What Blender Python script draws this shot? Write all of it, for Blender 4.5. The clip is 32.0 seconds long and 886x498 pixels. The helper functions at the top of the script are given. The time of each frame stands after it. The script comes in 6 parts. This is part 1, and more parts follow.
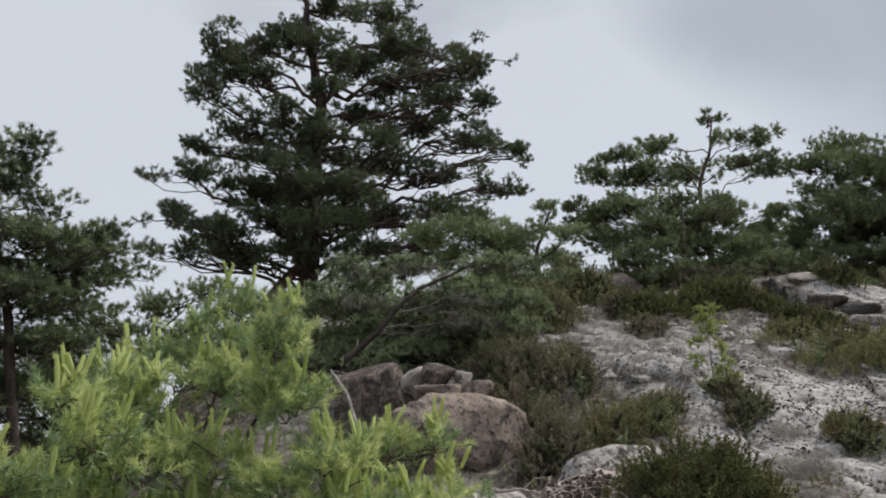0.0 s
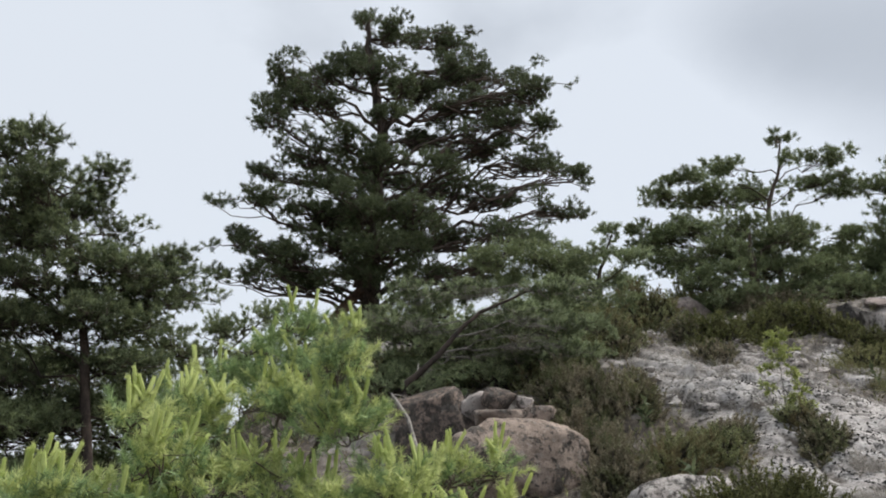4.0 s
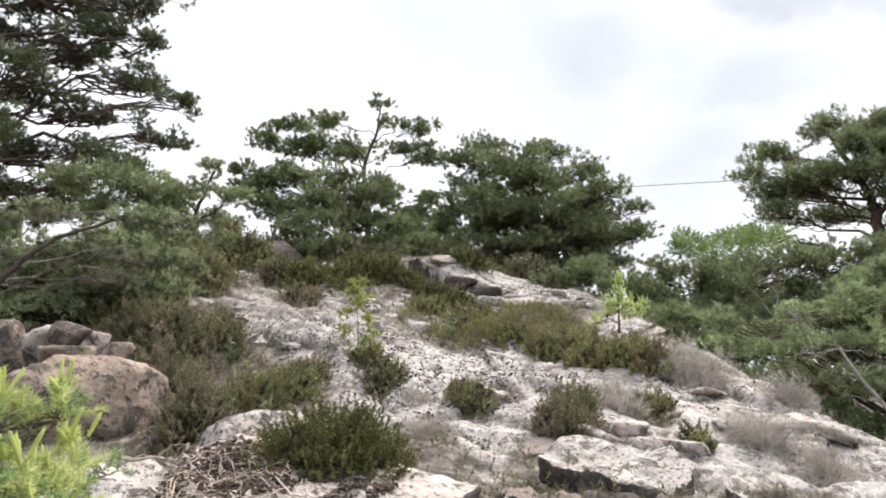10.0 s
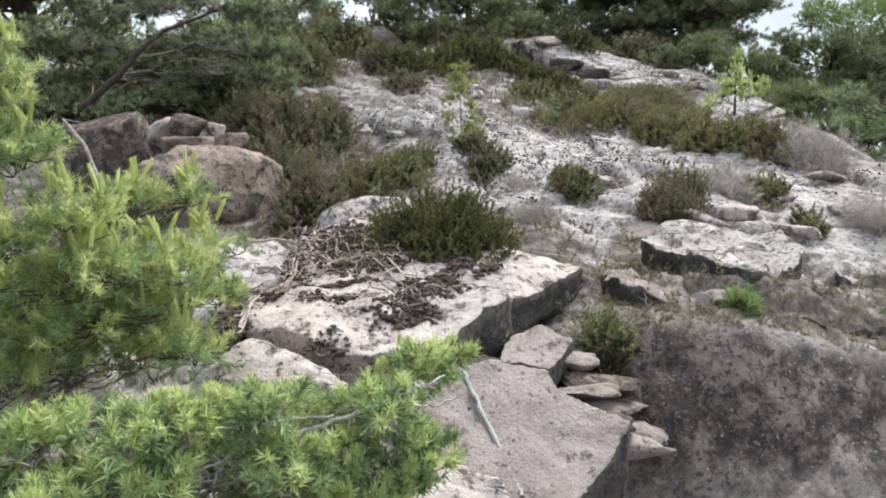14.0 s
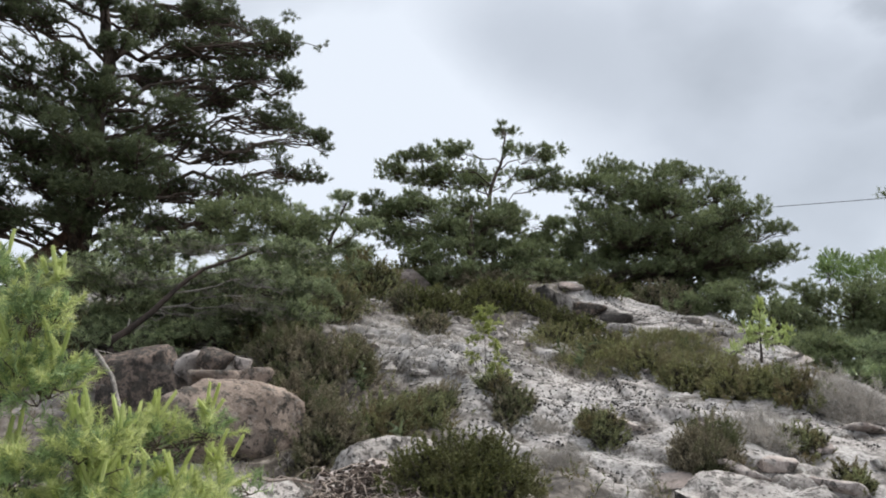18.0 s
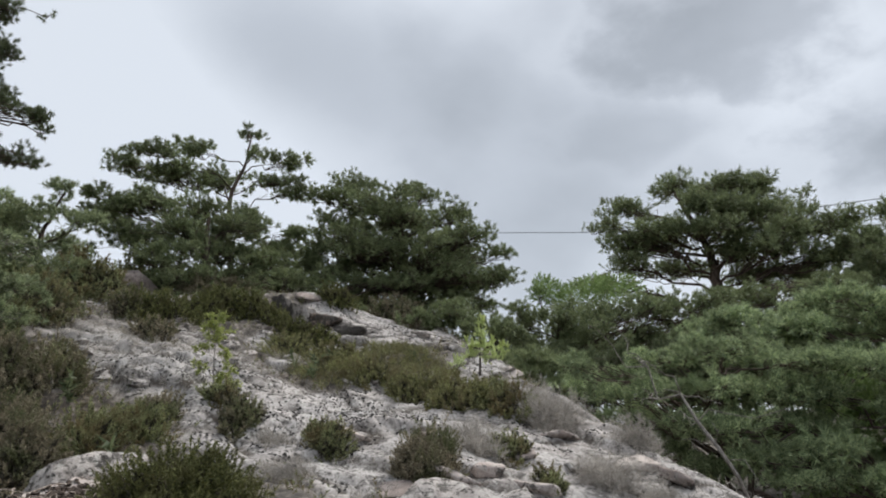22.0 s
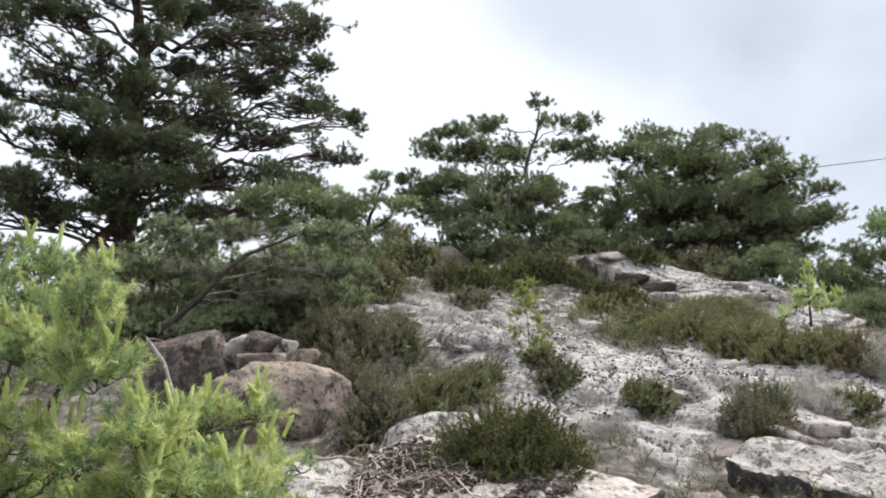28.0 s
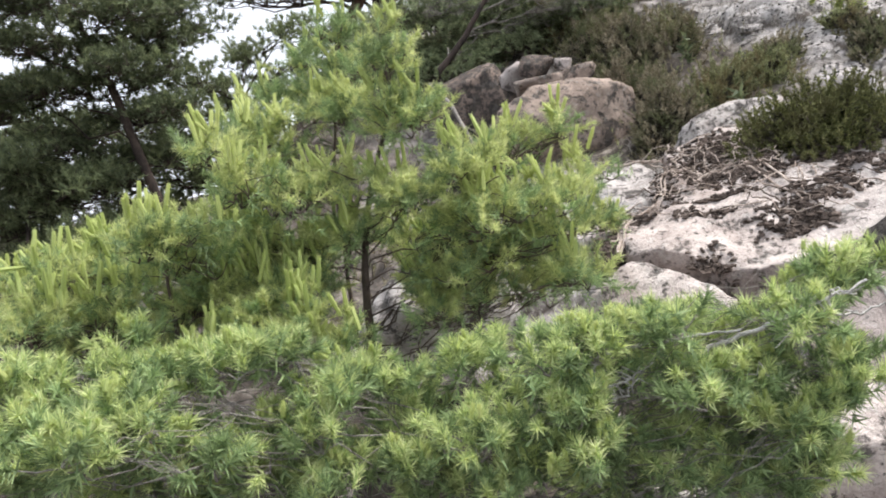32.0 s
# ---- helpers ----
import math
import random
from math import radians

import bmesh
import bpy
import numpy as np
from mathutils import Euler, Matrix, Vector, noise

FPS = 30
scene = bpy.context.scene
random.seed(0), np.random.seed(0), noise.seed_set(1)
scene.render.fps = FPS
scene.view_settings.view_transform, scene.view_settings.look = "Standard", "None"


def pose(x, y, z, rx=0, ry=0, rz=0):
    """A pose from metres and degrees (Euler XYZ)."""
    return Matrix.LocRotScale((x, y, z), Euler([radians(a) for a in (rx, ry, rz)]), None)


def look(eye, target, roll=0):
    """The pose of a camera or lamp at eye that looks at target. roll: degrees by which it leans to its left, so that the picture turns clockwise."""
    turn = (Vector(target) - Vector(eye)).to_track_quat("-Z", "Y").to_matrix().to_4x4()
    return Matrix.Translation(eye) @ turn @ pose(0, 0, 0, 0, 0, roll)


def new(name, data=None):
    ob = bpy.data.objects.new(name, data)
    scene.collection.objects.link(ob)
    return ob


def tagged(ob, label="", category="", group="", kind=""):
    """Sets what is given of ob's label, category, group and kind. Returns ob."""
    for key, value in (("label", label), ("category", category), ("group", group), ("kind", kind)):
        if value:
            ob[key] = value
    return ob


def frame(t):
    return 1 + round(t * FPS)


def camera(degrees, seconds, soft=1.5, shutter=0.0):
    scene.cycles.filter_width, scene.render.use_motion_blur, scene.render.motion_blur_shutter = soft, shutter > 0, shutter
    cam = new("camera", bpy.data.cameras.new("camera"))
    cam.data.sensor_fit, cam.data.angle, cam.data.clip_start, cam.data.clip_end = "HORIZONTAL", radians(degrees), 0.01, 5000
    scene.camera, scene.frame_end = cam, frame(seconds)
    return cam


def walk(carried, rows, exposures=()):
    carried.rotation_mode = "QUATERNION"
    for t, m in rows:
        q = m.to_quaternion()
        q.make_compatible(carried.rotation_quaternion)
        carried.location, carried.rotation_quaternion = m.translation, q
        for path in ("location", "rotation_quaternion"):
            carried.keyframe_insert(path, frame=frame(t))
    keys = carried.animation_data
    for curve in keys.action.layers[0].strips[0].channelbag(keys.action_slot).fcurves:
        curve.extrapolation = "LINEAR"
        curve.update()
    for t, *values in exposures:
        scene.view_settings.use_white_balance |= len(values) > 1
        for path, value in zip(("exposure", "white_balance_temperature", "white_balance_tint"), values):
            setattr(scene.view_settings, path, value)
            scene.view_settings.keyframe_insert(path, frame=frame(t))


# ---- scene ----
from mathutils.bvhtree import BVHTree

SKY_STRENGTH, SUN_STRENGTH = 0.95, 3.6
EXPOSURES = ((0, -0.2, 6500, 10), (1, -0.4, 6450, 10), (2, -0.46, 6450, 9), (3, 0.0, 6500, 10), (3.5, 0.05, 6500, 10), (5.5, 0.57, 6700, 11), (6, 0.87, 6800, 12), (9, 0.77, 6850, 13),
             (10, 0.86, 6850, 13), (11, 0.63, 6750, 12), (12, 0.81, 6650, 13), (13.5, 0.71, 6450, 11), (16, 0.43, 6050, 9), (17, 0.65, 6350, 10), (17.6, 0.32, 6450, 10), (19, 0.13, 6500, 11),
             (20, 0.05, 6500, 11), (21, 0.04, 6500, 10), (22, 0.02, 6500, 10), (23, 0.28, 6500, 10), (24, 0.35, 6500, 10), (26, 0.27, 6480, 10), (28.5, 0.64, 6500, 11), (30, 0.72, 6500, 12),
             (31, 0.75, 6500, 13), (32, 0.74, 6500, 13))
cam = camera(61.0, 32.0, soft=1.9)
CAM_ROWS = (
    (0.0, 103.28, 0.06, 0.98),
    (0.5, 105.23, 0.05, 0.13),
    (1.0, 107.94, 0.34, 1.03),
    (1.5, 109.13, 0.31, 2.20),
    (2.0, 109.16, 0.37, 4.18),
    (2.5, 107.14, 0.06, 6.14),
    (3.0, 105.46, -0.28, 5.83),
    (3.5, 105.15, -0.85, 5.65),
    (5.5, 103.22, -0.14, 3.34),
    (6.0, 102.12, -0.29, 0.36),
    (6.5, 101.92, 0.18, -1.84),
    (7.0, 101.66, 0.24, -4.84),
    (7.5, 101.62, 0.14, -8.53),
    (8.0, 101.34, 0.22, -11.66),
    (8.5, 100.89, -0.15, -14.96),
    (9.0, 100.77, 0.00, -18.68),
    (9.5, 100.03, 0.31, -21.72),
    (10.0, 100.81, -0.16, -24.98),
    (10.5, 101.00, -0.72, -27.35),
    (11.0, 99.04, -1.21, -28.13),
    (11.5, 97.32, -0.97, -26.84),
    (12.0, 95.21, -0.85, -24.74),
    (12.5, 92.68, -0.64, -22.27),
    (13.0, 89.98, -0.27, -20.06),
    (13.5, 86.47, -0.24, -18.55),
    (15.5, 83.18, 2.36, -12.23),
    (16.0, 86.76, 2.73, -10.33),
    (16.5, 90.61, 2.03, -9.52),
    (17.0, 94.98, 0.83, -9.91),
    (17.5, 101.05, -1.18, -11.91),
    (18.0, 102.74, -1.34, -15.42),
    (18.5, 103.55, -1.14, -18.50),
    (19.0, 103.79, -0.95, -22.68),
    (19.5, 103.23, -1.26, -26.60),
    (20.0, 102.79, -0.82, -29.44),
    (20.5, 102.72, -0.76, -31.06),
    (21.0, 103.14, -0.66, -31.31),
    (21.5, 103.85, -0.67, -32.39),
    (22.0, 103.89, -0.50, -35.37),
    (22.5, 103.56, -0.51, -37.87),
    (23.0, 103.32, -0.18, -40.06),
    (23.5, 103.24, 0.32, -42.87),
    (24.0, 104.22, 0.51, -43.99),
    (24.5, 106.21, 0.57, -39.88),
    (25.0, 107.36, 0.69, -34.98),
    (25.5, 107.13, 0.23, -30.58),
    (26.0, 104.37, -0.04, -25.76),
    (26.5, 101.37, -0.38, -21.92),
    (28.5, 100.86, 0.54, -8.03),
    (29.0, 100.62, 0.56, -3.55),
    (29.5, 101.28, 1.16, 0.17),
    (30.0, 102.77, 1.99, 3.68),
    (30.5, 102.34, 2.25, 7.30),
    (31.0, 98.56, 4.25, 9.76),
    (31.5, 89.69, 9.16, 10.15),
    (32.0, 81.63, 10.58, 8.41),
)
ROWS = [(t, pose(0.0, 0.0, 1.6, a, b, c)) for t, a, b, c in CAM_ROWS[:-2]]
ROWS.append((31.5, pose(-0.02, 0.0, 1.6, *CAM_ROWS[-2][1:])))
ROWS.append((32.0, pose(-0.08, 0.0, 1.59, *CAM_ROWS[-1][1:])))
walk(cam, ROWS, EXPOSURES)

# ---- light ----
SUN_HEIGHT, SUN_TURN = radians(58), radians(65)
CLOUDS = [((0.738, 0.485, 0.468), (0.13, 0.10), 0.22), ((0.880, 0.339, 0.334), (0.20, 0.055), 0.22), ((0.909, 0.240, 0.341), (0.13, 0.07), 0.22), ((0.877, 0.212, 0.432), (0.08, 0.08), 0.16), ((0.733, 0.567, 0.376), (0.14, 0.05), 0.10), ((0.341, 0.826, 0.448), (0.16, 0.12), 0.06)]
world = bpy.data.worlds.new("overcast_sky")
scene.world = world
world.use_nodes = True
wn, wl = world.node_tree.nodes, world.node_tree.links
wn.clear()
w_out, w_bg = wn.new("ShaderNodeOutputWorld"), wn.new("ShaderNodeBackground")
w_sky = wn.new("ShaderNodeTexSky")
w_sky.sky_type, w_sky.sun_disc = "NISHITA", False
w_sky.sun_elevation, w_sky.sun_rotation = SUN_HEIGHT, SUN_TURN
w_co, w_map = wn.new("ShaderNodeTexCoord"), wn.new("ShaderNodeMapping")
w_map.inputs["Scale"].default_value = (1.0, 1.0, 1.5)
w_map.inputs["Location"].default_value = (0.35, 0.2, 0.1)
w_noise, w_big = wn.new("ShaderNodeTexNoise"), wn.new("ShaderNodeTexNoise")
for node, size, detail, rough in ((w_noise, 3.0, 5.0, 0.5), (w_big, 1.5, 2.0, 0.5)):
    node.inputs["Scale"].default_value = size
    node.inputs["Detail"].default_value = detail
    node.inputs["Roughness"].default_value = rough
    wl.new(w_map.outputs[0], node.inputs["Vector"])
w_add = wn.new("ShaderNodeMath")
w_add.operation = "MULTIPLY_ADD"
w_add.inputs[1].default_value = 0.45
w_half = wn.new("ShaderNodeMath")
w_half.operation = "MULTIPLY"
w_half.inputs[1].default_value = 0.55
w_ramp = wn.new("ShaderNodeValToRGB")
ramp = w_ramp.color_ramp
ramp.elements[0].position, ramp.elements[0].color = 0.14, (0.20, 0.225, 0.25, 1)
hazy = ramp.elements.new(0.32)
hazy.color = (0.44, 0.48, 0.53, 1)
ramp.elements[2].position, ramp.elements[2].color = 0.60, (0.86, 0.92, 1.0, 1)
mid = ramp.elements.new(0.47)
mid.color = (0.62, 0.67, 0.74, 1)
w_dim = wn.new("ShaderNodeMixRGB")
w_dim.blend_type = "MULTIPLY"
w_dim.inputs[0].default_value = 1.0
w_dim.inputs[2].default_value = (0.07, 0.07, 0.07, 1)
w_mix = wn.new("ShaderNodeMixRGB")
w_mix.inputs[0].default_value = 0.85
wl.new(w_co.outputs["Generated"], w_map.inputs["Vector"])
wl.new(w_noise.outputs[0], w_add.inputs[0])
wl.new(w_big.outputs[0], w_half.inputs[0])
wl.new(w_half.outputs[0], w_add.inputs[2])
w_dot = wn.new("ShaderNodeVectorMath")
w_dot.operation = "DOT_PRODUCT"
w_dot.inputs[1].default_value = (0.85, 0.35, 0.40)
w_thin = wn.new("ShaderNodeMapRange")
w_thin.inputs["From Min"].default_value, w_thin.inputs["From Max"].default_value = 0.84, 0.985
w_thin.inputs["To Min"].default_value, w_thin.inputs["To Max"].default_value = 0.085, 0.05
w_sum = wn.new("ShaderNodeMath")
wl.new(w_co.outputs["Generated"], w_dot.inputs[0])
wl.new(w_dot.outputs["Value"], w_thin.inputs[0])
wl.new(w_add.outputs[0], w_sum.inputs[0])
wl.new(w_thin.outputs[0], w_sum.inputs[1])
w_dark = None
w_rag = wn.new("ShaderNodeTexNoise")
w_rag.inputs["Scale"].default_value, w_rag.inputs["Detail"].default_value, w_rag.inputs["Roughness"].default_value = 6.0, 5.0, 0.5
wl.new(w_map.outputs[0], w_rag.inputs["Vector"])
for heading, wide, deep in CLOUDS:
    w_to, w_far, w_edge, w_deep, w_most = [wn.new(k) for k in ("ShaderNodeVectorMath", "ShaderNodeVectorMath", "ShaderNodeMath", "ShaderNodeMapRange", "ShaderNodeMath")]
    w_to.operation, w_far.operation, w_edge.operation, w_most.operation = "SUBTRACT", "MULTIPLY", "MULTIPLY_ADD", "MAXIMUM"
    w_to.inputs[1].default_value, w_far.inputs[1].default_value = heading, (1 / wide[0], 1 / wide[0], 1 / wide[1])
    w_long = wn.new("ShaderNodeVectorMath")
    w_long.operation = "LENGTH"
    wl.new(w_co.outputs["Generated"], w_to.inputs[0])
    wl.new(w_to.outputs[0], w_far.inputs[0])
    wl.new(w_far.outputs[0], w_long.inputs[0])
    wl.new(w_rag.outputs[0], w_edge.inputs[0])
    w_edge.inputs[1].default_value = -4.0
    wl.new(w_long.outputs["Value"], w_edge.inputs[2])
    w_deep.interpolation_type = "SMOOTHSTEP"
    w_deep.inputs["From Min"].default_value, w_deep.inputs["From Max"].default_value = -1.95, -0.95
    w_deep.inputs["To Min"].default_value, w_deep.inputs["To Max"].default_value = deep, 0.0
    wl.new(w_edge.outputs[0], w_deep.inputs[0])
    w_most.inputs[0].default_value = 0.0
    if w_dark:
        wl.new(w_dark, w_most.inputs[0])
    wl.new(w_deep.outputs[0], w_most.inputs[1])
    w_dark = w_most.outputs[0]
w_less = wn.new("ShaderNodeMath")
w_less.operation = "SUBTRACT"
wl.new(w_sum.outputs[0], w_less.inputs[0])
wl.new(w_dark, w_less.inputs[1])
wl.new(w_less.outputs[0], w_ramp.inputs[0])
wl.new(w_sky.outputs[0], w_dim.inputs[1])
wl.new(w_dim.outputs[0], w_mix.inputs[1])
wl.new(w_ramp.outputs[0], w_mix.inputs[2])
wl.new(w_mix.outputs[0], w_bg.inputs["Color"])
w_bg.inputs["Strength"].default_value = SKY_STRENGTH
wl.new(w_bg.outputs[0], w_out.inputs[0])

sun = new("sun", bpy.data.lights.new("sun", "SUN"))
sun.data.energy, sun.data.angle, sun.data.color = SUN_STRENGTH, radians(25), (1.0, 0.97, 0.92)
sun.matrix_world = look((math.sin(SUN_TURN) * 30, math.cos(SUN_TURN) * 30, 30 * math.tan(SUN_HEIGHT)), (0, 0, 0))


# ---- materials ----
def material(name, rough=0.85, spec=0.25):
    m = bpy.data.materials.new(name)
    m.use_nodes = True
    n, l = m.node_tree.nodes, m.node_tree.links
    b = n["Principled BSDF"]
    b.inputs["Roughness"].default_value = rough
    b.inputs["Specular IOR Level"].default_value = spec
    return m, n, l, b


def noise_node(n, l, vec, scale, detail=6.0, rough=0.6):
    t = n.new("ShaderNodeTexNoise")
    t.inputs["Scale"].default_value, t.inputs["Detail"].default_value, t.inputs["Roughness"].default_value = scale, detail, rough
    l.new(vec, t.inputs["Vector"])
    return t.outputs["Fac"]


def ramp_node(n, l, fac, *stops):
    r = n.new("ShaderNodeValToRGB")
    e = r.color_ramp.elements
    for k, (p, c) in enumerate(stops):
        s = e[k] if k < 2 else e.new(p)
        s.position, s.color = p, (*c, 1) if len(c) == 3 else (c[0], c[0], c[0], 1)
    l.new(fac, r.inputs[0])
    return r.outputs["Color"]


def mix_node(n, l, fac, a, b, mode="MIX"):
    m = n.new("ShaderNodeMixRGB")
    m.blend_type = mode
    for socket, v in zip(m.inputs, (fac, a, b)):
        if isinstance(v, (int, float)):
            socket.default_value = v
        elif isinstance(v, tuple):
            socket.default_value = (*v, 1)
        else:
            l.new(v, socket)
    return m.outputs[0]


def bump_node(n, l, b, height, strength, distance):
    u = n.new("ShaderNodeBump")
    u.inputs["Strength"].default_value, u.inputs["Distance"].default_value = strength, distance
    l.new(height, u.inputs["Height"])
    l.new(u.outputs[0], b.inputs["Normal"])


def granite(name, pale, dark, black=0.55, heath=False, crust=1.0, relief=(0.8, 0.035)):
    """Weathered granite: pale crystals, grey crust, black lichen in zones and flecks, rust."""
    m, n, l, b = material(name, 0.9, 0.2)
    pos = n.new("ShaderNodeNewGeometry").outputs["Position"]
    big = noise_node(n, l, pos, 1.1, 5, 0.65)
    midn = noise_node(n, l, pos, 4.5, 10, 0.72)
    blot = noise_node(n, l, pos, 8.0, 7, 0.7)
    fleck = noise_node(n, l, pos, 26.0, 6, 0.7)
    fine = noise_node(n, l, pos, 70.0, 3, 0.7)
    mean = tuple(0.5 * (p + q) for p, q in zip(pale, dark))
    c = ramp_node(n, l, midn, (0.36, dark), (0.60, pale), (0.48, mean))
    c = mix_node(n, l, ramp_node(n, l, big, (0.46, (0.0,)), (0.60, (0.65 * crust,))), c, (0.362, 0.350, 0.342))
    zones = ramp_node(n, l, blot, (black - 0.03, (0.0,)), (black + 0.04, (0.85,)))
    flecks = ramp_node(n, l, fleck, (black - 0.005, (0.0,)), (black + 0.04, (0.85,)))
    if heath:
        # the black lichen grows in colonies, and clean rock lies between them
        colony = ramp_node(n, l, noise_node(n, l, pos, 0.9, 5, 0.65), (0.40, (0.35,)), (0.56, (1.0,)))
        zones, flecks = mix_node(n, l, 1.0, zones, colony, "MULTIPLY"), mix_node(n, l, 1.0, flecks, colony, "MULTIPLY")
    c = mix_node(n, l, zones, c, (0.068, 0.062, 0.055))
    c = mix_node(n, l, flecks, c, (0.050, 0.045, 0.042))
    if heath:
        # soil and shadowed lichen in the joints between the blocks
        split = n.new("ShaderNodeAttribute")
        split.attribute_name = "joint"
        joint = mix_node(n, l, 1.0, split.outputs["Fac"], ramp_node(n, l, noise_node(n, l, pos, 5.0, 4, 0.6), (0.40, (0.15,)), (0.56, (1.0,))), "MULTIPLY")
        c = mix_node(n, l, joint, c, (0.072, 0.060, 0.050))
    c = mix_node(n, l, ramp_node(n, l, noise_node(n, l, pos, 15.0, 5, 0.7), (0.56, (0.0,)), (0.62, (0.7 * crust,))), c, (0.50, 0.485, 0.45))
    if heath:
        step_face, soil = n.new("ShaderNodeAttribute"), n.new("ShaderNodeAttribute")
        step_face.attribute_name, soil.attribute_name = "crust", "cover"
        # the steep face of the rock step is coloured darker than the slope
        dark_tone = ramp_node(n, l, noise_node(n, l, pos, 8.0, 12, 0.78), (0.42, (0.034, 0.029, 0.027)), (0.62, (0.22, 0.185, 0.168)), (0.51, (0.088, 0.071, 0.064)))
        dark_tone = mix_node(n, l, ramp_node(n, l, noise_node(n, l, pos, 38.0, 5, 0.7), (0.60, (0.0,)), (0.66, (0.65,))), dark_tone, (0.40, 0.38, 0.36))
        dark_tone = mix_node(n, l, ramp_node(n, l, noise_node(n, l, pos, 3.0, 6, 0.7), (0.52, (0.0,)), (0.62, (0.65,))), dark_tone, (0.27, 0.225, 0.205))
        dark_tone = mix_node(n, l, ramp_node(n, l, fleck, (0.54, (0.0,)), (0.58, (0.85,))), dark_tone, (0.035, 0.032, 0.030))
        c = mix_node(n, l, step_face.outputs["Fac"], c, dark_tone)
        earth = ramp_node(n, l, noise_node(n, l, pos, 9.0, 7, 0.7), (0.38, (0.036, 0.030, 0.025)), (0.66, (0.26, 0.23, 0.20)), (0.52, (0.085, 0.071, 0.057)))
        c = mix_node(n, l, soil.outputs["Fac"], c, earth)
    c = mix_node(n, l, 0.3, c, ramp_node(n, l, fine, (0.3, (0.25,)), (0.7, (0.8,))), "OVERLAY")
    l.new(c, b.inputs["Base Color"])
    height = mix_node(n, l, 0.35, mix_node(n, l, 0.5, midn, blot), fine, "ADD")
    bump_node(n, l, b, mix_node(n, l, 0.4, height, zones, "SUBTRACT"), *relief)
    return m


def plant(name, a, bcol, through_light=0.25, rough=0.6, scale=1.2, patches=None):
    """Needles or leaves: colour that varies from blade to blade and from branch to branch."""
    m, n, l, b = material(name, rough, 0.25)
    geo = n.new("ShaderNodeNewGeometry")
    big = noise_node(n, l, geo.outputs["Position"], scale, 3, 0.6)
    c = mix_node(n, l, geo.outputs["Random Per Island"], a, bcol)
    if patches:
        c = mix_node(n, l, ramp_node(n, l, noise_node(n, l, geo.outputs["Position"], 4.5, 4, 0.6), (0.46, (0.0,)), (0.60, (0.85,))), c, patches)
    c = mix_node(n, l, 0.55, c, ramp_node(n, l, big, (0.3, (0.2,)), (0.7, (0.85,))), "OVERLAY")
    l.new(c, b.inputs["Base Color"])
    tr = n.new("ShaderNodeBsdfTranslucent")
    l.new(c, tr.inputs["Color"])
    mx = n.new("ShaderNodeMixShader")
    mx.inputs[0].default_value = through_light
    l.new(b.outputs[0], mx.inputs[1])
    l.new(tr.outputs[0], mx.inputs[2])
    l.new(mx.outputs[0], n["Material Output"].inputs["Surface"])
    return m


def bark(name, a, bcol, scale=9.0):
    m, n, l, b = material(name, 0.92, 0.15)
    pos = n.new("ShaderNodeNewGeometry").outputs["Position"]
    mp = n.new("ShaderNodeMapping")
    mp.inputs["Scale"].default_value = (1.0, 1.0, 0.35)
    l.new(pos, mp.inputs["Vector"])
    f1 = noise_node(n, l, mp.outputs[0], scale, 6, 0.7)
    f2 = noise_node(n, l, pos, scale * 5, 3, 0.6)
    c = ramp_node(n, l, f1, (0.36, a), (0.62, bcol))
    l.new(mix_node(n, l, 0.3, c, ramp_node(n, l, f2, (0.3, (0.2,)), (0.7, (0.8,))), "OVERLAY"), b.inputs["Base Color"])
    bump_node(n, l, b, mix_node(n, l, 0.4, f1, f2), 0.9, 0.02)
    return m


ROCK = granite("granite", (0.52, 0.475, 0.44), (0.23, 0.20, 0.185))
HILLSIDE = granite("hillside_granite", (0.490, 0.453, 0.430), (0.228, 0.206, 0.192), 0.545, heath=True, relief=(0.5, 0.025))
ROCK_PINK = granite("pink_granite", (0.60, 0.525, 0.48), (0.30, 0.245, 0.22), 0.575, crust=0.6)
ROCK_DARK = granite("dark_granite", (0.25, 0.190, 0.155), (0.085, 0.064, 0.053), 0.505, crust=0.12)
# near-black: dark broken rock with the shade of overhangs put into the colour
ROCK_SHADED = granite("shaded_broken_granite", (0.135, 0.120, 0.112), (0.036, 0.032, 0.030), 0.485, crust=0.1)
ROCK_BROWN = granite("brown_granite", (0.33, 0.275, 0.25), (0.19, 0.152, 0.135), 0.60, crust=0.3)
ROCK_BOULDER = granite("boulder_granite", (0.36, 0.285, 0.235), (0.155, 0.118, 0.096), 0.56, crust=0.3)
QUARTZ = granite("quartz", (0.62, 0.60, 0.57), (0.45, 0.43, 0.41), 0.65)
PINE = plant("pine_needles", (0.060, 0.080, 0.042), (0.170, 0.198, 0.100))
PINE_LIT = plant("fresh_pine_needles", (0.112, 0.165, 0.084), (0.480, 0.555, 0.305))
PINE_MID = plant("ridge_pine_needles", (0.105, 0.138, 0.072), (0.300, 0.340, 0.170))
PINE_YOUNG = plant("young_pine_needles", (0.320, 0.390, 0.155), (0.750, 0.780, 0.360), 0.5, 0.6, 9.0)
PINE_GREY = plant("grey_pine_needles", (0.125, 0.168, 0.088), (0.470, 0.525, 0.300))
PINE_TUFT = plant("tufted_pine_needles", (0.300, 0.400, 0.165), (0.780, 0.840, 0.400), 0.40, 0.6, 9.0)
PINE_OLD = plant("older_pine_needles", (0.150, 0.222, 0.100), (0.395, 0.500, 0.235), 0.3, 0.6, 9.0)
CANDLE = plant("pine_candles", (0.460, 0.540, 0.190), (0.700, 0.750, 0.330), 0.40)
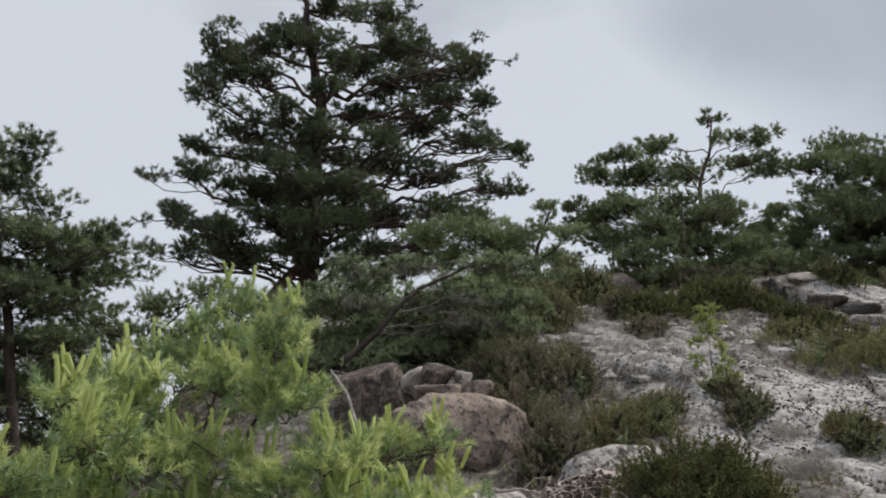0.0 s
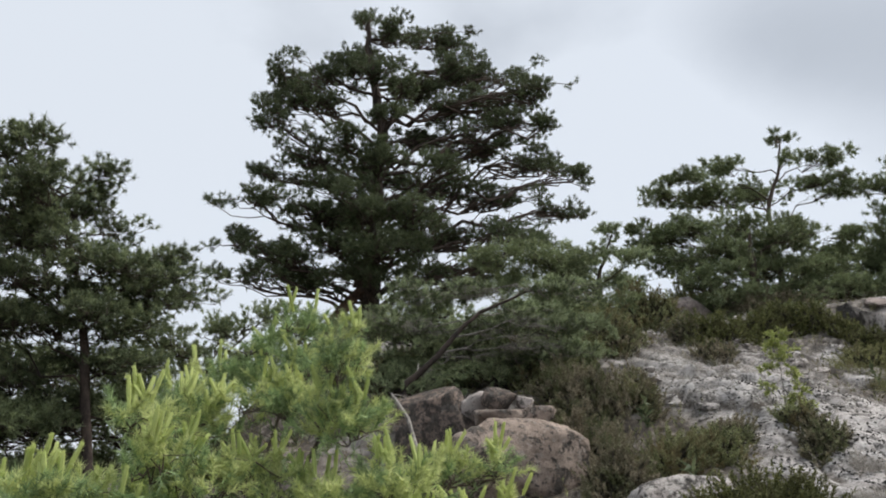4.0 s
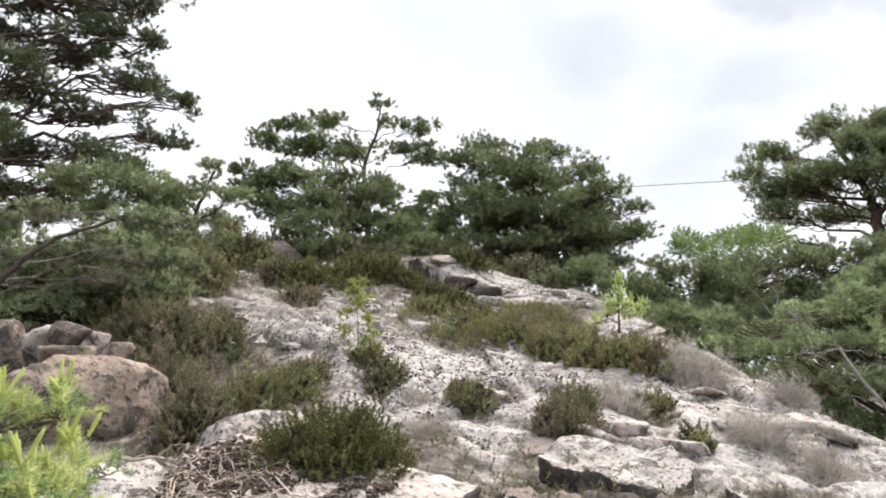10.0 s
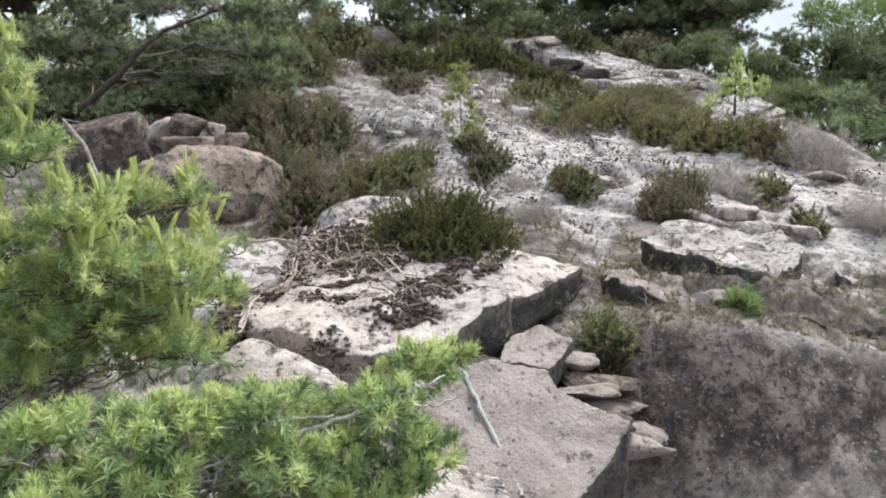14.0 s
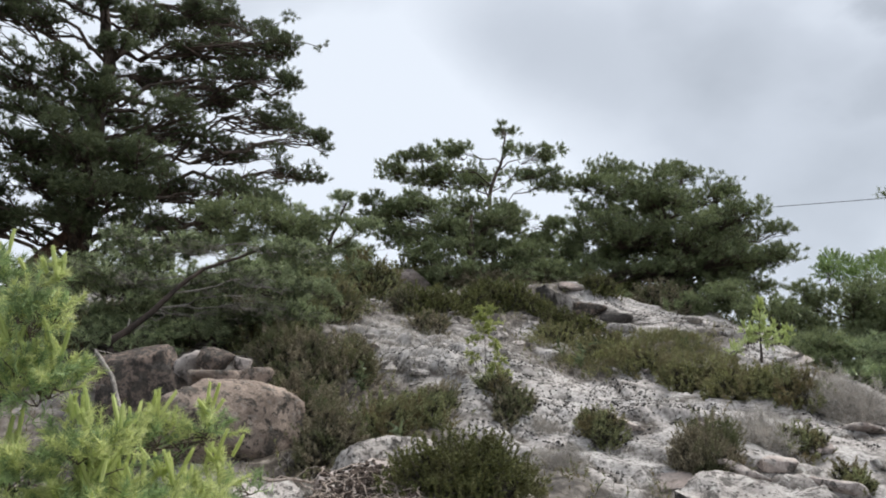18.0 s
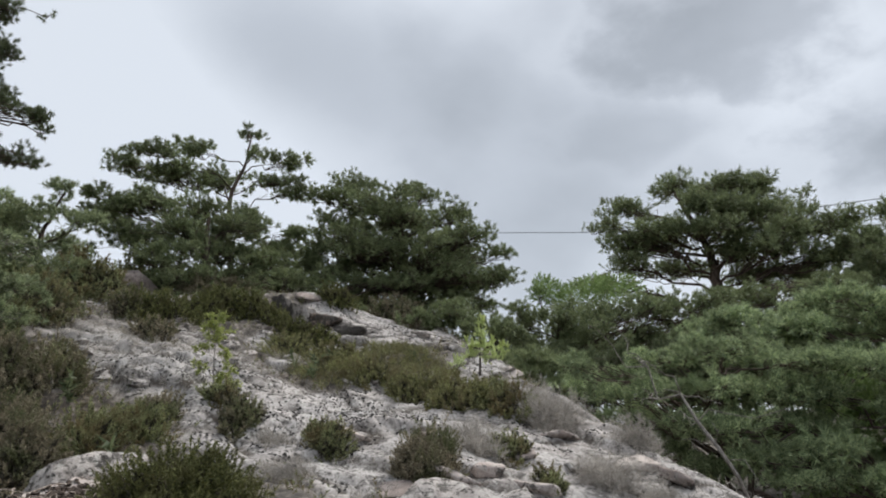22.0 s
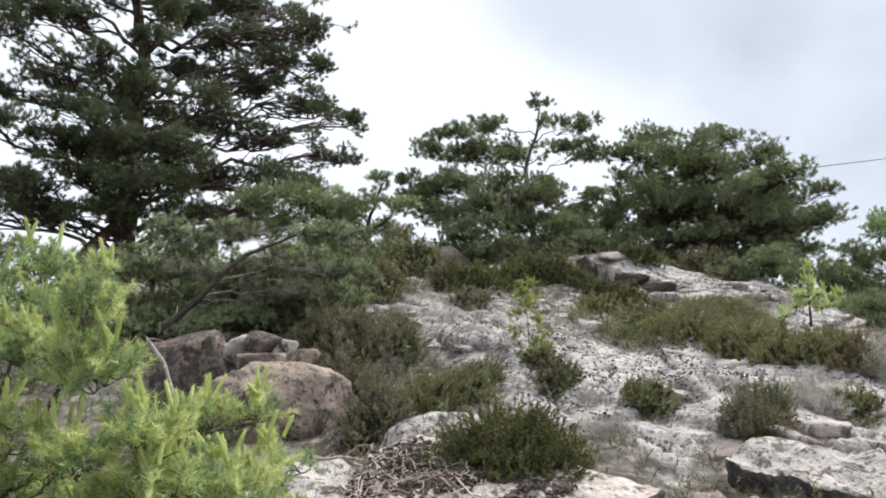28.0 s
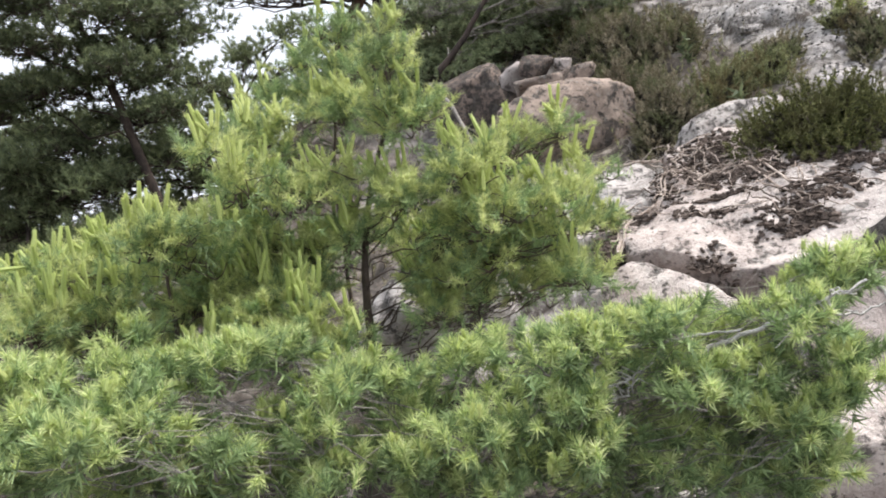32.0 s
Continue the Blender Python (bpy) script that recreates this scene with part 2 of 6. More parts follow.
LEAF = plant("leaves", (0.135, 0.215, 0.074), (0.310, 0.400, 0.160), 0.45)
SAPLING_LEAF = plant("yellow_leaves", (0.240, 0.290, 0.085), (0.470, 0.500, 0.190), 0.35)
HEATHER = plant("heather", (0.080, 0.094, 0.046), (0.350, 0.365, 0.180), 0.2, 0.8, 3.0, (0.165, 0.125, 0.065))
HEATHER_OLIVE = plant("olive_heather", (0.090, 0.096, 0.044), (0.340, 0.340, 0.155), 0.2, 0.8, 3.0, (0.170, 0.145, 0.080))
HEATHER_DARK = plant("dark_heather", (0.036, 0.046, 0.018), (0.225, 0.230, 0.085), 0.15, 0.8, 3.0, (0.130, 0.126, 0.056))
HEATHER_SHADE = plant("heather_inner_shade", (0.030, 0.027, 0.020), (0.085, 0.075, 0.055), 0.05, 0.9, 3.0)
HEATHER_BROWN = plant("brown_heather", (0.105, 0.092, 0.064), (0.385, 0.332, 0.230), 0.2, 0.8, 3.0, (0.130, 0.150, 0.066))
DRY = plant("dry_grass", (0.285, 0.262, 0.235), (0.500, 0.465, 0.420), 0.2, 0.8, 3.0)
FLAKE = plant("black_lichen", (0.030, 0.028, 0.027), (0.085, 0.080, 0.076), 0.05, 0.9)
CRUST = plant("grey_lichen_crust", (0.055, 0.052, 0.050), (0.170, 0.160, 0.150), 0.05, 0.9)
BARK = bark("pine_bark", (0.048, 0.039, 0.034), (0.140, 0.106, 0.086))
BARK_DARK = bark("old_pine_bark", (0.035, 0.030, 0.027), (0.105, 0.080, 0.066))
BARK_RED = bark("red_pine_bark", (0.090, 0.055, 0.042), (0.230, 0.145, 0.108))
TWIG = bark("grey_twig", (0.150, 0.135, 0.120), (0.360, 0.330, 0.300), 25.0)
TWIG_PALE = bark("bleached_twig", (0.300, 0.285, 0.265), (0.560, 0.540, 0.510), 25.0)
ROOT = bark("bleached_root", (0.280, 0.220, 0.180), (0.560, 0.480, 0.420), 25.0)
WIRE = bark("cable_sheath", (0.03, 0.03, 0.03), (0.06, 0.06, 0.06))
SOIL = bark("peat", (0.032, 0.025, 0.021), (0.135, 0.105, 0.088), 20.0)


# ---- builders ----
def mesh_of(name, verts, faces, mat, flat=True):
    """A mesh from arrays of corners and of triangles or quads."""
    me = bpy.data.meshes.new(name)
    verts, faces = np.asarray(verts, dtype=np.float32), np.asarray(faces, dtype=np.int32)
    k = faces.shape[1]
    me.vertices.add(len(verts))
    me.vertices.foreach_set("co", verts.ravel())
    me.loops.add(faces.size)
    me.loops.foreach_set("vertex_index", faces.ravel())
    me.polygons.add(len(faces))
    me.polygons.foreach_set("loop_start", np.arange(0, faces.size, k, dtype=np.int32))
    me.polygons.foreach_set("use_smooth", np.full(len(faces), not flat))
    me.materials.append(mat)
    me.update(calc_edges=True)
    return me


def piece(name, data, parent, label=""):
    """A mesh as one part of a thing."""
    ob = new(name, data)
    ob.parent = parent
    if label:
        ob["label"] = label
    return ob


def thing(name, place, label, category, group="", data=None):
    ob = new(name, data)
    ob.location = place
    return tagged(ob, label, category, group)


def unit(v):
    return v / np.maximum(np.linalg.norm(v, axis=-1, keepdims=True), 1e-9)


def needle_mesh(name, rng, at, axis, stem, count, length, width, spread, mat):
    return mesh_of(name, *needle_arrays(rng, at, axis, stem, count, length, width, spread), mat)


def needle_arrays(rng, at, axis, stem, count, length, width, spread):
    """Shoots: at and axis hold one row for each; every shoot carries count needles along its stem."""
    n = len(at)
    stem = np.broadcast_to(np.asarray(stem, dtype=float), (n,))
    s = rng.random((n, count, 1)) ** 0.8
    base = at[:, None, :] + axis[:, None, :] * (s * stem[:, None, None])
    way = unit(axis[:, None, :] * rng.uniform(0.25, 1.0, (n, count, 1)) + spread * unit(rng.normal(size=(n, count, 3))))
    side = unit(np.cross(way, rng.normal(size=(n, count, 3)))) * width / 2
    tip = base + way * (length * rng.uniform(0.7, 1.15, (n, count, 1)))
    v = np.stack((base - side, base + side, tip), axis=2).reshape(-1, 3)
    return v, np.arange(len(v)).reshape(-1, 3)


def tubes(name, paths, mat, sides=5):
    return mesh_of(name, *tube_arrays(paths, sides), mat, flat=False)


def tube_arrays(paths, sides):
    """Tapered round sticks, joined: each path is a pair of points and radii."""
    vs, fs, start = [], [], 0
    for pts, radii in paths:
        pts, radii = np.asarray(pts, dtype=float), np.asarray(radii, dtype=float)
        ways = unit(np.gradient(pts, axis=0))
        ref = np.where(np.abs(ways[:, 2:3]) > 0.9, [[1.0, 0, 0]], [[0, 0, 1.0]])
        u = unit(np.cross(ways, ref))
        w = np.cross(ways, u)
        a = np.arange(sides) * 2 * math.pi / sides
        ring = pts[:, None] + radii[:, None, None] * (np.cos(a)[None, :, None] * u[:, None] + np.sin(a)[None, :, None] * w[:, None])
        vs.append(ring.reshape(-1, 3))
        i, j = np.meshgrid(np.arange(len(pts) - 1), np.arange(sides), indexing="ij")
        p, q = start + i * sides + j, start + i * sides + (j + 1) % sides
        fs.append(np.stack((p, q, q + sides, p + sides), axis=-1).reshape(-1, 4))
        start += len(pts) * sides
    return np.concatenate(vs), np.concatenate(fs)


def bend(rng, a, b, sag, steps=6, wild=0.05):
    """A crooked way from a to b."""
    a, b = np.asarray(a, dtype=float), np.asarray(b, dtype=float)
    t = np.linspace(0, 1, steps)[:, None]
    p = a + (b - a) * t
    p[:, 2:] += sag * np.sin(math.pi * t)
    p[1:-1] += rng.normal(size=(steps - 2, 3)) * wild * np.linalg.norm(b - a)
    return p


def along(pts, z):
    """The point of a trunk at a height."""
    pts = np.asarray(pts)
    k = np.interp(z, pts[:, 2], np.arange(len(pts)))
    i = min(int(k), len(pts) - 2)
    return pts[i] + (pts[i + 1] - pts[i]) * (k - i)


def pine(name, label, base, trunk, pads, seed, mats=(None, None), girth=0.14, shoots=130, needle=(36, 0.080, 0.0090, 0.07), bare=6, lift=0.35, candles=None, spread=0.85, rise=0.55, inner_width=2.2, fan=0.35, flat_pads=1.0, inner=0.4, clump=0.22, fill=1.25, dark_tone=None, dark_share=0.45):
    """A pine of crooked limbs. Each limb ends in a flat pad of shoots: its place from the base, its reach and its half height."""
    rng = np.random.default_rng(seed)
    leaf, wood = mats[0] or PINE, mats[1] or BARK
    twig = mats[2] if len(mats) > 2 else wood
    count, length, width, stem = needle
    root = thing(name, base, label, "tree")
    trunk = np.asarray(trunk, dtype=float)
    fine = np.stack([np.interp(np.linspace(0, len(trunk) - 1, 22), np.arange(len(trunk)), trunk[:, k]) for k in range(3)], axis=1)
    fine[1:-1] += rng.normal(size=(20, 3)) * girth * 0.12
    piece("trunk", tubes("trunk", [(fine, np.linspace(girth, girth * 0.18, 22))], wood, 10), root)
    trim = 0.0 if candles or stem < 0.1 else 0.25 * stem + 0.12 * length
    for x, y, z, reach, half in pads:
        half *= flat_pads
        reach, half = max(reach - trim, 0.6 * reach), max(half - 0.8 * trim, 0.55 * half)
        end = np.array((x, y, z))
        flat = math.hypot(x, y)
        start = along(trunk, min(max(z - lift * flat, trunk[0][2] + 0.15), trunk[-1][2] * 0.97))
        g = girth * (0.16 + 0.05 * min(flat, 4) / 2)
        path = bend(rng, start, end - np.array((0, 0, half * 0.4)), 0.06 * flat, 8, 0.045)
        sticks = [(path, np.linspace(g, g * 0.35, 8))]
        n = max(int((1.5 if trim else 1.25) * shoots * (reach * 2) * (half * 2 + 0.35 * reach)), 14)
        size = min(clump, 0.62 * reach)
        tufts = int(np.clip(fill * (reach / size) ** 2 * (1 + 0.5 * half / size), 5, 48))
        d = unit(rng.normal(size=(tufts, 3)))
        d[:, 2] = np.where(d[:, 2] < -0.4, -d[:, 2], d[:, 2])
        rad = np.sqrt((np.arange(tufts)[:, None] + rng.random((tufts, 1))) / tufts)
        wob = 1 + 0.30 * np.sin(3.0 * np.arctan2(d[:, 1:2], d[:, 0:1]) + rng.uniform(0, 6))
        knots = end + d * rad * wob * np.array((reach - 0.1 * size, reach - 0.1 * size, max(half - 0.15 * size, 0.5 * half)))
        big = rng.uniform(0.65, 1.25, tufts)
        of = rng.choice(tufts, n, p=big ** 2 / (big ** 2).sum())
        way = unit(rng.normal(size=(n, 3)))
        way[:, 2] = np.where(way[:, 2] < -0.2, -way[:, 2], way[:, 2])
        at = knots[of] + way * (rng.random((n, 1)) ** 0.5 * size * big[of][:, None]) * np.array((1.0, 1.0, 0.62)) - np.array((0, 0, 0.2 * size))
        axis = unit(way * np.array((0.9, 0.9, 0.6)) + np.array((0, 0, rise)) + fan * rng.normal(size=(n, 3)))
        for k in range(tufts):
            foot = knots[k] - np.array((0, 0, 0.45 * size * big[k]))
            sticks.append((bend(rng, path[rng.integers(3, 8)], foot, 0.03, 7, 0.03), np.linspace(g * 0.34, g * 0.10 + 0.002, 7)))
            for j in np.flatnonzero(of == k)[:3]:
                sticks.append((bend(rng, foot, at[j], 0.0, 4, 0.05), np.linspace(g * 0.12 + 0.002, 0.0015, 4)))
        for k in range(bare):
            j = rng.integers(0, n)
            sticks.append((bend(rng, path[rng.integers(2, 8)], at[j], 0.03, 7, 0.05), np.linspace(g * 0.25, g * 0.06 + 0.001, 7)))
        limb = piece("limb", tubes("limb", sticks, twig, 5), root)
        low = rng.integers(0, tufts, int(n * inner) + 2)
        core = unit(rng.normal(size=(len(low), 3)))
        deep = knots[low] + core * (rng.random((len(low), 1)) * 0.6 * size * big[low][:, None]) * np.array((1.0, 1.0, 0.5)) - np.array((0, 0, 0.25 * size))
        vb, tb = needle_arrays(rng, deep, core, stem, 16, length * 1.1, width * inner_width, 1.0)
        # lower and inner needles darker: older growth, and crown shade put into colour
        if dark_tone:
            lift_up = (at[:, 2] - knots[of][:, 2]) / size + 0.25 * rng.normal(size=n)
            fresh = lift_up > np.quantile(lift_up, dark_share)
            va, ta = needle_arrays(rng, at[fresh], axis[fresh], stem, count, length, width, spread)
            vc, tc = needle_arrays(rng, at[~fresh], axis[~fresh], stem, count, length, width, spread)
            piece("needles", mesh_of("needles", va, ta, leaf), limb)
            piece("dark_needles", mesh_of("dark_needles", np.concatenate((vc, vb)), np.concatenate((tc, tb + len(vc))), dark_tone), limb, "darker lower and inner needles, older growth and painted crown shade")
        else:
            va, ta = needle_arrays(rng, at, axis, stem, count, length, width, spread)
            piece("needles", mesh_of("needles", np.concatenate((va, vb)), np.concatenate((ta, tb + len(va))), leaf), limb)
        if candles:
            share, tall, thick = candles
            top = np.argsort(-(at[:, 2] + 0.5 * half * rng.random(n)))[:max(int(n * share), 2)]
            for j in top:
                for k in range(rng.integers(2, 6)):
                    foot = at[j] + axis[j] * stem * 0.6 + rng.normal(size=3) * (0.016, 0.016, 0.008)
                    lean = unit(np.array((0, 0, 1.0)) + 0.3 * rng.normal(size=3))
                    high = tall * rng.uniform(0.35, 1.15)
                    tip = needle_arrays(rng, foot[None], lean[None], high, 48, thick * 2.3, thick * 0.42, 0.7)
                    shaft = tube_arrays([([foot, foot + lean * high * 0.6, foot + lean * high], [thick * 0.8, thick, thick * 0.7])], 6)
                    quads = shaft[1]
                    tris = np.concatenate((quads[:, :3], quads[:, (0, 2, 3)])) + len(tip[0])
                    piece("candle", mesh_of("candle", np.concatenate((tip[0], shaft[0])), np.concatenate((tip[1], tris)), CANDLE), limb, "pale upright new shoot")
    return root


# ---- the ground ----
def smooth(a, b, v):
    s = np.clip((v - a) / (b - a), 0.0, 1.0)
    return s * s * (3 - 2 * s)


def lattice(ix, iy, seed):
    h = (ix.astype(np.int64) * 374761393 + iy.astype(np.int64) * 668265263 + seed * 974711) & 0x7fffffff
    h = ((h ^ (h >> 13)) * 1274126177) & 0x7fffffff
    return ((h ^ (h >> 16)) & 0xffff) / 65535.0 * 2 - 1


def value_noise(x, y, seed):
    fx, fy = np.floor(x), np.floor(y)
    u, v = x - fx, y - fy
    u, v = u * u * (3 - 2 * u), v * v * (3 - 2 * v)
    a, b = lattice(fx, fy, seed), lattice(fx + 1, fy, seed)
    c, d = lattice(fx, fy + 1, seed), lattice(fx + 1, fy + 1, seed)
    return (a * (1 - u) + b * u) * (1 - v) + (c * (1 - u) + d * u) * v


def layered(x, y, size, octaves, seed):
    total, gain = 0.0, 1.0
    for k in range(octaves):
        c, s = math.cos(0.6 * k), math.sin(0.6 * k)
        total = total + gain * value_noise((c * x - s * y) / size, (s * x + c * y) / size, seed + k)
        size, gain = size * 0.5, gain * 0.5
    return total


def face_line(x):
    """How far ahead the foot of the rock step stands."""
    return 3.05 + 0.28 * np.clip(x - 0.8, 0, 1.2) - 0.40 * np.clip(x - 2.0, 0, 4) - 0.05 * np.clip(-x, 0, 3)


def hill(x, y):
    """Height of the ground without its roughness."""
    up = 1.20 + 0.305 * (y - 4.7) + 0.05 * (np.clip(x, -2, 7) - 3)
    crest = 4.45 + 0.03 * (np.clip(x, -6, 12) - 3) + 0.02 * (y - 14.5)
    z = -0.35 * np.logaddexp(-up / 0.35, -crest / 0.35)
    z = z - 0.22 * np.exp(-((x + 0.1) / 0.9) ** 2 - ((y - 5.7) / 0.8) ** 2)
    z = z + 0.35 * np.exp(-((x - 1.9) / 0.8) ** 2 - ((y - 13.2) / 0.8) ** 2)
    z = z + 0.07 * np.exp(-((x - 3.0) / 0.7) ** 2 - ((y - 3.75) / 0.4) ** 2) + 0.11 * np.exp(-((x - 3.2) / 0.6) ** 2 - ((y - 3.5) / 0.26) ** 2)
    z = z - 0.40 * np.exp(-((x + 0.95) / 0.45) ** 2 - ((y - 6.1) / 0.45) ** 2)
    z = z + 0.28 * np.exp(-((x - 5.5) / 1.3) ** 2 - ((y - 12.5) / 1.1) ** 2)
    # beyond the crest the ground falls away again
    z = z - 0.22 * np.clip(y - 19, 0, 60)
    z = np.maximum(z, -6 + 0.02 * y)
    # the flanks
    right = x - (5.75 + 0.33 * np.clip(y - 4.5, -6, 12))
    valley = -1.2 + 0.13 * np.clip(x - 8, 0, 40)
    left = (-1.9 - 0.2 * np.clip(y - 6, -3, 10)) - x
    z = z + (np.minimum(z, valley) - z) * smooth(0.0, 2.8, right)
    z = z + (np.minimum(z, -0.6 - 0.03 * left) - z) * smooth(0.0, 3.2, left)
    # the rock step and the bench under the young pines
    f = face_line(x)
    bench = 0.5 * smooth(1.3, 2.2, y) * smooth(0.9, 0.0, x)
    step = smooth(f - 0.42, f + 0.10, y)
    low = bench + 0.02 * np.sin(x * 0.9) - 0.02 * np.clip(-y, 0, 20)
    return low + (z - low) * step


def blocks(x, y, size, long, turned, seed):
    """The slope is split into blocks: each one's own lift and tilt, and how near its joint lies, in metres."""
    c, s = math.cos(turned), math.sin(turned)
    wx, wy = x + 0.10 * layered(x, y, 0.7, 3, seed + 5), y + 0.10 * layered(x, y, 0.7, 3, seed + 6)
    u, v = (c * wx + s * wy) / (size * long), (-s * wx + c * wy) / size
    iu, iv = np.floor(u), np.floor(v)
    first, second = np.full_like(u, 9.0), np.full_like(u, 9.0)
    lift = np.zeros_like(u)
    for du in (-1, 0, 1):
        for dv in (-1, 0, 1):
            gu, gv = iu + du, iv + dv
            au, av = u - gu - 0.5 - 0.38 * lattice(gu, gv, seed), v - gv - 0.5 - 0.38 * lattice(gu, gv, seed + 1)
            d = np.hypot(au, av)
            own = 0.5 * lattice(gu, gv, seed + 2) + 0.55 * au * lattice(gu, gv, seed + 3) + 0.55 * av * lattice(gu, gv, seed + 4)
            nearer = d < first
            second = np.where(nearer, first, np.minimum(second, d))
            lift = np.where(nearer, own, lift)
            first = np.where(nearer, d, first)
    return lift, (second - first) * size * 0.5


def split_rock(x, y):
    """Height that the blocks add, and the joints between them."""
    big, far = blocks(x, y, 0.62, 1.9, -0.5, 301)
    small, close = blocks(x, y, 0.24, 1.7, -0.4, 311)
    broken = smooth(-0.25, 0.35, layered(x + 4, y - 2, 1.5, 3, 321))
    edge = smooth(0.0, 0.04, far)
    z = 0.11 * big * edge + 0.045 * small * broken - 0.035 * (1 - edge) - 0.018 * broken * (1 - smooth(0.0, 0.03, close))
    joint = np.maximum(1 - smooth(0.008, 0.035, far), 0.8 * broken * (1 - smooth(0.005, 0.022, close)))
    return z, joint


def roughness(x, y):
    near = np.exp(-np.clip(np.hypot(x - 2, y - 6) - 14, 0, None) / 12)
    r = 0.13 * layered(x + 31.7, y + 11.3, 1.7, 2, 5) + split_rock(x, y)[0]
    # broken benches and cracks that run along the slope
    u, v = 0.86 * x - 0.5 * y, 0.5 * x + 0.86 * y
    w = v * 1.35 + 0.35 * layered(x + 3.1, y - 7.7, 1.3, 4, 33)
    saw = w - np.floor(w)
    r = r + 0.10 * (smooth(0.0, 0.16, saw) - saw) * (0.4 + 0.6 * smooth(-0.3, 0.4, value_noise(x / 1.4, y / 1.4, 41)))
    cracks = np.abs(layered(u * 0.7, v * 1.2, 0.8, 4, 17))
    r = r - 0.06 * np.exp(-(cracks / 0.07) ** 2) + 0.018 * layered(x, y, 0.25, 4, 51)
    return r * near + 0.5 * (1 - near) * layered(x, y, 9.0, 4, 9)


def cover(x, y):
    """Where heath and soil lie over the rock: 0 bare, 1 covered."""
    right = x - (5.9 + 0.33 * np.clip(y - 4.5, -6, 12))
    left = (-1.3 - 0.2 * np.clip(y - 6, -3, 10)) - x
    n = 0.5 * layered(x + 9, y - 4, 1.1, 5, 77)
    c = np.maximum(smooth(0.1, 1.2, right + n), smooth(-0.2, 0.6, left + n))
    c = np.maximum(c, smooth(13.0, 14.0, y + n - 0.2 * np.clip(x - 5, -2, 5)))
    c = np.maximum(c, smooth(1.25, 0.8, np.hypot((x - 0.75) / 1.1, (y - 6.6) / 1.3) + 0.3 * n))
    c = np.maximum(c, smooth(1.2, 0.8, np.hypot((x - 4.9) / 1.7, (y - 8.6 - 0.25 * (x - 4.9)) / 0.55) + 0.4 * n))
    c = np.maximum(c, smooth(1.2, 0.8, np.hypot((x + 0.5) / 1.6, (y - 10.0) / 1.8) + 0.3 * n))
    c = np.maximum(c, smooth(0.9, 0.3, y - 1.2 + n) * 0.9)
    c = np.maximum(c, smooth(0.25, -0.25, x + 0.1 + n) * smooth(3.4, 2.9, y + n))
    bench = y - face_line(x) + 0.5 * n
    c = np.maximum(c, 0.85 * smooth(0.05, 0.25, bench) * smooth(0.95, 0.6, bench) * smooth(1.7, 2.1, x) * smooth(4.8, 4.0, x))
    # litter at the foot of the benches
    w = (0.5 * x + 0.86 * y) * 1.35 + 0.35 * layered(x + 3.1, y - 7.7, 1.3, 4, 33)
    saw = w - np.floor(w)
    swept = smooth(0.8, 1.3, np.hypot((x - 2.4) / 0.9, (y - 8.7) / 2.0) + 0.3 * n)
    c = np.maximum(c, (0.15 + 0.45 * swept) * (smooth(0.86, 0.98, saw) + smooth(0.08, 0.02, saw)) * smooth(-0.15, 0.25, value_noise(x / 1.4, y / 1.4, 41) + n))
    return np.maximum(c, 0.85 * (0.1 + 0.9 * swept) * smooth(0.30, 0.50, layered(x - 5, y + 8, 1.6, 5, 91)))


def surface(x, y):
    return hill(x, y) + roughness(x, y)


def ground_z(x, y):
    return float(surface(np.array([float(x)]), np.array([float(y)]))[0])


def graded(low, high, step, far):
    inner = np.arange(low, high, step)
    grow = []
    d, s = 0.0, step
    while d < far:
        s *= 1.16
        d += s
        grow.append(d)
    grow = np.array(grow)
    return np.concatenate((low - grow[::-1], inner, inner[-1] + grow))


def build_ground():
    xs, ys = graded(-2.2, 7.5, 0.03, 2500), graded(2.0, 12.5, 0.03, 2500)
    gx, gy = np.meshgrid(xs, ys)
    z = surface(gx, gy)
    v = np.stack((gx, gy, z), axis=-1).reshape(-1, 3)
    w, h = len(xs), len(ys)
    i, j = np.meshgrid(np.arange(w - 1), np.arange(h - 1))
    p = j * w + i
    f = np.stack((p, p + 1, p + 1 + w, p + w), axis=-1).reshape(-1, 4)
    me = mesh_of("ground", v, f, HILLSIDE, flat=False)
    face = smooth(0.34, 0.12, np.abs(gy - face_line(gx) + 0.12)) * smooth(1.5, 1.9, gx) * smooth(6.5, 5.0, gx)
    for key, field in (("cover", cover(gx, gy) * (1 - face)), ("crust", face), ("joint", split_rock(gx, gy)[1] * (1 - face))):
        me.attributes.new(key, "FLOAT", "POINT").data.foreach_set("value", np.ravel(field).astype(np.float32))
    return tagged(new("ground", me), "rocky granite hillside with grey lichen and cracks", "ground", kind="structure")


build_ground()


STONE_GROUPS = {"broken_stone": "broken stones beside the leaning slab", "flat_stone": "stones piled on the boulder", "slope_stone": "stones on the slope", "ridge_ledge": "blocks of the ledge below the ridge", "rock_sheet": "granite sheets on the slope"}


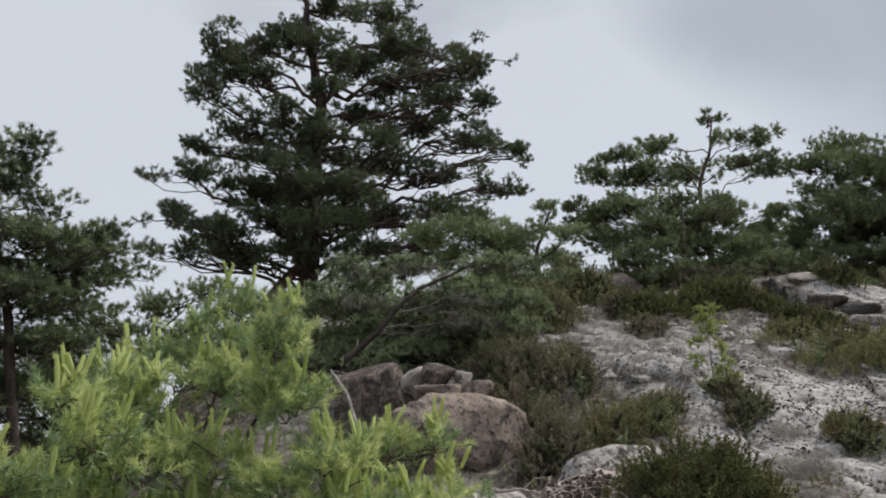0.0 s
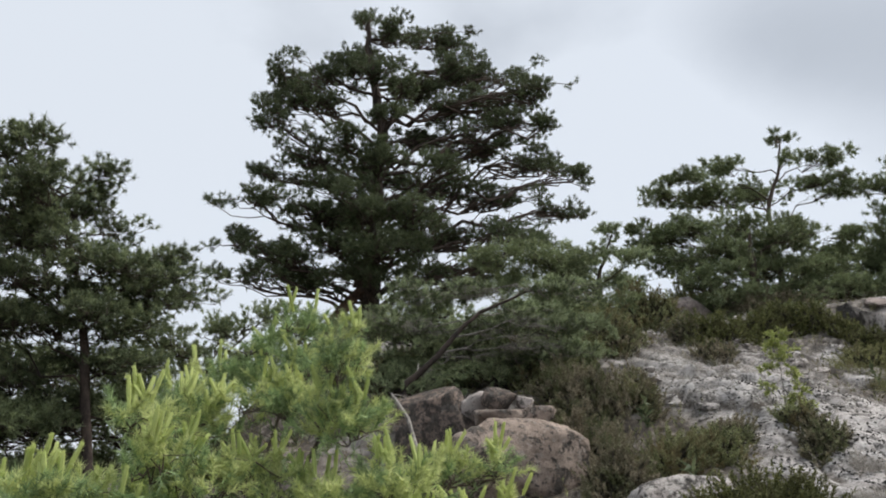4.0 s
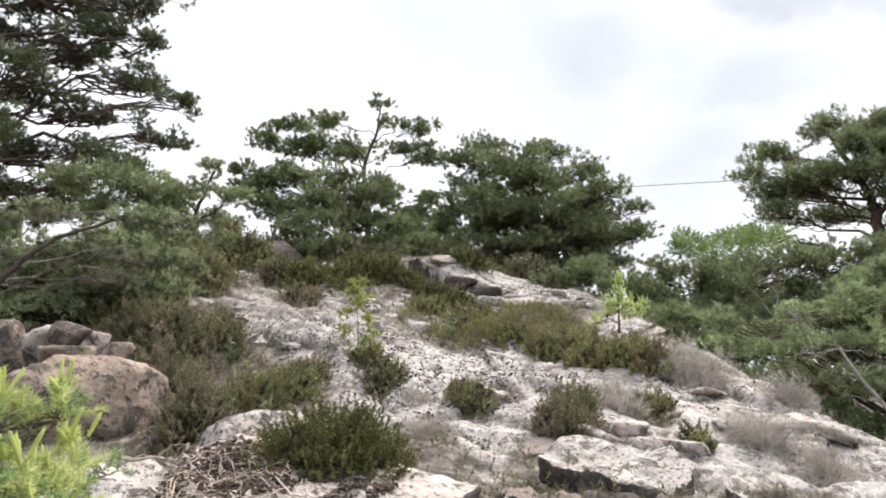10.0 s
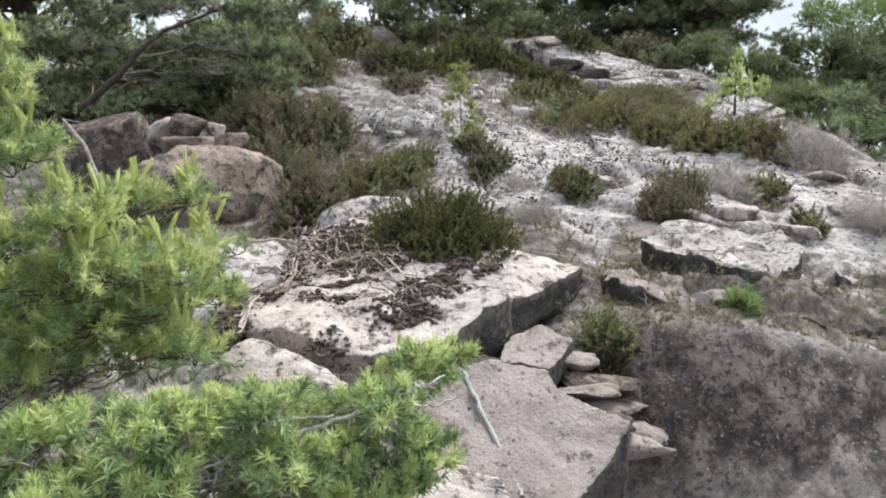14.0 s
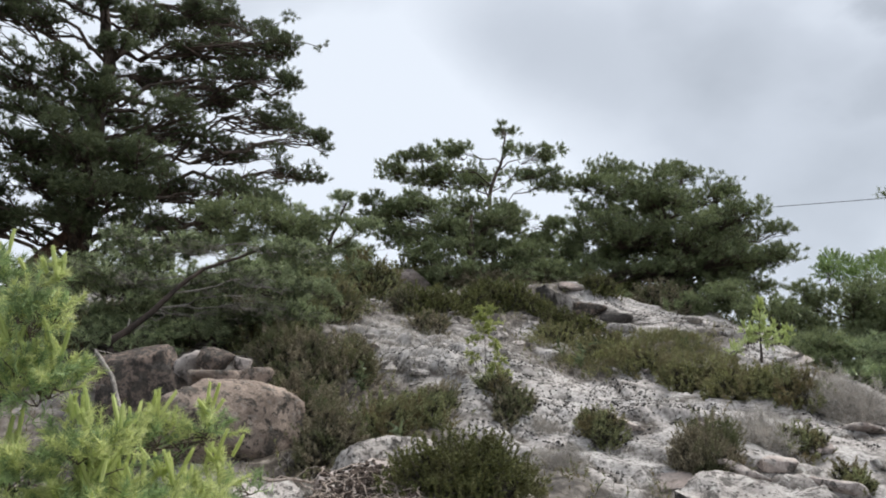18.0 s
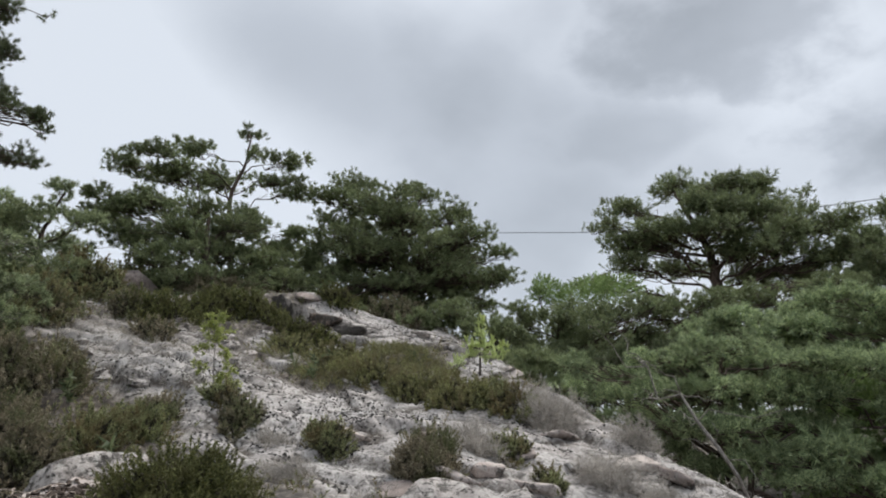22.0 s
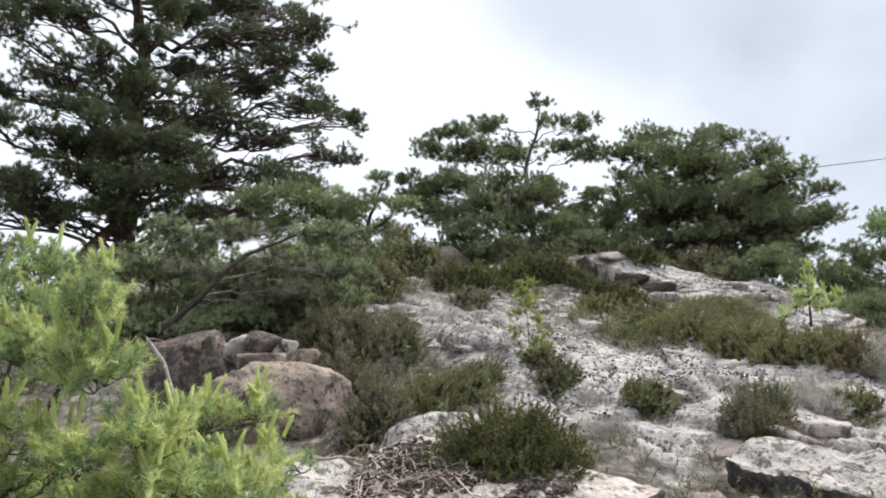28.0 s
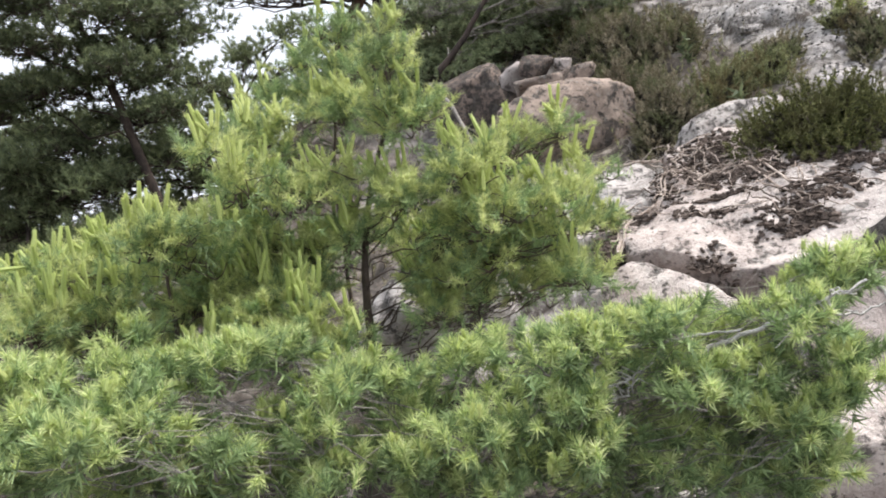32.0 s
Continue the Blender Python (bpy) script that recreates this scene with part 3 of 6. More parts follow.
def rock(name, label, place, size, turn=(0, 0, 0), seed=1, mat=None, rough=0.12, square=3.0, parent=None, cuts=5, chipped=0.72):
    """A weathered stone: a rounded block, broken along its edges."""
    bm = bmesh.new()
    bmesh.ops.create_cube(bm, size=2.0)
    bmesh.ops.subdivide_edges(bm, edges=bm.edges[:], cuts=2 ** cuts // 2 - 1, use_grid_fill=True)
    off = Vector((seed * 7.1, seed * 3.3, seed * 5.7))
    dice = random.Random(seed)
    flats = []
    for k in range(9):
        way = Vector((dice.gauss(0, 1), dice.gauss(0, 1), dice.gauss(0, 1))).normalized()
        flats.append((way, dice.uniform(chipped, 0.95)))
    for v in bm.verts:
        c = v.co
        k = (abs(c.x) ** square + abs(c.y) ** square + abs(c.z) ** square) ** (-1 / square)
        p = c * k
        for way, reach in flats:
            over = p.dot(way) - reach
            if over > 0:
                p = p - way * over * 0.85
        d = noise.fractal(p * 1.3 + off, 0.8, 2.0, 6) * rough + 0.5 * rough * noise.noise(p * 5 + off) + 0.2 * rough * noise.noise(p * 14 + off)
        v.co = Vector((p.x * size[0], p.y * size[1], p.z * size[2])) * (1 + d)
    me = bpy.data.meshes.new(name)
    bm.to_mesh(me)
    bm.free()
    me.materials.append(mat or ROCK)
    for poly in me.polygons:
        poly.use_smooth = True
    ob = new(name, me)
    ob.matrix_world = pose(*place, *turn)
    if parent:
        ob.parent = parent
    else:
        tagged(ob, label, "rock", STONE_GROUPS.get(name, ""))
    return ob


def plate(name, label, outline, thick, mat, seed, rough=0.035, category="rock", broken=None, shaded_side=None):
    """A broken slab with the given outline of its top, bevelled at the rim, with upright broken sides."""
    rng = np.random.default_rng(seed)
    pts = np.asarray(outline, dtype=float)
    n = 120
    k = np.linspace(0, len(pts), n, endpoint=False)
    i = k.astype(int)
    a, b = pts[i % len(pts)], pts[(i + 1) % len(pts)]
    rim = a + (b - a) * (k - i)[:, None]
    rim = rim * 0.8 + 0.1 * (np.roll(rim, 1, 0) + np.roll(rim, -1, 0))
    mid = pts.mean(axis=0)
    fit = np.linalg.lstsq(np.c_[pts[:, :2], np.ones(len(pts))], pts[:, 2], rcond=None)[0]
    mid[2] = fit @ (mid[0], mid[1], 1)
    soft = rim.copy()
    for k in range(60):
        soft = 0.5 * soft + 0.25 * (np.roll(soft, 1, 0) + np.roll(soft, -1, 0))
    rim[:, :2] += rng.normal(size=(n, 2)) * 0.004 * min(1.0, float(np.ptp(pts[:, 0])))
    rings = []
    for s in (0.0, 0.12, 0.25, 0.38, 0.5, 0.6, 0.7, 0.79, 0.87, 0.94, 0.98):
        edge = soft + (rim - soft) * s ** 6
        p = mid + (edge - mid) * s
        flat_z = p[:, :2] @ fit[:2] + fit[2]
        p[:, 2] = flat_z + (p[:, 2] - flat_z) * s ** 3
        rings.append(p)
    for drop, grow in ((0.015, 1.0), (0.25, 1.004), (0.5, 0.985), (0.75, 0.99), (1.0, 0.95)):
        p = mid + (rim - mid) * grow
        p[:, 2] = rim[:, 2] - thick * drop
        rings.append(p)
    p = mid + (rim - mid) * 0.4
    p[:, 2] = rim[:, 2] - thick * 1.02
    rings.append(p)
    v = np.concatenate(rings)
    for q in v:
        w = Vector(q * 2.4) + Vector((seed * 3.7, 0, 0))
        h = noise.fractal(w, 0.7, 2.1, 6)
        q[2] += rough * h
        side = Vector(q * 7.0)
        q[0] += rough * 0.45 * noise.noise(side)
        q[1] += rough * 0.45 * noise.noise(side + Vector((9, 9, 9)))
    v -= mid
    f = []
    for r in range(len(rings) - 1):
        for j in range(n):
            f.append((r * n + j, r * n + (j + 1) % n, (r + 1) * n + (j + 1) % n, (r + 1) * n + j))
    me = mesh_of(name, v, np.array(f)[:, ::-1], mat, flat=False)
    me.materials.append(broken or mat)
    me.materials.append(shaded_side or broken or mat)
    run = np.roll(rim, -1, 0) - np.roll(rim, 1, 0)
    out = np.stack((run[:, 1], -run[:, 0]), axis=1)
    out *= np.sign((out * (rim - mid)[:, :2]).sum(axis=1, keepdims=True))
    # right-facing sides take the darkest material: their shade is put into the colour
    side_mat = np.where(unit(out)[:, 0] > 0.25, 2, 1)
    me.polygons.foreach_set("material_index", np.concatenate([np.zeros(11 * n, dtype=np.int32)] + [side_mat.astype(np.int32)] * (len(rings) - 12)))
    ob = new(name, me)
    ob.location = mid
    return tagged(ob, label, category)


ROOT_SLAB = [(0.50, 4.52, 1.26), (0.97, 4.75, 1.33), (1.10, 4.40, 1.22), (0.93, 3.99, 1.10), (1.05, 3.90, 1.08), (1.26, 3.72, 1.03), (1.44, 3.50, 0.965), (1.16, 3.30, 0.89), (0.87, 3.13, 0.83), (0.66, 3.23, 0.83), (0.43, 3.37, 0.86), (0.14, 3.54, 0.90), (0.17, 3.79, 1.00), (0.34, 3.95, 1.06), (0.49, 4.20, 1.15)]
SPLIT_SLAB = [(0.985, 4.745, 1.33), (1.73, 4.42, 1.20), (2.07, 3.90, 1.11), (1.73, 3.66, 1.03), (1.452, 3.508, 0.968), (1.272, 3.730, 1.034), (1.062, 3.910, 1.084), (0.945, 3.998, 1.104), (1.112, 4.40, 1.223)]
LEANING_SLAB = [(0.70, 2.83, 0.57), (0.86, 3.00, 0.71), (1.01, 3.09, 0.79), (1.22, 3.08, 0.79), (1.43, 3.04, 0.75), (1.43, 2.94, 0.67), (1.57, 2.86, 0.61), (1.71, 2.78, 0.55), (1.51, 2.65, 0.44), (1.26, 2.52, 0.32), (0.86, 2.57, 0.35), (0.68, 2.69, 0.45)]
RIGHT_SLAB = [(2.65, 4.26, 1.21), (2.87, 4.44, 1.26), (3.32, 4.47, 1.28), (3.64, 4.20, 1.23), (3.63, 3.90, 1.16), (3.26, 3.62, 1.08), (2.95, 3.53, 1.05), (2.82, 3.65, 1.07), (2.69, 3.90, 1.13)]
SUNK_SLAB = [(3.98, 4.12, 1.09), (4.28, 4.08, 1.08), (4.20, 3.78, 0.99), (4.02, 3.53, 0.91), (3.86, 3.53, 0.90), (3.80, 3.80, 0.98)]
BENCH_SLAB = [(2.31, 4.12, 1.05), (2.48, 4.06, 1.03), (2.71, 3.80, 0.96), (2.89, 3.59, 0.91), (2.77, 3.45, 0.87), (2.56, 3.55, 0.89), (2.26, 3.70, 0.94), (2.20, 3.89, 0.99)]
FACE_SLAB = [(3.25, 3.65, 0.90), (3.55, 3.61, 0.89), (3.74, 3.44, 0.86), (3.65, 3.21, 0.81), (3.33, 3.18, 0.81), (3.05, 3.34, 0.84)]
STEP_SLAB = [(1.41, 3.44, 0.84), (1.59, 3.45, 0.85), (1.69, 3.29, 0.80), (1.46, 3.10, 0.74), (1.26, 3.19, 0.77)]
GREY_SLAB = [(-0.12, 4.17, 1.11), (0.07, 4.49, 1.21), (0.34, 4.61, 1.26), (0.44, 4.35, 1.18), (0.36, 4.08, 1.10), (0.12, 3.90, 1.04), (0.01, 3.76, 0.99), (-0.10, 3.70, 0.97)]
FRONT_SLAB = [(0.40, 2.67, 0.67), (0.50, 2.75, 0.67), (0.67, 2.62, 0.58), (0.98, 2.46, 0.51), (1.00, 2.40, 0.45), (0.69, 2.35, 0.41), (0.50, 2.40, 0.45)]
SHEETS = [(3.61, 4.89, 0.21), (4.05, 4.53, 0.23), (3.87, 4.81, 0.14), (5.56, 5.84, 0.24), (4.87, 4.58, 0.20), (3.12, 5.01, 0.20), (4.84, 4.78, 0.15), (5.31, 4.57, 0.18), (4.46, 5.09, 0.15), (3.24, 5.94, 0.18), (3.87, 5.55, 0.15), (5.40, 4.23, 0.21), (2.43, 5.47, 0.14), (8.22, 13.63, 0.36), (7.02, 8.23, 0.20), (5.68, 12.14, 0.25), (6.98, 10.48, 0.19)]

slabs = []
slabs.append(plate("root_slab", "pale pinkish granite slab overhanging the rock step, with roots over it", ROOT_SLAB, 0.24, ROCK_PINK, 3, 0.075, broken=ROCK_BROWN, shaded_side=ROCK_SHADED))
slabs.append(plate("split_slab", "pale pinkish granite slab split off along a crack", SPLIT_SLAB, 0.22, ROCK_PINK, 4, 0.05, broken=ROCK_BROWN, shaded_side=ROCK_SHADED))
plate("leaning_slab", "smooth brownish granite slab leaning against the rock step", LEANING_SLAB, 0.35, ROCK_BROWN, 5, 0.035, broken=ROCK_SHADED)
# the shadow below this ledge's lip is coloured onto its sides
plate("right_slab", "pale granite ledge, sides coloured black for the shadow under its lip", RIGHT_SLAB, 0.17, ROCK, 7, 0.07, broken=ROCK_SHADED)
plate("sunk_slab", "pale flat granite sheet level with the slope", SUNK_SLAB, 0.16, ROCK, 8, 0.07, broken=ROCK_SHADED)
plate("bench_slab", "thin pale ledge along the top of the dark rock face", BENCH_SLAB, 0.12, ROCK_BROWN, 17, 0.10, broken=ROCK_SHADED)
plate("face_slab", "block with lichen stains at the top of the dark rock face", FACE_SLAB, 0.22, ROCK_DARK, 18, 0.08, broken=ROCK_SHADED)
plate("step_slab", "small angular block below the overhanging slab", STEP_SLAB, 0.14, ROCK_BROWN, 13, 0.03, broken=ROCK_SHADED)
slabs.append(plate("grey_slab", "bluish grey broken slab beside the roots", GREY_SLAB, 0.26, ROCK, 9, 0.05))
plate("front_slab", "pale flat stone at the foot of the rock step", FRONT_SLAB, 0.45, ROCK_PINK, 11, 0.03)
for k, (x, y, z, long, wide, thick, tip, turned) in enumerate(((1.66, 3.32, 0.70, 0.22, 0.16, 0.05, 4, 20), (1.76, 3.22, 0.60, 0.24, 0.14, 0.05, 6, -12), (1.62, 3.08, 0.61, 0.20, 0.14, 0.05, 12, 14), (1.84, 3.14, 0.50, 0.24, 0.14, 0.06, 8, 5), (1.68, 2.98, 0.50, 0.17, 0.14, 0.06, 16, 24), (1.90, 3.06, 0.38, 0.22, 0.15, 0.07, 10, -10), (1.80, 2.92, 0.38, 0.18, 0.12, 0.07, 20, 12))):
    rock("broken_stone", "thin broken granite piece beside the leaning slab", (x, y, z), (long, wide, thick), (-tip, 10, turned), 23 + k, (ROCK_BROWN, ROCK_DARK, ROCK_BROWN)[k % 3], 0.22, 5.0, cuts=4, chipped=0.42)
vein_rng = np.random.default_rng(61)
vein = np.stack([np.interp(np.linspace(0, 1, 24), (0, 0.35, 0.7, 1.0), c) for c in ((1.035, 1.055, 1.095, 1.115), (3.06, 2.91, 2.73, 2.59))], axis=1) + vein_rng.normal(size=(24, 2)) * 0.004
vein = np.c_[vein, 0.0253 * vein[:, 0] + 0.828 * vein[:, 1] - 1.796]
tagged(new("quartz_vein", tubes("quartz_vein", [(vein, vein_rng.uniform(0.006, 0.013, 24))], QUARTZ, 6)), "thin pale quartz vein across the leaning slab", "stone vein")

rock("boulder", "large rounded pinkish boulder beside brown heather", (-0.02, 6.28, 1.46), (0.60, 0.42, 0.40), (0, 3, 10), 4, ROCK_BOULDER, 0.07, 3.2)
rock("dark_boulder", "dark boulder with lichen stains below the leaning pine", (-0.72, 6.85, 1.84), (0.45, 0.34, 0.40), (0, -6, 5), 5, ROCK_DARK, 0.09, 4.5, chipped=0.58)
rock("pale_stone", "pale wedge-shaped stone on the pile", (-0.40, 6.82, 1.90), (0.17, 0.2, 0.23), (6, 14, 20), 6, ROCK_PINK, 0.08, 6.0, cuts=5, chipped=0.55)
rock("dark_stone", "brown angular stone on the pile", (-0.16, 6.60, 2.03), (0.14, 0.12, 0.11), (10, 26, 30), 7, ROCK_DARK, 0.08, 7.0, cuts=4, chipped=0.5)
rock("flat_stone", "flat brownish stone lying on the boulder", (-0.13, 6.47, 1.885), (0.22, 0.16, 0.085), (4, -8, 12), 8, ROCK_BOULDER, 0.08, 7.0, cuts=4, chipped=0.6)
rock("flat_stone", "flat pinkish stone lying on the boulder", (0.15, 6.47, 1.90), (0.15, 0.15, 0.085), (0, 3, -20), 9, ROCK_BOULDER, 0.08, 7.0, cuts=4, chipped=0.6)
rock("small_pale_stone", "small pale stone on the pile", (0.07, 6.60, 2.00), (0.09, 0.09, 0.06), (0, 12, 0), 10, ROCK_PINK, 0.08, 6.0, cuts=4, chipped=0.6)
# near-black stone: the shadow of the hollow is put into its colour
rock("gully_rock", "shaded rock in the hollow below the pile", (-0.72, 6.72, 1.22), (0.46, 0.36, 0.36), (0, 0, 20), 12, ROCK_SHADED, 0.12, 3.0)
rock("rounded_rock", "smooth pale rock behind the root slab", (1.00, 5.02, 1.25), (0.42, 0.32, 0.22), (-8, -10, 12), 13, ROCK, 0.08, 2.6)
rock("light_stone", "pale rounded stone among pine shoots", (0.20, 3.18, 0.68), (0.31, 0.24, 0.24), (-8, 8, -12), 14, ROCK_PINK, 0.09, 3.4)
rock("chip_stone", "pale broken stone chip", (0.36, 2.98, 0.74), (0.15, 0.12, 0.07), (-10, 6, 10), 15, ROCK_PINK, 0.10, 4.0, cuts=4)
rock("bench_rock", "pale rock behind the young pine", (-0.75, 3.35, 0.72), (0.38, 0.32, 0.32), (0, 4, 10), 17, ROCK, 0.10, 3.0)
for k, (x, y, z, long, high, turned) in enumerate(((5.04, 11.70, 3.60, 0.26, 0.26, 10), (5.27, 11.50, 3.49, 0.30, 0.22, -25), (5.50, 11.30, 3.38, 0.34, 0.18, -35), (5.78, 11.00, 3.23, 0.36, 0.15, -30), (6.34, 11.20, 3.28, 0.34, 0.12, -20))):
    rock("ridge_ledge", "dark broken ledge block below the ridge pines", (x, y, z), (long, 0.7 * long, high), (8, 12, turned), 118 + k, (ROCK_SHADED, ROCK, ROCK_DARK)[k % 3], 0.16, 6.0, cuts=4, chipped=0.5)
rock("outcrop", "grey rounded outcrop on the ridge", (3.05, 14.0, 4.08), (0.48, 0.42, 0.32), (0, 0, 20), 19, ROCK_BROWN, 0.12, 3.0)
rock("slope_stone", "pale stone lying on the slope", (6.1, 9.4, 2.75), (0.35, 0.25, 0.14), (6, 8, 40), 20, ROCK, 0.12, 4.0, cuts=4)
rock("slope_stone", "pale stone lying on the slope", (6.6, 10.6, 3.05), (0.4, 0.3, 0.16), (6, 8, 10), 21, ROCK, 0.12, 4.0, cuts=4)
rock("slope_stone", "pale stone lying on the slope", (5.4, 10.0, 2.9), (0.3, 0.25, 0.12), (6, 8, 70), 22, ROCK, 0.12, 4.0, cuts=4)

sheet_rng = np.random.default_rng(57)
for x, y, reach in SHEETS:
    away = 0.4
    dip_x = math.degrees(math.atan2(float(ground_z(x, y + away)) - float(ground_z(x, y - away)), 2 * away))
    dip_y = -math.degrees(math.atan2(float(ground_z(x + away, y)) - float(ground_z(x - away, y)), 2 * away))
    rock("rock_sheet", "flat broken granite sheet lying on the slope", (x, y, float(ground_z(x, y)) - 0.002), (reach, reach * sheet_rng.uniform(0.55, 0.9), 0.05), (dip_x + sheet_rng.uniform(-4, 4), dip_y + sheet_rng.uniform(-4, 4), sheet_rng.uniform(0, 360)), 200 + int(sheet_rng.integers(0, 900)), (ROCK, ROCK_PINK, ROCK_BROWN)[int(sheet_rng.integers(0, 3))], 0.08, 9.0, cuts=4)

# ---- roots, peat and dead wood on the slab ----
SLAB_TILT = (0.035, 0.305, -0.160)
ROOT_LINES = [
    [(0.85, 4.16), (0.86, 4.03), (0.89, 3.85), (0.92, 3.75), (0.95, 3.56)],
    [(0.11, 3.52), (0.15, 3.75), (0.22, 3.94), (0.42, 3.99), (0.48, 4.32)],
    [(0.49, 4.24), (0.62, 4.30), (0.68, 4.22), (0.76, 4.22)],
    [(0.06, 4.60), (0.19, 4.67), (0.40, 4.58), (0.49, 4.40)],
    [(0.14, 3.60), (0.22, 3.85), (0.37, 3.89)],
    [(0.92, 4.35), (0.92, 4.18), (0.94, 3.88), (0.97, 3.74)],
    [(0.58, 4.48), (0.73, 4.39), (0.87, 4.44), (0.97, 4.25)],
    [(0.09, 3.66), (0.17, 3.79), (0.24, 3.89)],
    [(0.10, 3.50), (0.16, 3.66), (0.18, 3.82), (0.36, 3.98), (0.44, 4.14), (0.50, 4.26)],
    [(0.30, 3.92), (0.42, 4.10), (0.45, 4.34), (0.62, 4.46), (0.84, 4.50)],
    [(0.52, 4.38), (0.66, 4.18), (0.80, 4.16), (0.90, 4.24), (1.06, 4.22)],
    [(0.20, 4.62), (0.44, 4.54), (0.62, 4.58), (0.80, 4.62)],
    [(0.60, 4.10), (0.70, 4.26), (0.88, 4.30), (1.00, 4.42)]]
# spot (0.49, 3.33) puts dark lumps where there is only a shadow gap
PEAT_AND_SHADE_SPOTS = [(0.62, 4.28, 0.16, 0.20), (0.80, 4.32, 0.20, 0.20), (0.92, 4.05, 0.14, 0.14), (1.02, 3.64, 0.16, 0.12), (0.86, 3.52, 0.14, 0.10), (0.54, 3.70, 0.13, 0.06), (0.93, 3.44, 0.12, 0.07), (0.82, 4.54, 0.31, 0.12), (1.30, 4.14, 0.24, 0.10), (1.30, 3.92, 0.09, 0.05), (1.44, 3.85, 0.07, 0.05), (1.16, 3.70, 0.10, 0.07), (0.49, 3.33, 0.09, 0.04), (0.66, 3.87, 0.15, 0.02), (0.44, 4.10, 0.05, 0.25), (0.22, 3.86, 0.14, 0.05), (0.10, 3.66, 0.05, 0.14), (0.70, 4.12, 0.16, 0.10)]


slab_trees = [BVHTree.FromPolygons([v.co + ob.location for v in ob.data.vertices], [tuple(p.vertices) for p in ob.data.polygons]) for ob in slabs]


def slab_z(x, y):
    """Height of the slabs' tops, or of the plane through them over a gap."""
    tops = [hit[0].z for hit in (tree.ray_cast(Vector((x, y, 3.0)), Vector((0, 0, -1))) for tree in slab_trees) if hit[0]]
    level = SLAB_TILT[0] * x + SLAB_TILT[1] * y + SLAB_TILT[2]
    return max(tops) if tops and max(tops) > level - 0.12 else level - 0.03


def build_roots():
    rng = np.random.default_rng(44)
    root = thing("exposed_roots", (0.7, 3.9, slab_z(0.7, 3.9)), "bleached tangled tree roots crawling over the slab", "roots")
    at = np.array(root.location)
    k = 0
    for line in ROOT_LINES:
        p = np.array([(x, y, slab_z(x, y) + 0.012 + 0.02 * rng.random()) for x, y in line])
        t = np.linspace(0, len(p) - 1, 14)
        p = np.stack([np.interp(t, np.arange(len(p)), p[:, c]) for c in range(3)], axis=1) - at
        p[1:-1, 2] = [slab_z(q[0] + at[0], q[1] + at[1]) + 0.012 - at[2] for q in p[1:-1]]
        p[1:-1] += rng.normal(size=(12, 3)) * 0.014
        p[1:-1] = 0.5 * p[1:-1] + 0.25 * (p[:-2] + p[2:])
        g = rng.uniform(0.0055, 0.0095)
        piece("root", tubes("root", [(p, np.linspace(g, g * 0.6, 14))], ROOT, 6), root)
        for j in range(2):
            a = p[rng.integers(3, 11)]
            b = a + np.append(rng.normal(size=2) * 0.16, 0.0)
            b[2] = slab_z(b[0] + at[0], b[1] + at[1]) + 0.025 - at[2]
            piece("rootlet", tubes("rootlet", [(bend(rng, a, b, 0.01, 8, 0.04), np.linspace(g * 0.5, g * 0.25, 8))], ROOT, 5), root)
    for j in range(60):
        x, y, a, b = PEAT_AND_SHADE_SPOTS[rng.integers(0, 4) if j < 44 else (7, 14, 15, 17)[j % 4]]
        s = np.array((x, y)) + rng.normal(size=2) * (a * 0.5, b * 0.5)
        e = s + rng.normal(size=2) * 0.14
        pa, pb = [np.array((q[0], q[1], slab_z(*q) + 0.03)) - at for q in (s, e)]
        piece("rootlet", tubes("rootlet", [(bend(rng, pa, pb, 0.03, 10, 0.045), np.linspace(0.0042, 0.0016, 10))], ROOT if j % 3 else BARK, 5), root)


def build_peat():
    rng = np.random.default_rng(45)
    vs, fs, start = [], [], 0
    ball = bmesh.new()
    bmesh.ops.create_icosphere(ball, subdivisions=1, radius=1.0)
    bv, bf = np.array([v.co for v in ball.verts]), np.array([[v.index for v in f.verts] for f in ball.faces])
    ball.free()
    for x, y, a, b in PEAT_AND_SHADE_SPOTS:
        for k in range(int(70 + 9000 * a * b)):
            q = np.sqrt(rng.random()) * np.array((math.cos(turn := rng.uniform(0, 6.28)) * a, math.sin(turn) * b)) + rng.normal(size=2) * 0.02
            s = rng.uniform(0.005, 0.016)
            px, py = x + q[0], y + q[1]
            v = bv * (1 + 0.45 * rng.normal(size=(len(bv), 1))) * (s * rng.uniform(0.7, 1.6), s * rng.uniform(0.7, 1.6), s * 0.7) + (px, py, slab_z(px, py) + 0.004)
            vs.append(v)
            fs.append(bf + start)
            start += len(bv)
    ob = new("peat", mesh_of("peat", np.concatenate(vs), np.concatenate(fs), SOIL))
    tagged(ob, "dark crumbling peat lying on the slab and standing for a shadow gap", "peat", kind="stuff")


build_roots()
build_peat()

stick_rng = np.random.default_rng(46)
stick = thing("dead_stick", (-0.69, 5.96, 1.25), "bleached bare dead branch leaning on the boulders", "branch")
piece("stem", tubes("stem", [([(0.02, -0.02, -0.5), (0.0, 0.0, 0.14), (-0.13, 0.16, 0.45), (-0.2, 0.3, 0.6), (-0.34, 0.46, 0.77), (-0.38, 0.5, 0.82)], [0.013, 0.014, 0.015, 0.018, 0.016, 0.008])], TWIG, 7), stick)
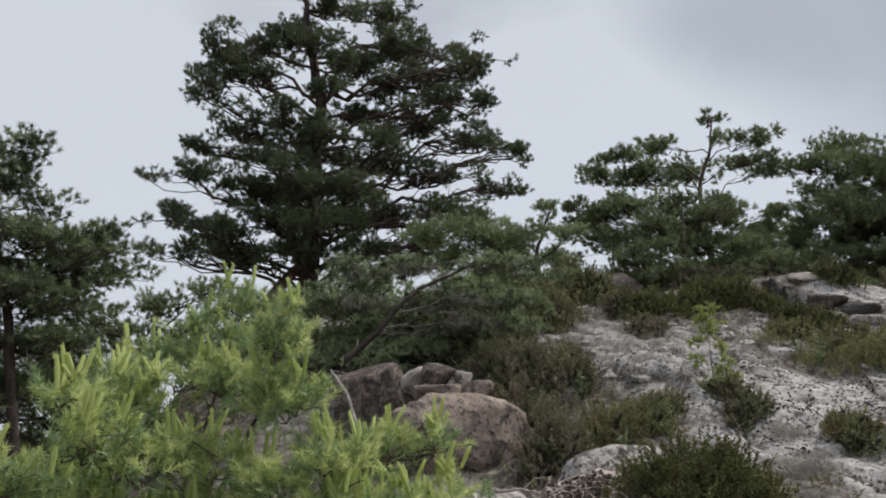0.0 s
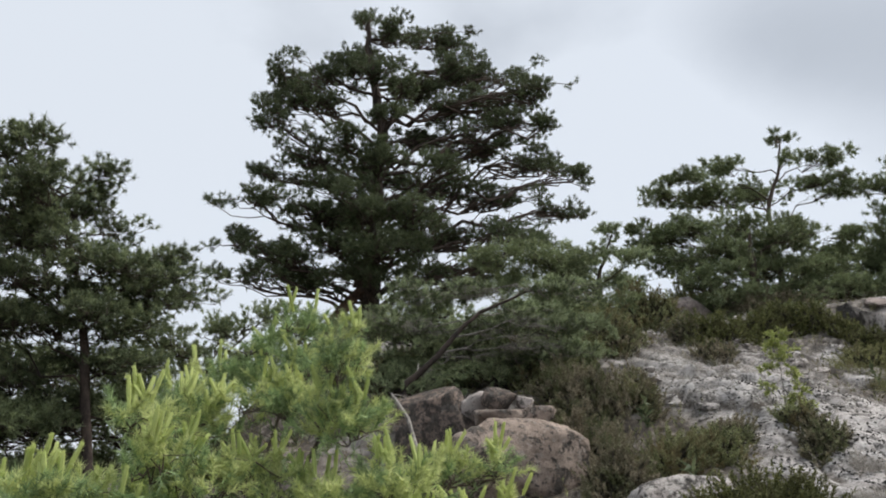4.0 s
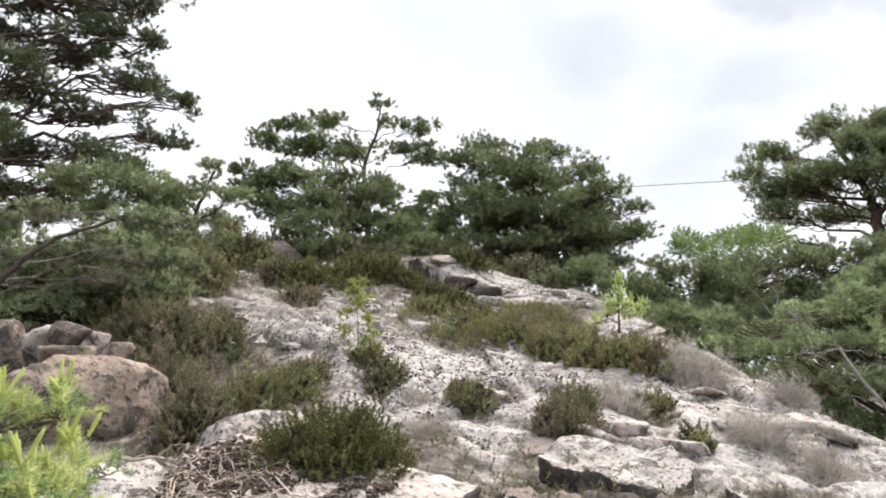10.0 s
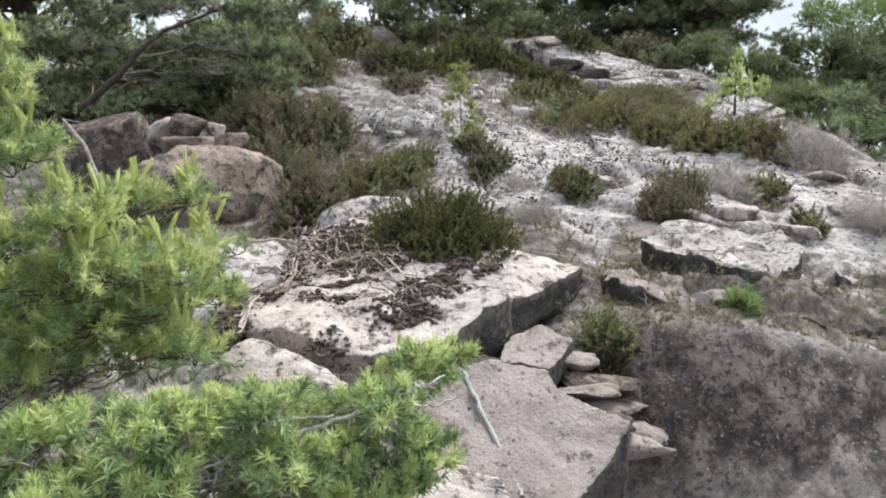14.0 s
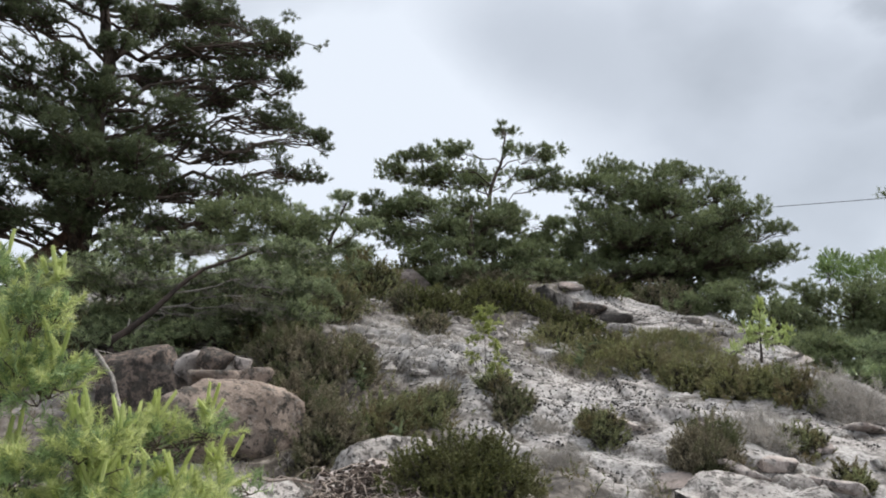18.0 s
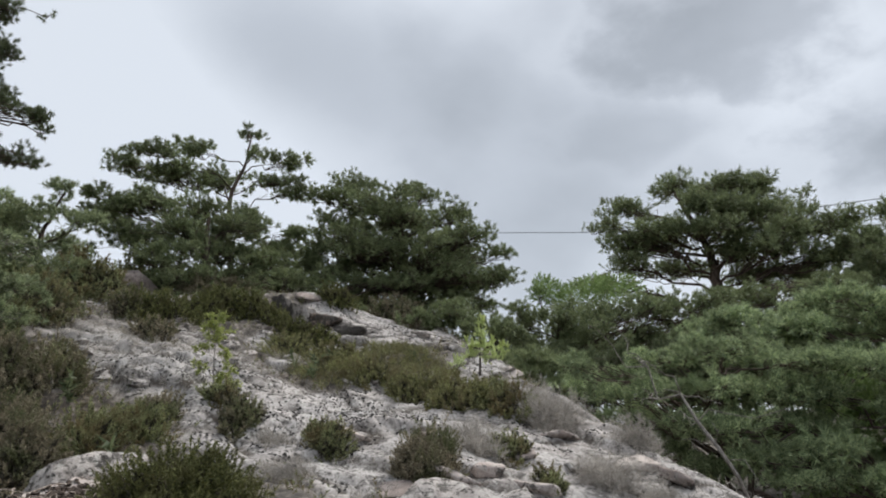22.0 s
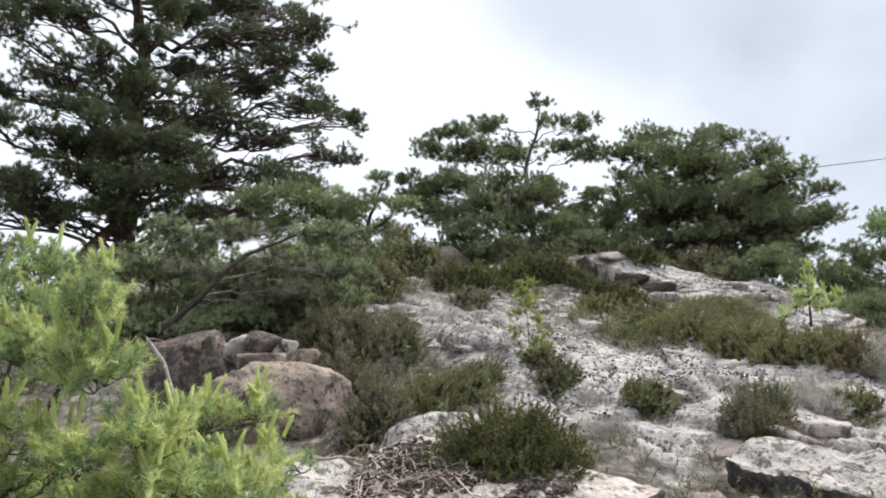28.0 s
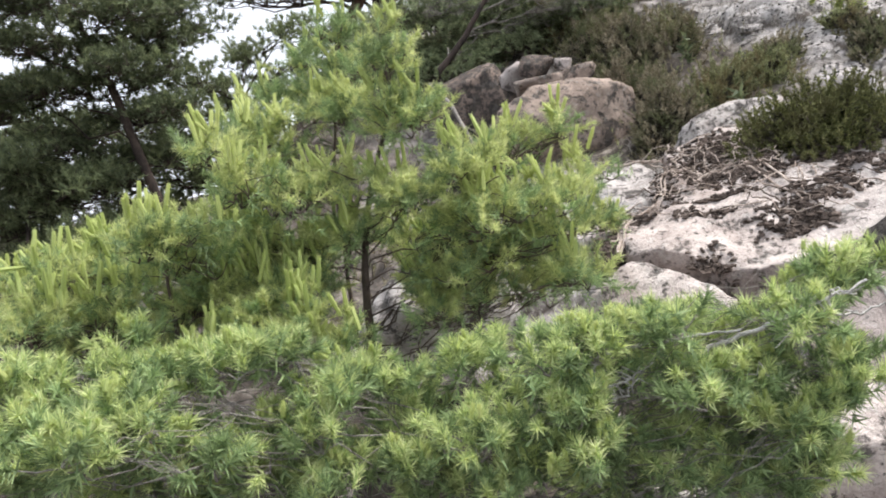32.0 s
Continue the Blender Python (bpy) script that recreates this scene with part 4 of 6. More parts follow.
for k in range(5):
    a = np.array((-0.05 - 0.1 * k, 0.1 + 0.1 * k, 0.3 + 0.12 * k))
    piece("twig", tubes("twig", [(bend(stick_rng, a, a + stick_rng.normal(size=3) * 0.2, 0.02, 6, 0.08), np.linspace(0.006, 0.002, 6))], TWIG, 5), stick)

# ---- trees ----
BIG_PINE_BASE = (-2.75, 13.75, 3.59)
BIG_PINE_TRUNK = [(0.00, 0.00, 0.00), (0.03, -0.02, 0.82), (0.04, -0.01, 2.39), (0.10, -0.00, 3.93), (-0.02, -0.03, 4.93), (-0.24, -0.07, 5.96), (-0.26, -0.08, 6.63)]
BIG_PINE_UPPER = [
    (0.16, 0.03, 6.26, 0.73, 0.49), (1.20, 1.45, 6.88, 0.80, 0.47), (-0.59, 0.71, 6.01, 0.57, 0.51),
    (-0.44, 0.76, 7.08, 0.33, 0.26), (-1.63, -0.66, 4.95, 0.70, 0.46), (-1.74, -1.19, 3.92, 0.49, 0.36),
    (1.96, 1.63, 6.07, 1.18, 0.55), (3.19, 0.65, 5.22, 0.67, 0.40), (3.33, 0.46, 4.45, 0.53, 0.21),
    (0.76, 0.48, 5.20, 0.73, 0.48)]
BIG_PINE_FILL = [
    (-1.20, -0.50, 4.60, 0.60, 0.40), (-1.00, -0.30, 5.25, 0.55, 0.40), (-1.45, -0.90, 4.40, 0.60, 0.30), (-0.60, 0.00, 5.50, 0.50, 0.35),
    (1.40, 0.80, 5.65, 0.80, 0.40), (2.40, 1.00, 5.05, 0.80, 0.35), (1.50, 0.60, 4.85, 0.70, 0.30), (2.60, 0.60, 4.50, 0.60, 0.25)]
BIG_PINE_MIDDLE = [
    (-1.09, -0.66, 3.36, 0.88, 0.36), (-1.91, -0.33, 3.17, 0.57, 0.23), (-0.12, 1.20, 3.54, 0.91, 0.49),
    (0.76, 0.99, 4.33, 0.85, 0.43), (2.10, 0.67, 4.00, 0.94, 0.42), (3.27, 1.64, 3.95, 0.74, 0.45),
    (3.94, 1.04, 3.54, 0.45, 0.30), (-0.25, -1.43, 3.34, 0.62, 0.31), (-0.84, -1.34, 2.05, 0.92, 0.34),
    (-1.71, -1.85, 2.12, 0.55, 0.25), (1.40, 0.52, 3.05, 0.91, 0.30), (2.53, 0.98, 2.98, 0.82, 0.28),
    (3.77, 1.64, 2.93, 0.67, 0.24)]
BIG_PINE_LOWER = [
    (-2.48, -0.51, 1.78, 0.50, 0.31), (-1.34, -1.41, 1.27, 0.81, 0.33), (-0.46, -1.14, 1.52, 0.81, 0.36),
    (-1.86, -1.44, 0.87, 0.61, 0.24), (0.47, -0.63, 1.63, 0.83, 0.39), (1.31, 1.44, 2.24, 0.95, 0.39),
    (2.52, 0.25, 2.04, 0.77, 0.31), (1.03, -0.11, 1.16, 0.85, 0.34), (2.01, 1.66, 1.72, 0.84, 0.33),
    (-0.95, -0.72, 0.86, 0.52, 0.26), (-0.05, -1.08, 1.01, 0.70, 0.30), (0.16, 1.09, 2.85, 1.07, 0.43),
    (-0.62, 0.31, 2.39, 0.80, 0.39), (3.13, -0.85, 1.59, 0.50, 0.22), (-1.50, -0.33, 1.06, 0.65, 0.26),
    (1.63, 0.33, 0.97, 0.65, 0.26)]
BIG_PINE_FRONT = [
    (0.33, -1.18, 3.09, 0.62, 0.37), (0.26, -1.50, 2.01, 0.69, 0.36), (0.34, -1.59, 1.27, 0.68, 0.29),
    (0.37, -0.97, 4.09, 0.49, 0.32), (-0.35, -1.33, 2.51, 0.71, 0.33), (0.99, -1.37, 1.92, 0.69, 0.32),
    (0.65, -0.72, 4.79, 0.50, 0.31), (-0.01, -1.25, 0.87, 0.59, 0.24), (1.55, -1.01, 2.99, 0.62, 0.31),
    (-0.02, -0.74, 5.06, 0.45, 0.29)]
LEFT_PINE_BASE = (-4.30, 7.90, 0.08)
LEFT_PINE_TRUNK = [(0.00, 0.00, 0.00), (-0.25, -0.13, 1.76), (-0.36, -0.20, 2.65), (-0.47, -0.27, 3.20), (-0.63, -0.37, 3.82), (-0.83, -0.50, 4.31)]
LEFT_PINE_UPPER = [
    (-0.81, -1.22, 4.36, 0.40, 0.21), (-0.59, -1.11, 4.05, 0.49, 0.24), (-0.28, -0.27, 4.51, 0.28, 0.13),
    (-0.41, -0.14, 4.35, 0.32, 0.13), (-0.79, 0.04, 4.15, 0.59, 0.27), (-1.29, -1.18, 4.40, 0.49, 0.28),
    (-0.48, 0.34, 3.95, 0.33, 0.18)]
LEFT_PINE_MIDDLE = [
    (-1.30, -0.17, 3.76, 0.74, 0.33), (-0.08, -0.43, 3.37, 0.73, 0.24), (0.17, 0.51, 3.45, 0.50, 0.26),
    (0.39, 0.71, 3.26, 0.33, 0.16), (-0.16, 0.43, 3.07, 0.65, 0.22), (-1.80, -0.46, 3.57, 0.67, 0.44),
    (-0.60, -0.36, 3.12, 0.62, 0.24)]
LEFT_PINE_LOWER = [
    (-0.84, -0.21, 2.78, 0.70, 0.32), (-1.02, -0.27, 2.17, 0.63, 0.39), (-0.36, 0.20, 2.39, 0.64, 0.32),
    (-1.44, -0.69, 2.65, 0.63, 0.42), (-0.81, 0.21, 1.78, 0.79, 0.36), (-0.09, 0.32, 1.90, 0.49, 0.28),
    (-1.32, -0.45, 1.76, 0.56, 0.42), (0.38, -0.46, 2.37, 0.38, 0.19)]
LEFT_PINE_FRONT = [
    (-0.73, -1.21, 4.56, 0.42, 0.20), (-0.86, -1.17, 3.88, 0.50, 0.24), (-0.58, -0.77, 3.64, 0.50, 0.24), (-0.81, -0.93, 3.17, 0.60, 0.28),
    (-0.16, -0.54, 2.81, 0.55, 0.26), (-0.87, -0.89, 2.74, 0.45, 0.24), (0.07, -0.27, 2.68, 0.45, 0.22),
    (0.23, 0.41, 3.67, 0.30, 0.15), (0.11, 0.11, 3.24, 0.45, 0.20)]
LEFT_BACK_PINE_BASE = (-4.90, 8.90, -0.29)
LEFT_BACK_PINE_TRUNK = [(0.00, 0.00, 0.00), (0.58, 0.67, 0.87), (0.70, 0.72, 2.34), (0.85, 0.79, 2.94)]
LEFT_BACK_PINE_UPPER = [
    (0.83, 1.09, 3.41, 0.49, 0.29), (0.56, 0.90, 2.90, 0.40, 0.36), (1.63, 0.75, 3.60, 0.47, 0.17),
    (2.12, 0.67, 3.42, 0.45, 0.20), (2.60, 1.24, 3.45, 0.47, 0.24), (0.93, 1.67, 3.00, 0.51, 0.31)]
LEFT_BACK_PINE_LOWER = [
    (0.15, 1.01, 2.39, 0.50, 0.41), (0.13, 0.37, 2.01, 0.47, 0.39), (-0.46, 0.56, 1.67, 0.57, 0.41),
    (0.68, 0.94, 2.34, 0.48, 0.40), (-1.29, -0.57, 1.93, 0.78, 0.47), (-0.99, 0.12, 2.17, 0.65, 0.40),
    (-1.35, -1.17, 2.34, 0.60, 0.45), (-1.75, -0.76, 1.43, 0.63, 0.47), (-1.07, -0.36, 1.35, 0.71, 0.39),
    (-1.97, -0.11, 2.83, 0.84, 0.38), (-1.16, 0.38, 2.78, 0.75, 0.38), (0.08, 0.21, 2.67, 0.62, 0.31),
    (0.37, 0.29, 3.17, 0.54, 0.28), (0.07, -0.35, 2.23, 0.59, 0.30), (0.47, 0.65, 1.90, 0.55, 0.36)]
LEANING_PINE_BASE = (-1.00, 7.70, 1.86)
LEANING_PINE_TRUNK = [(0.00, 0.00, 0.00), (-0.17, -0.04, 0.35), (0.20, 0.01, 0.69), (0.40, 0.03, 0.95), (0.62, 0.04, 1.14), (0.99, 0.05, 1.31), (1.27, 0.05, 1.46)]
LEANING_PINE_UPPER = [
    (-0.22, 0.80, 1.44, 0.49, 0.21), (-0.42, 0.29, 1.05, 0.34, 0.20), (-0.04, 0.92, 1.04, 0.40, 0.21),
    (0.47, 0.38, 1.41, 0.44, 0.15), (0.71, 0.36, 1.00, 0.46, 0.20), (1.06, 0.63, 1.17, 0.41, 0.18),
    (1.31, 0.01, 1.36, 0.33, 0.14)]
LEANING_PINE_LOWER = [
    (1.02, 0.79, 0.75, 0.48, 0.17), (0.45, 1.15, 0.72, 0.44, 0.15), (1.66, 0.38, 1.43, 0.34, 0.16),
    (1.53, -0.05, 0.97, 0.29, 0.15), (1.70, 0.71, 0.83, 0.29, 0.14), (0.11, 0.75, 0.54, 0.26, 0.12),
    (1.40, 0.86, 0.82, 0.39, 0.19)]
RIDGE_SMALL_PINE_BASE = (0.40, 14.20, 3.82)
RIDGE_SMALL_PINE_TRUNK = [(0.00, 0.00, 0.00), (1.06, -0.28, 0.54), (1.17, -0.29, 1.06), (1.40, -0.32, 1.78)]
RIDGE_SMALL_PINE_ALL = [
    (1.42, -0.39, 1.81, 0.31, 0.22), (0.92, -0.62, 1.32, 0.48, 0.25), (1.61, -0.53, 1.18, 0.43, 0.24),
    (0.62, -0.27, 1.11, 0.49, 0.22), (1.23, 0.02, 0.91, 0.66, 0.28), (1.62, -0.05, 0.74, 0.44, 0.22),
    (0.27, -0.59, 0.88, 0.37, 0.19)]
RIDGE_PINE_BASE = (5.10, 15.50, 4.27)
RIDGE_PINE_TRUNK = [(0.00, 0.00, 0.00), (0.35, 0.07, 0.44), (0.21, 0.12, 1.53), (0.19, 0.13, 2.40), (0.46, 0.04, 3.22), (0.52, 0.01, 3.82)]
RIDGE_PINE_UPPER = [
    (-1.57, 0.19, 3.09, 0.44, 0.26), (-1.80, 1.13, 2.95, 0.54, 0.27), (-0.60, 0.74, 3.44, 0.49, 0.32),
    (-0.93, 0.75, 2.76, 0.86, 0.40), (0.09, 0.70, 2.79, 0.64, 0.38), (0.81, 0.71, 4.17, 0.28, 0.20),
    (1.36, -0.09, 3.38, 0.64, 0.17), (1.15, -0.16, 2.80, 0.66, 0.20), (1.53, -0.35, 2.57, 0.42, 0.26),
    (0.35, -0.54, 3.21, 0.23, 0.13)]
RIDGE_PINE_LOWER = [
    (-1.91, 0.11, 1.77, 0.56, 0.32), (-2.10, 1.37, 1.85, 0.60, 0.35), (-2.44, 1.19, 2.22, 0.33, 0.20),
    (-1.54, -0.20, 1.83, 0.74, 0.34), (0.52, -0.13, 1.65, 0.64, 0.41), (1.34, -0.07, 1.18, 0.71, 0.41),
    (1.35, -0.86, 1.52, 0.37, 0.25), (2.18, 0.02, 1.20, 0.53, 0.33),
    (-1.64, 0.28, 1.11, 0.75, 0.44), (1.76, -0.70, 0.38, 0.50, 0.27)]
RIDGE_FRONT_PINE_BASE = (3.90, 13.70, 3.86)
RIDGE_FRONT_PINE_TRUNK = [(0.51, 0.11, 0.02), (0.43, 0.14, 0.96), (0.41, 0.15, 1.82)]
RIDGE_FRONT_PINE_ALL = [
    (0.45, 0.62, 1.96, 0.70, 0.26), (0.13, 0.81, 1.53, 0.88, 0.37), (0.93, 0.37, 1.58, 0.75, 0.37),
    (0.57, 0.44, 1.09, 1.09, 0.41), (-0.35, 0.25, 0.75, 0.66, 0.35), (1.49, 0.27, 0.98, 0.75, 0.35),
    (0.35, 0.54, 0.53, 1.14, 0.34), (1.14, 0.08, 0.41, 0.90, 0.31), (-0.31, 0.91, 0.34, 0.69, 0.29),
    (0.50, 0.42, 0.16, 0.90, 0.23), (1.94, -0.09, 0.60, 0.51, 0.23), (-0.15, -0.05, -0.13, 0.86, 0.22),
    (0.85, -0.51, -0.07, 0.85, 0.21), (-0.81, 0.28, 0.04, 0.54, 0.22), (2.33, -0.03, 0.43, 0.46, 0.21)]
ROUND_PINE_BASE = (8.30, 14.60, 4.21)
ROUND_PINE_TRUNK = [(0.94, -0.33, 0.02), (0.80, -0.24, 1.20), (0.55, -0.08, 2.41)]
ROUND_PINE_UPPER = [
    (-0.12, 0.78, 3.15, 0.76, 0.28), (-0.79, 0.57, 2.67, 0.64, 0.35), (1.15, -0.34, 2.86, 0.65, 0.32),
    (0.02, -0.46, 2.41, 1.10, 0.44), (1.77, -0.64, 2.38, 0.78, 0.40), (-0.30, 0.76, 2.09, 1.01, 0.49),
    (1.04, 0.42, 1.98, 1.31, 0.58), (1.50, -1.77, 1.68, 0.57, 0.38), (2.15, -1.88, 1.35, 0.38, 0.25)]
ROUND_PINE_LOWER = [
    (2.17, -0.35, 1.46, 1.02, 0.49), (-0.03, 0.10, 1.07, 1.10, 0.47), (-0.66, 1.27, 1.72, 0.61, 0.38),
    (1.45, 0.01, 0.93, 1.14, 0.43), (2.38, -1.40, 0.77, 0.55, 0.23), (1.47, -1.33, 0.28, 0.75, 0.25),
    (0.15, -0.15, 0.47, 0.77, 0.31), (-1.13, 0.64, 0.94, 0.52, 0.31), (0.72, -0.66, 0.22, 0.63, 0.25),
    (1.25, -0.78, -0.06, 0.89, 0.28), (0.36, 0.17, 0.02, 0.91, 0.29), (-0.46, 0.81, 0.40, 0.66, 0.32),
    (2.46, -0.89, 0.25, 0.53, 0.27)]
ROUND_PINE_FRONT = [
    (-0.26, -0.77, 1.33, 1.05, 0.45), (0.57, -1.28, 1.11, 1.05, 0.44), (1.23, -1.75, 0.69, 0.80, 0.34),
    (0.24, -0.83, 2.04, 0.95, 0.41), (-0.67, -0.54, 1.18, 0.93, 0.42), (1.18, -1.47, 1.56, 0.75, 0.38),
    (0.18, -1.03, 0.47, 0.98, 0.37)]
TALL_PINE_BASE = (23.20, 15.70, 0.73)
TALL_PINE_TRUNK = [(0.00, 0.00, 0.00), (-0.07, 0.09, 5.56), (-0.11, 0.14, 6.83), (-0.21, 0.28, 7.48), (-0.58, 0.80, 8.83), (-0.80, 1.10, 9.75)]
TALL_PINE_UPPER = [
    (-2.28, 1.83, 9.00, 0.96, 0.56), (-2.20, 3.34, 8.59, 0.79, 0.44), (0.14, 1.75, 10.16, 1.10, 0.55),
    (-0.09, -0.66, 9.64, 1.20, 0.57), (1.10, -1.12, 9.56, 1.23, 0.58), (1.95, -1.25, 8.90, 1.47, 0.68),
    (-0.83, -0.96, 8.50, 1.26, 0.59)]
TALL_PINE_LOWER = [
    (-1.51, -0.44, 7.80, 1.55, 0.62), (-1.64, 1.62, 7.54, 1.60, 0.51), (-2.65, 1.88, 6.80, 1.14, 0.42),
    (1.11, -2.71, 7.79, 1.17, 0.64), (1.42, -3.49, 7.81, 0.77, 0.51), (-0.17, -2.31, 6.91, 1.33, 0.53),
    (0.32, -0.72, 7.80, 1.08, 0.52), (1.13, -3.02, 6.68, 1.05, 0.53), (-1.56, -0.41, 8.58, 1.04, 0.62),
    (-0.72, -1.67, 8.25, 1.24, 0.62), (-2.28, 0.57, 7.82, 1.24, 0.58), (-0.17, -2.58, 7.55, 1.23, 0.62),
    (-2.66, 1.83, 7.59, 1.05, 0.52), (0.50, 1.02, 9.77, 1.14, 0.59), (-1.83, 3.75, 6.40, 1.22, 0.44),
    (0.03, 1.65, 6.88, 1.34, 0.49), (1.13, -0.80, 6.43, 1.53, 0.61), (1.88, -1.92, 6.25, 1.31, 0.61),
    (1.75, -3.93, 6.81, 1.06, 0.59), (-0.00, -0.65, 7.13, 1.28, 0.55)]
FAR_RIGHT_PINE_BASE = (23.00, 9.50, 0.70)
FAR_RIGHT_PINE_TRUNK = [(0.00, 0.00, 0.00), (0.95, 0.62, 4.94), (0.97, 0.58, 6.20), (0.94, 0.64, 7.13)]
FAR_RIGHT_PINE_ALL = [
    (2.27, 1.15, 7.90, 1.17, 0.47), (-0.04, -0.75, 6.68, 0.91, 0.49), (1.38, 1.68, 7.03, 0.99, 0.45),
    (1.38, 0.56, 6.35, 1.62, 0.61), (0.64, -0.96, 6.06, 1.06, 0.69), (1.55, -1.25, 6.68, 0.90, 0.60),
    (1.23, -2.05, 6.12, 1.17, 0.78), (1.21, 1.63, 5.85, 1.43, 0.61), (1.91, -0.15, 5.49, 1.42, 0.61),
    (0.30, -1.50, 4.90, 1.30, 0.60), (1.20, -2.60, 5.00, 1.20, 0.60), (1.80, 0.40, 4.60, 1.40, 0.60), (0.60, 1.60, 4.90, 1.30, 0.60), (0.00, 3.00, 4.80, 1.30, 0.60)]
RIGHT_LAYER_PINE_BASE = (12.05, 4.85, -0.72)
RIGHT_LAYER_PINE_TRUNK = [(0.00, 0.00, 0.00), (0.02, -0.02, 1.39), (0.07, -0.15, 2.89), (0.09, -0.21, 3.58), (0.12, -0.28, 4.11)]
RIGHT_LAYER_PINE_UPPER = [
    (-0.38, -0.66, 4.22, 0.85, 0.21), (-0.24, 0.22, 4.22, 0.64, 0.18), (-1.19, 1.55, 4.03, 0.57, 0.17),
    (-0.35, 0.87, 4.12, 0.89, 0.20), (0.39, 0.07, 3.92, 1.11, 0.22), (-0.01, -1.04, 3.85, 0.77, 0.25),
    (-0.09, -1.48, 4.10, 0.57, 0.28)]
RIGHT_LAYER_PINE_LOWER = [
    (-0.08, 1.68, 3.81, 0.82, 0.23), (-1.13, 0.04, 3.43, 0.81, 0.20), (0.90, -0.67, 3.33, 0.82, 0.41),
    (0.22, -1.31, 3.00, 0.67, 0.48), (-0.02, -1.15, 2.36, 0.66, 0.43), (1.18, -0.33, 2.73, 0.53, 0.32),
    (0.03, 0.43, 3.00, 0.69, 0.30), (-0.15, -1.11, 1.75, 0.75, 0.38), (1.12, -1.59, 3.53, 0.72, 0.51),
    (0.08, -1.85, 2.50, 0.75, 0.56), (-0.87, 2.27, 4.22, 0.60, 0.22), (-1.37, 0.64, 4.24, 0.64, 0.18),
    (-1.70, 0.96, 3.81, 0.72, 0.22), (0.51, -0.33, 3.60, 0.91, 0.26), (-0.30, 0.85, 3.83, 0.89, 0.24)]
RIGHT_LAYER_PINE_FRONT = [
    (-2.68, 0.49, 2.87, 0.55, 0.20), (-2.14, -0.16, 3.24, 0.60, 0.20), (-2.81, -0.08, 2.21, 0.60, 0.22), (-2.01, -1.51, 2.87, 0.50, 0.22), (-3.57, 0.44, 2.08, 0.45, 0.20), (-2.74, -0.72, 1.81, 0.55, 0.22), (-2.25, -1.37, 2.14, 0.50, 0.24), (-3.82, 0.83, 2.43, 0.40, 0.18), (-1.97, -0.71, 2.70, 0.50, 0.20)]
RIGHT_LOW_PINE_BASE = (9.30, 5.60, -1.08)
RIGHT_LOW_PINE_TRUNK = [(0.00, 0.00, 0.00), (-0.27, 0.68, 2.07), (-0.27, 0.69, 3.22), (-0.21, 0.59, 3.85)]
RIGHT_LOW_PINE_UPPER = [
    (-0.69, 2.18, 3.54, 0.70, 0.21), (-1.32, 0.84, 3.64, 0.54, 0.19), (-0.81, 0.18, 3.78, 0.70, 0.22),
    (-1.02, 0.61, 3.26, 0.82, 0.23), (0.02, 0.23, 3.28, 0.74, 0.26), (0.00, -0.34, 3.63, 0.56, 0.26)]
RIGHT_LOW_PINE_LOWER = [
    (-0.95, 1.53, 2.94, 0.62, 0.21), (-0.71, 0.41, 2.82, 0.87, 0.27), (-0.25, 1.82, 2.40, 0.75, 0.23),
    (-0.30, 0.65, 2.26, 0.74, 0.26), (0.29, -0.10, 2.82, 0.66, 0.33), (-0.37, -0.42, 2.18, 0.70, 0.28),
    (-1.46, 1.46, 2.61, 0.32, 0.20), (-1.95, 1.50, 3.54, 0.31, 0.17), (-1.77, 1.37, 3.20, 0.39, 0.19),
    (-2.10, 1.67, 3.65, 0.23, 0.12), (-1.39, 2.16, 3.33, 0.29, 0.17), (-0.13, 1.32, 2.76, 0.69, 0.29),
    (0.51, 0.60, 3.74, 0.61, 0.26)]
RIGHT_BACK_PINE_BASE = (13.80, 6.60, -0.50)
RIGHT_BACK_PINE_TRUNK = [(0.00, 0.00, 0.00), (-0.41, 0.16, 1.29), (-0.39, 0.12, 2.80), (-0.41, 0.16, 3.42)]
RIGHT_BACK_PINE_ALL = [
    (-0.95, -0.45, 2.56, 0.96, 0.54), (-0.99, -0.48, 1.71, 1.17, 0.48), (-1.54, -0.06, 1.81, 0.84, 0.47),
    (-0.46, -1.41, 1.80, 0.86, 0.65), (-0.95, -0.41, 1.24, 1.18, 0.43), (0.04, 0.80, 2.84, 0.71, 0.47),
    (0.15, -1.08, 2.56, 0.79, 0.45), (0.49, 0.64, 3.29, 0.97, 0.36), (-0.27, 1.43, 3.53, 0.83, 0.42),
    (-0.35, -0.88, 3.34, 0.88, 0.39), (1.35, -1.20, 3.21, 0.97, 0.48), (0.35, -1.85, 1.78, 0.90, 0.67),
    (-0.91, 1.13, 3.90, 0.80, 0.40), (-2.00, 1.67, 3.97, 0.76, 0.38), (1.05, -0.38, 4.36, 0.98, 0.37),
    (0.00, -2.08, 4.05, 0.88, 0.33)]
HEDGE_PINE_BASE = (11.60, 14.00, -0.77)
HEDGE_PINE_TRUNK = [(0.00, 0.00, 0.00), (0.68, -0.84, 3.33), (0.88, -1.02, 4.39), (0.98, -1.12, 5.07)]
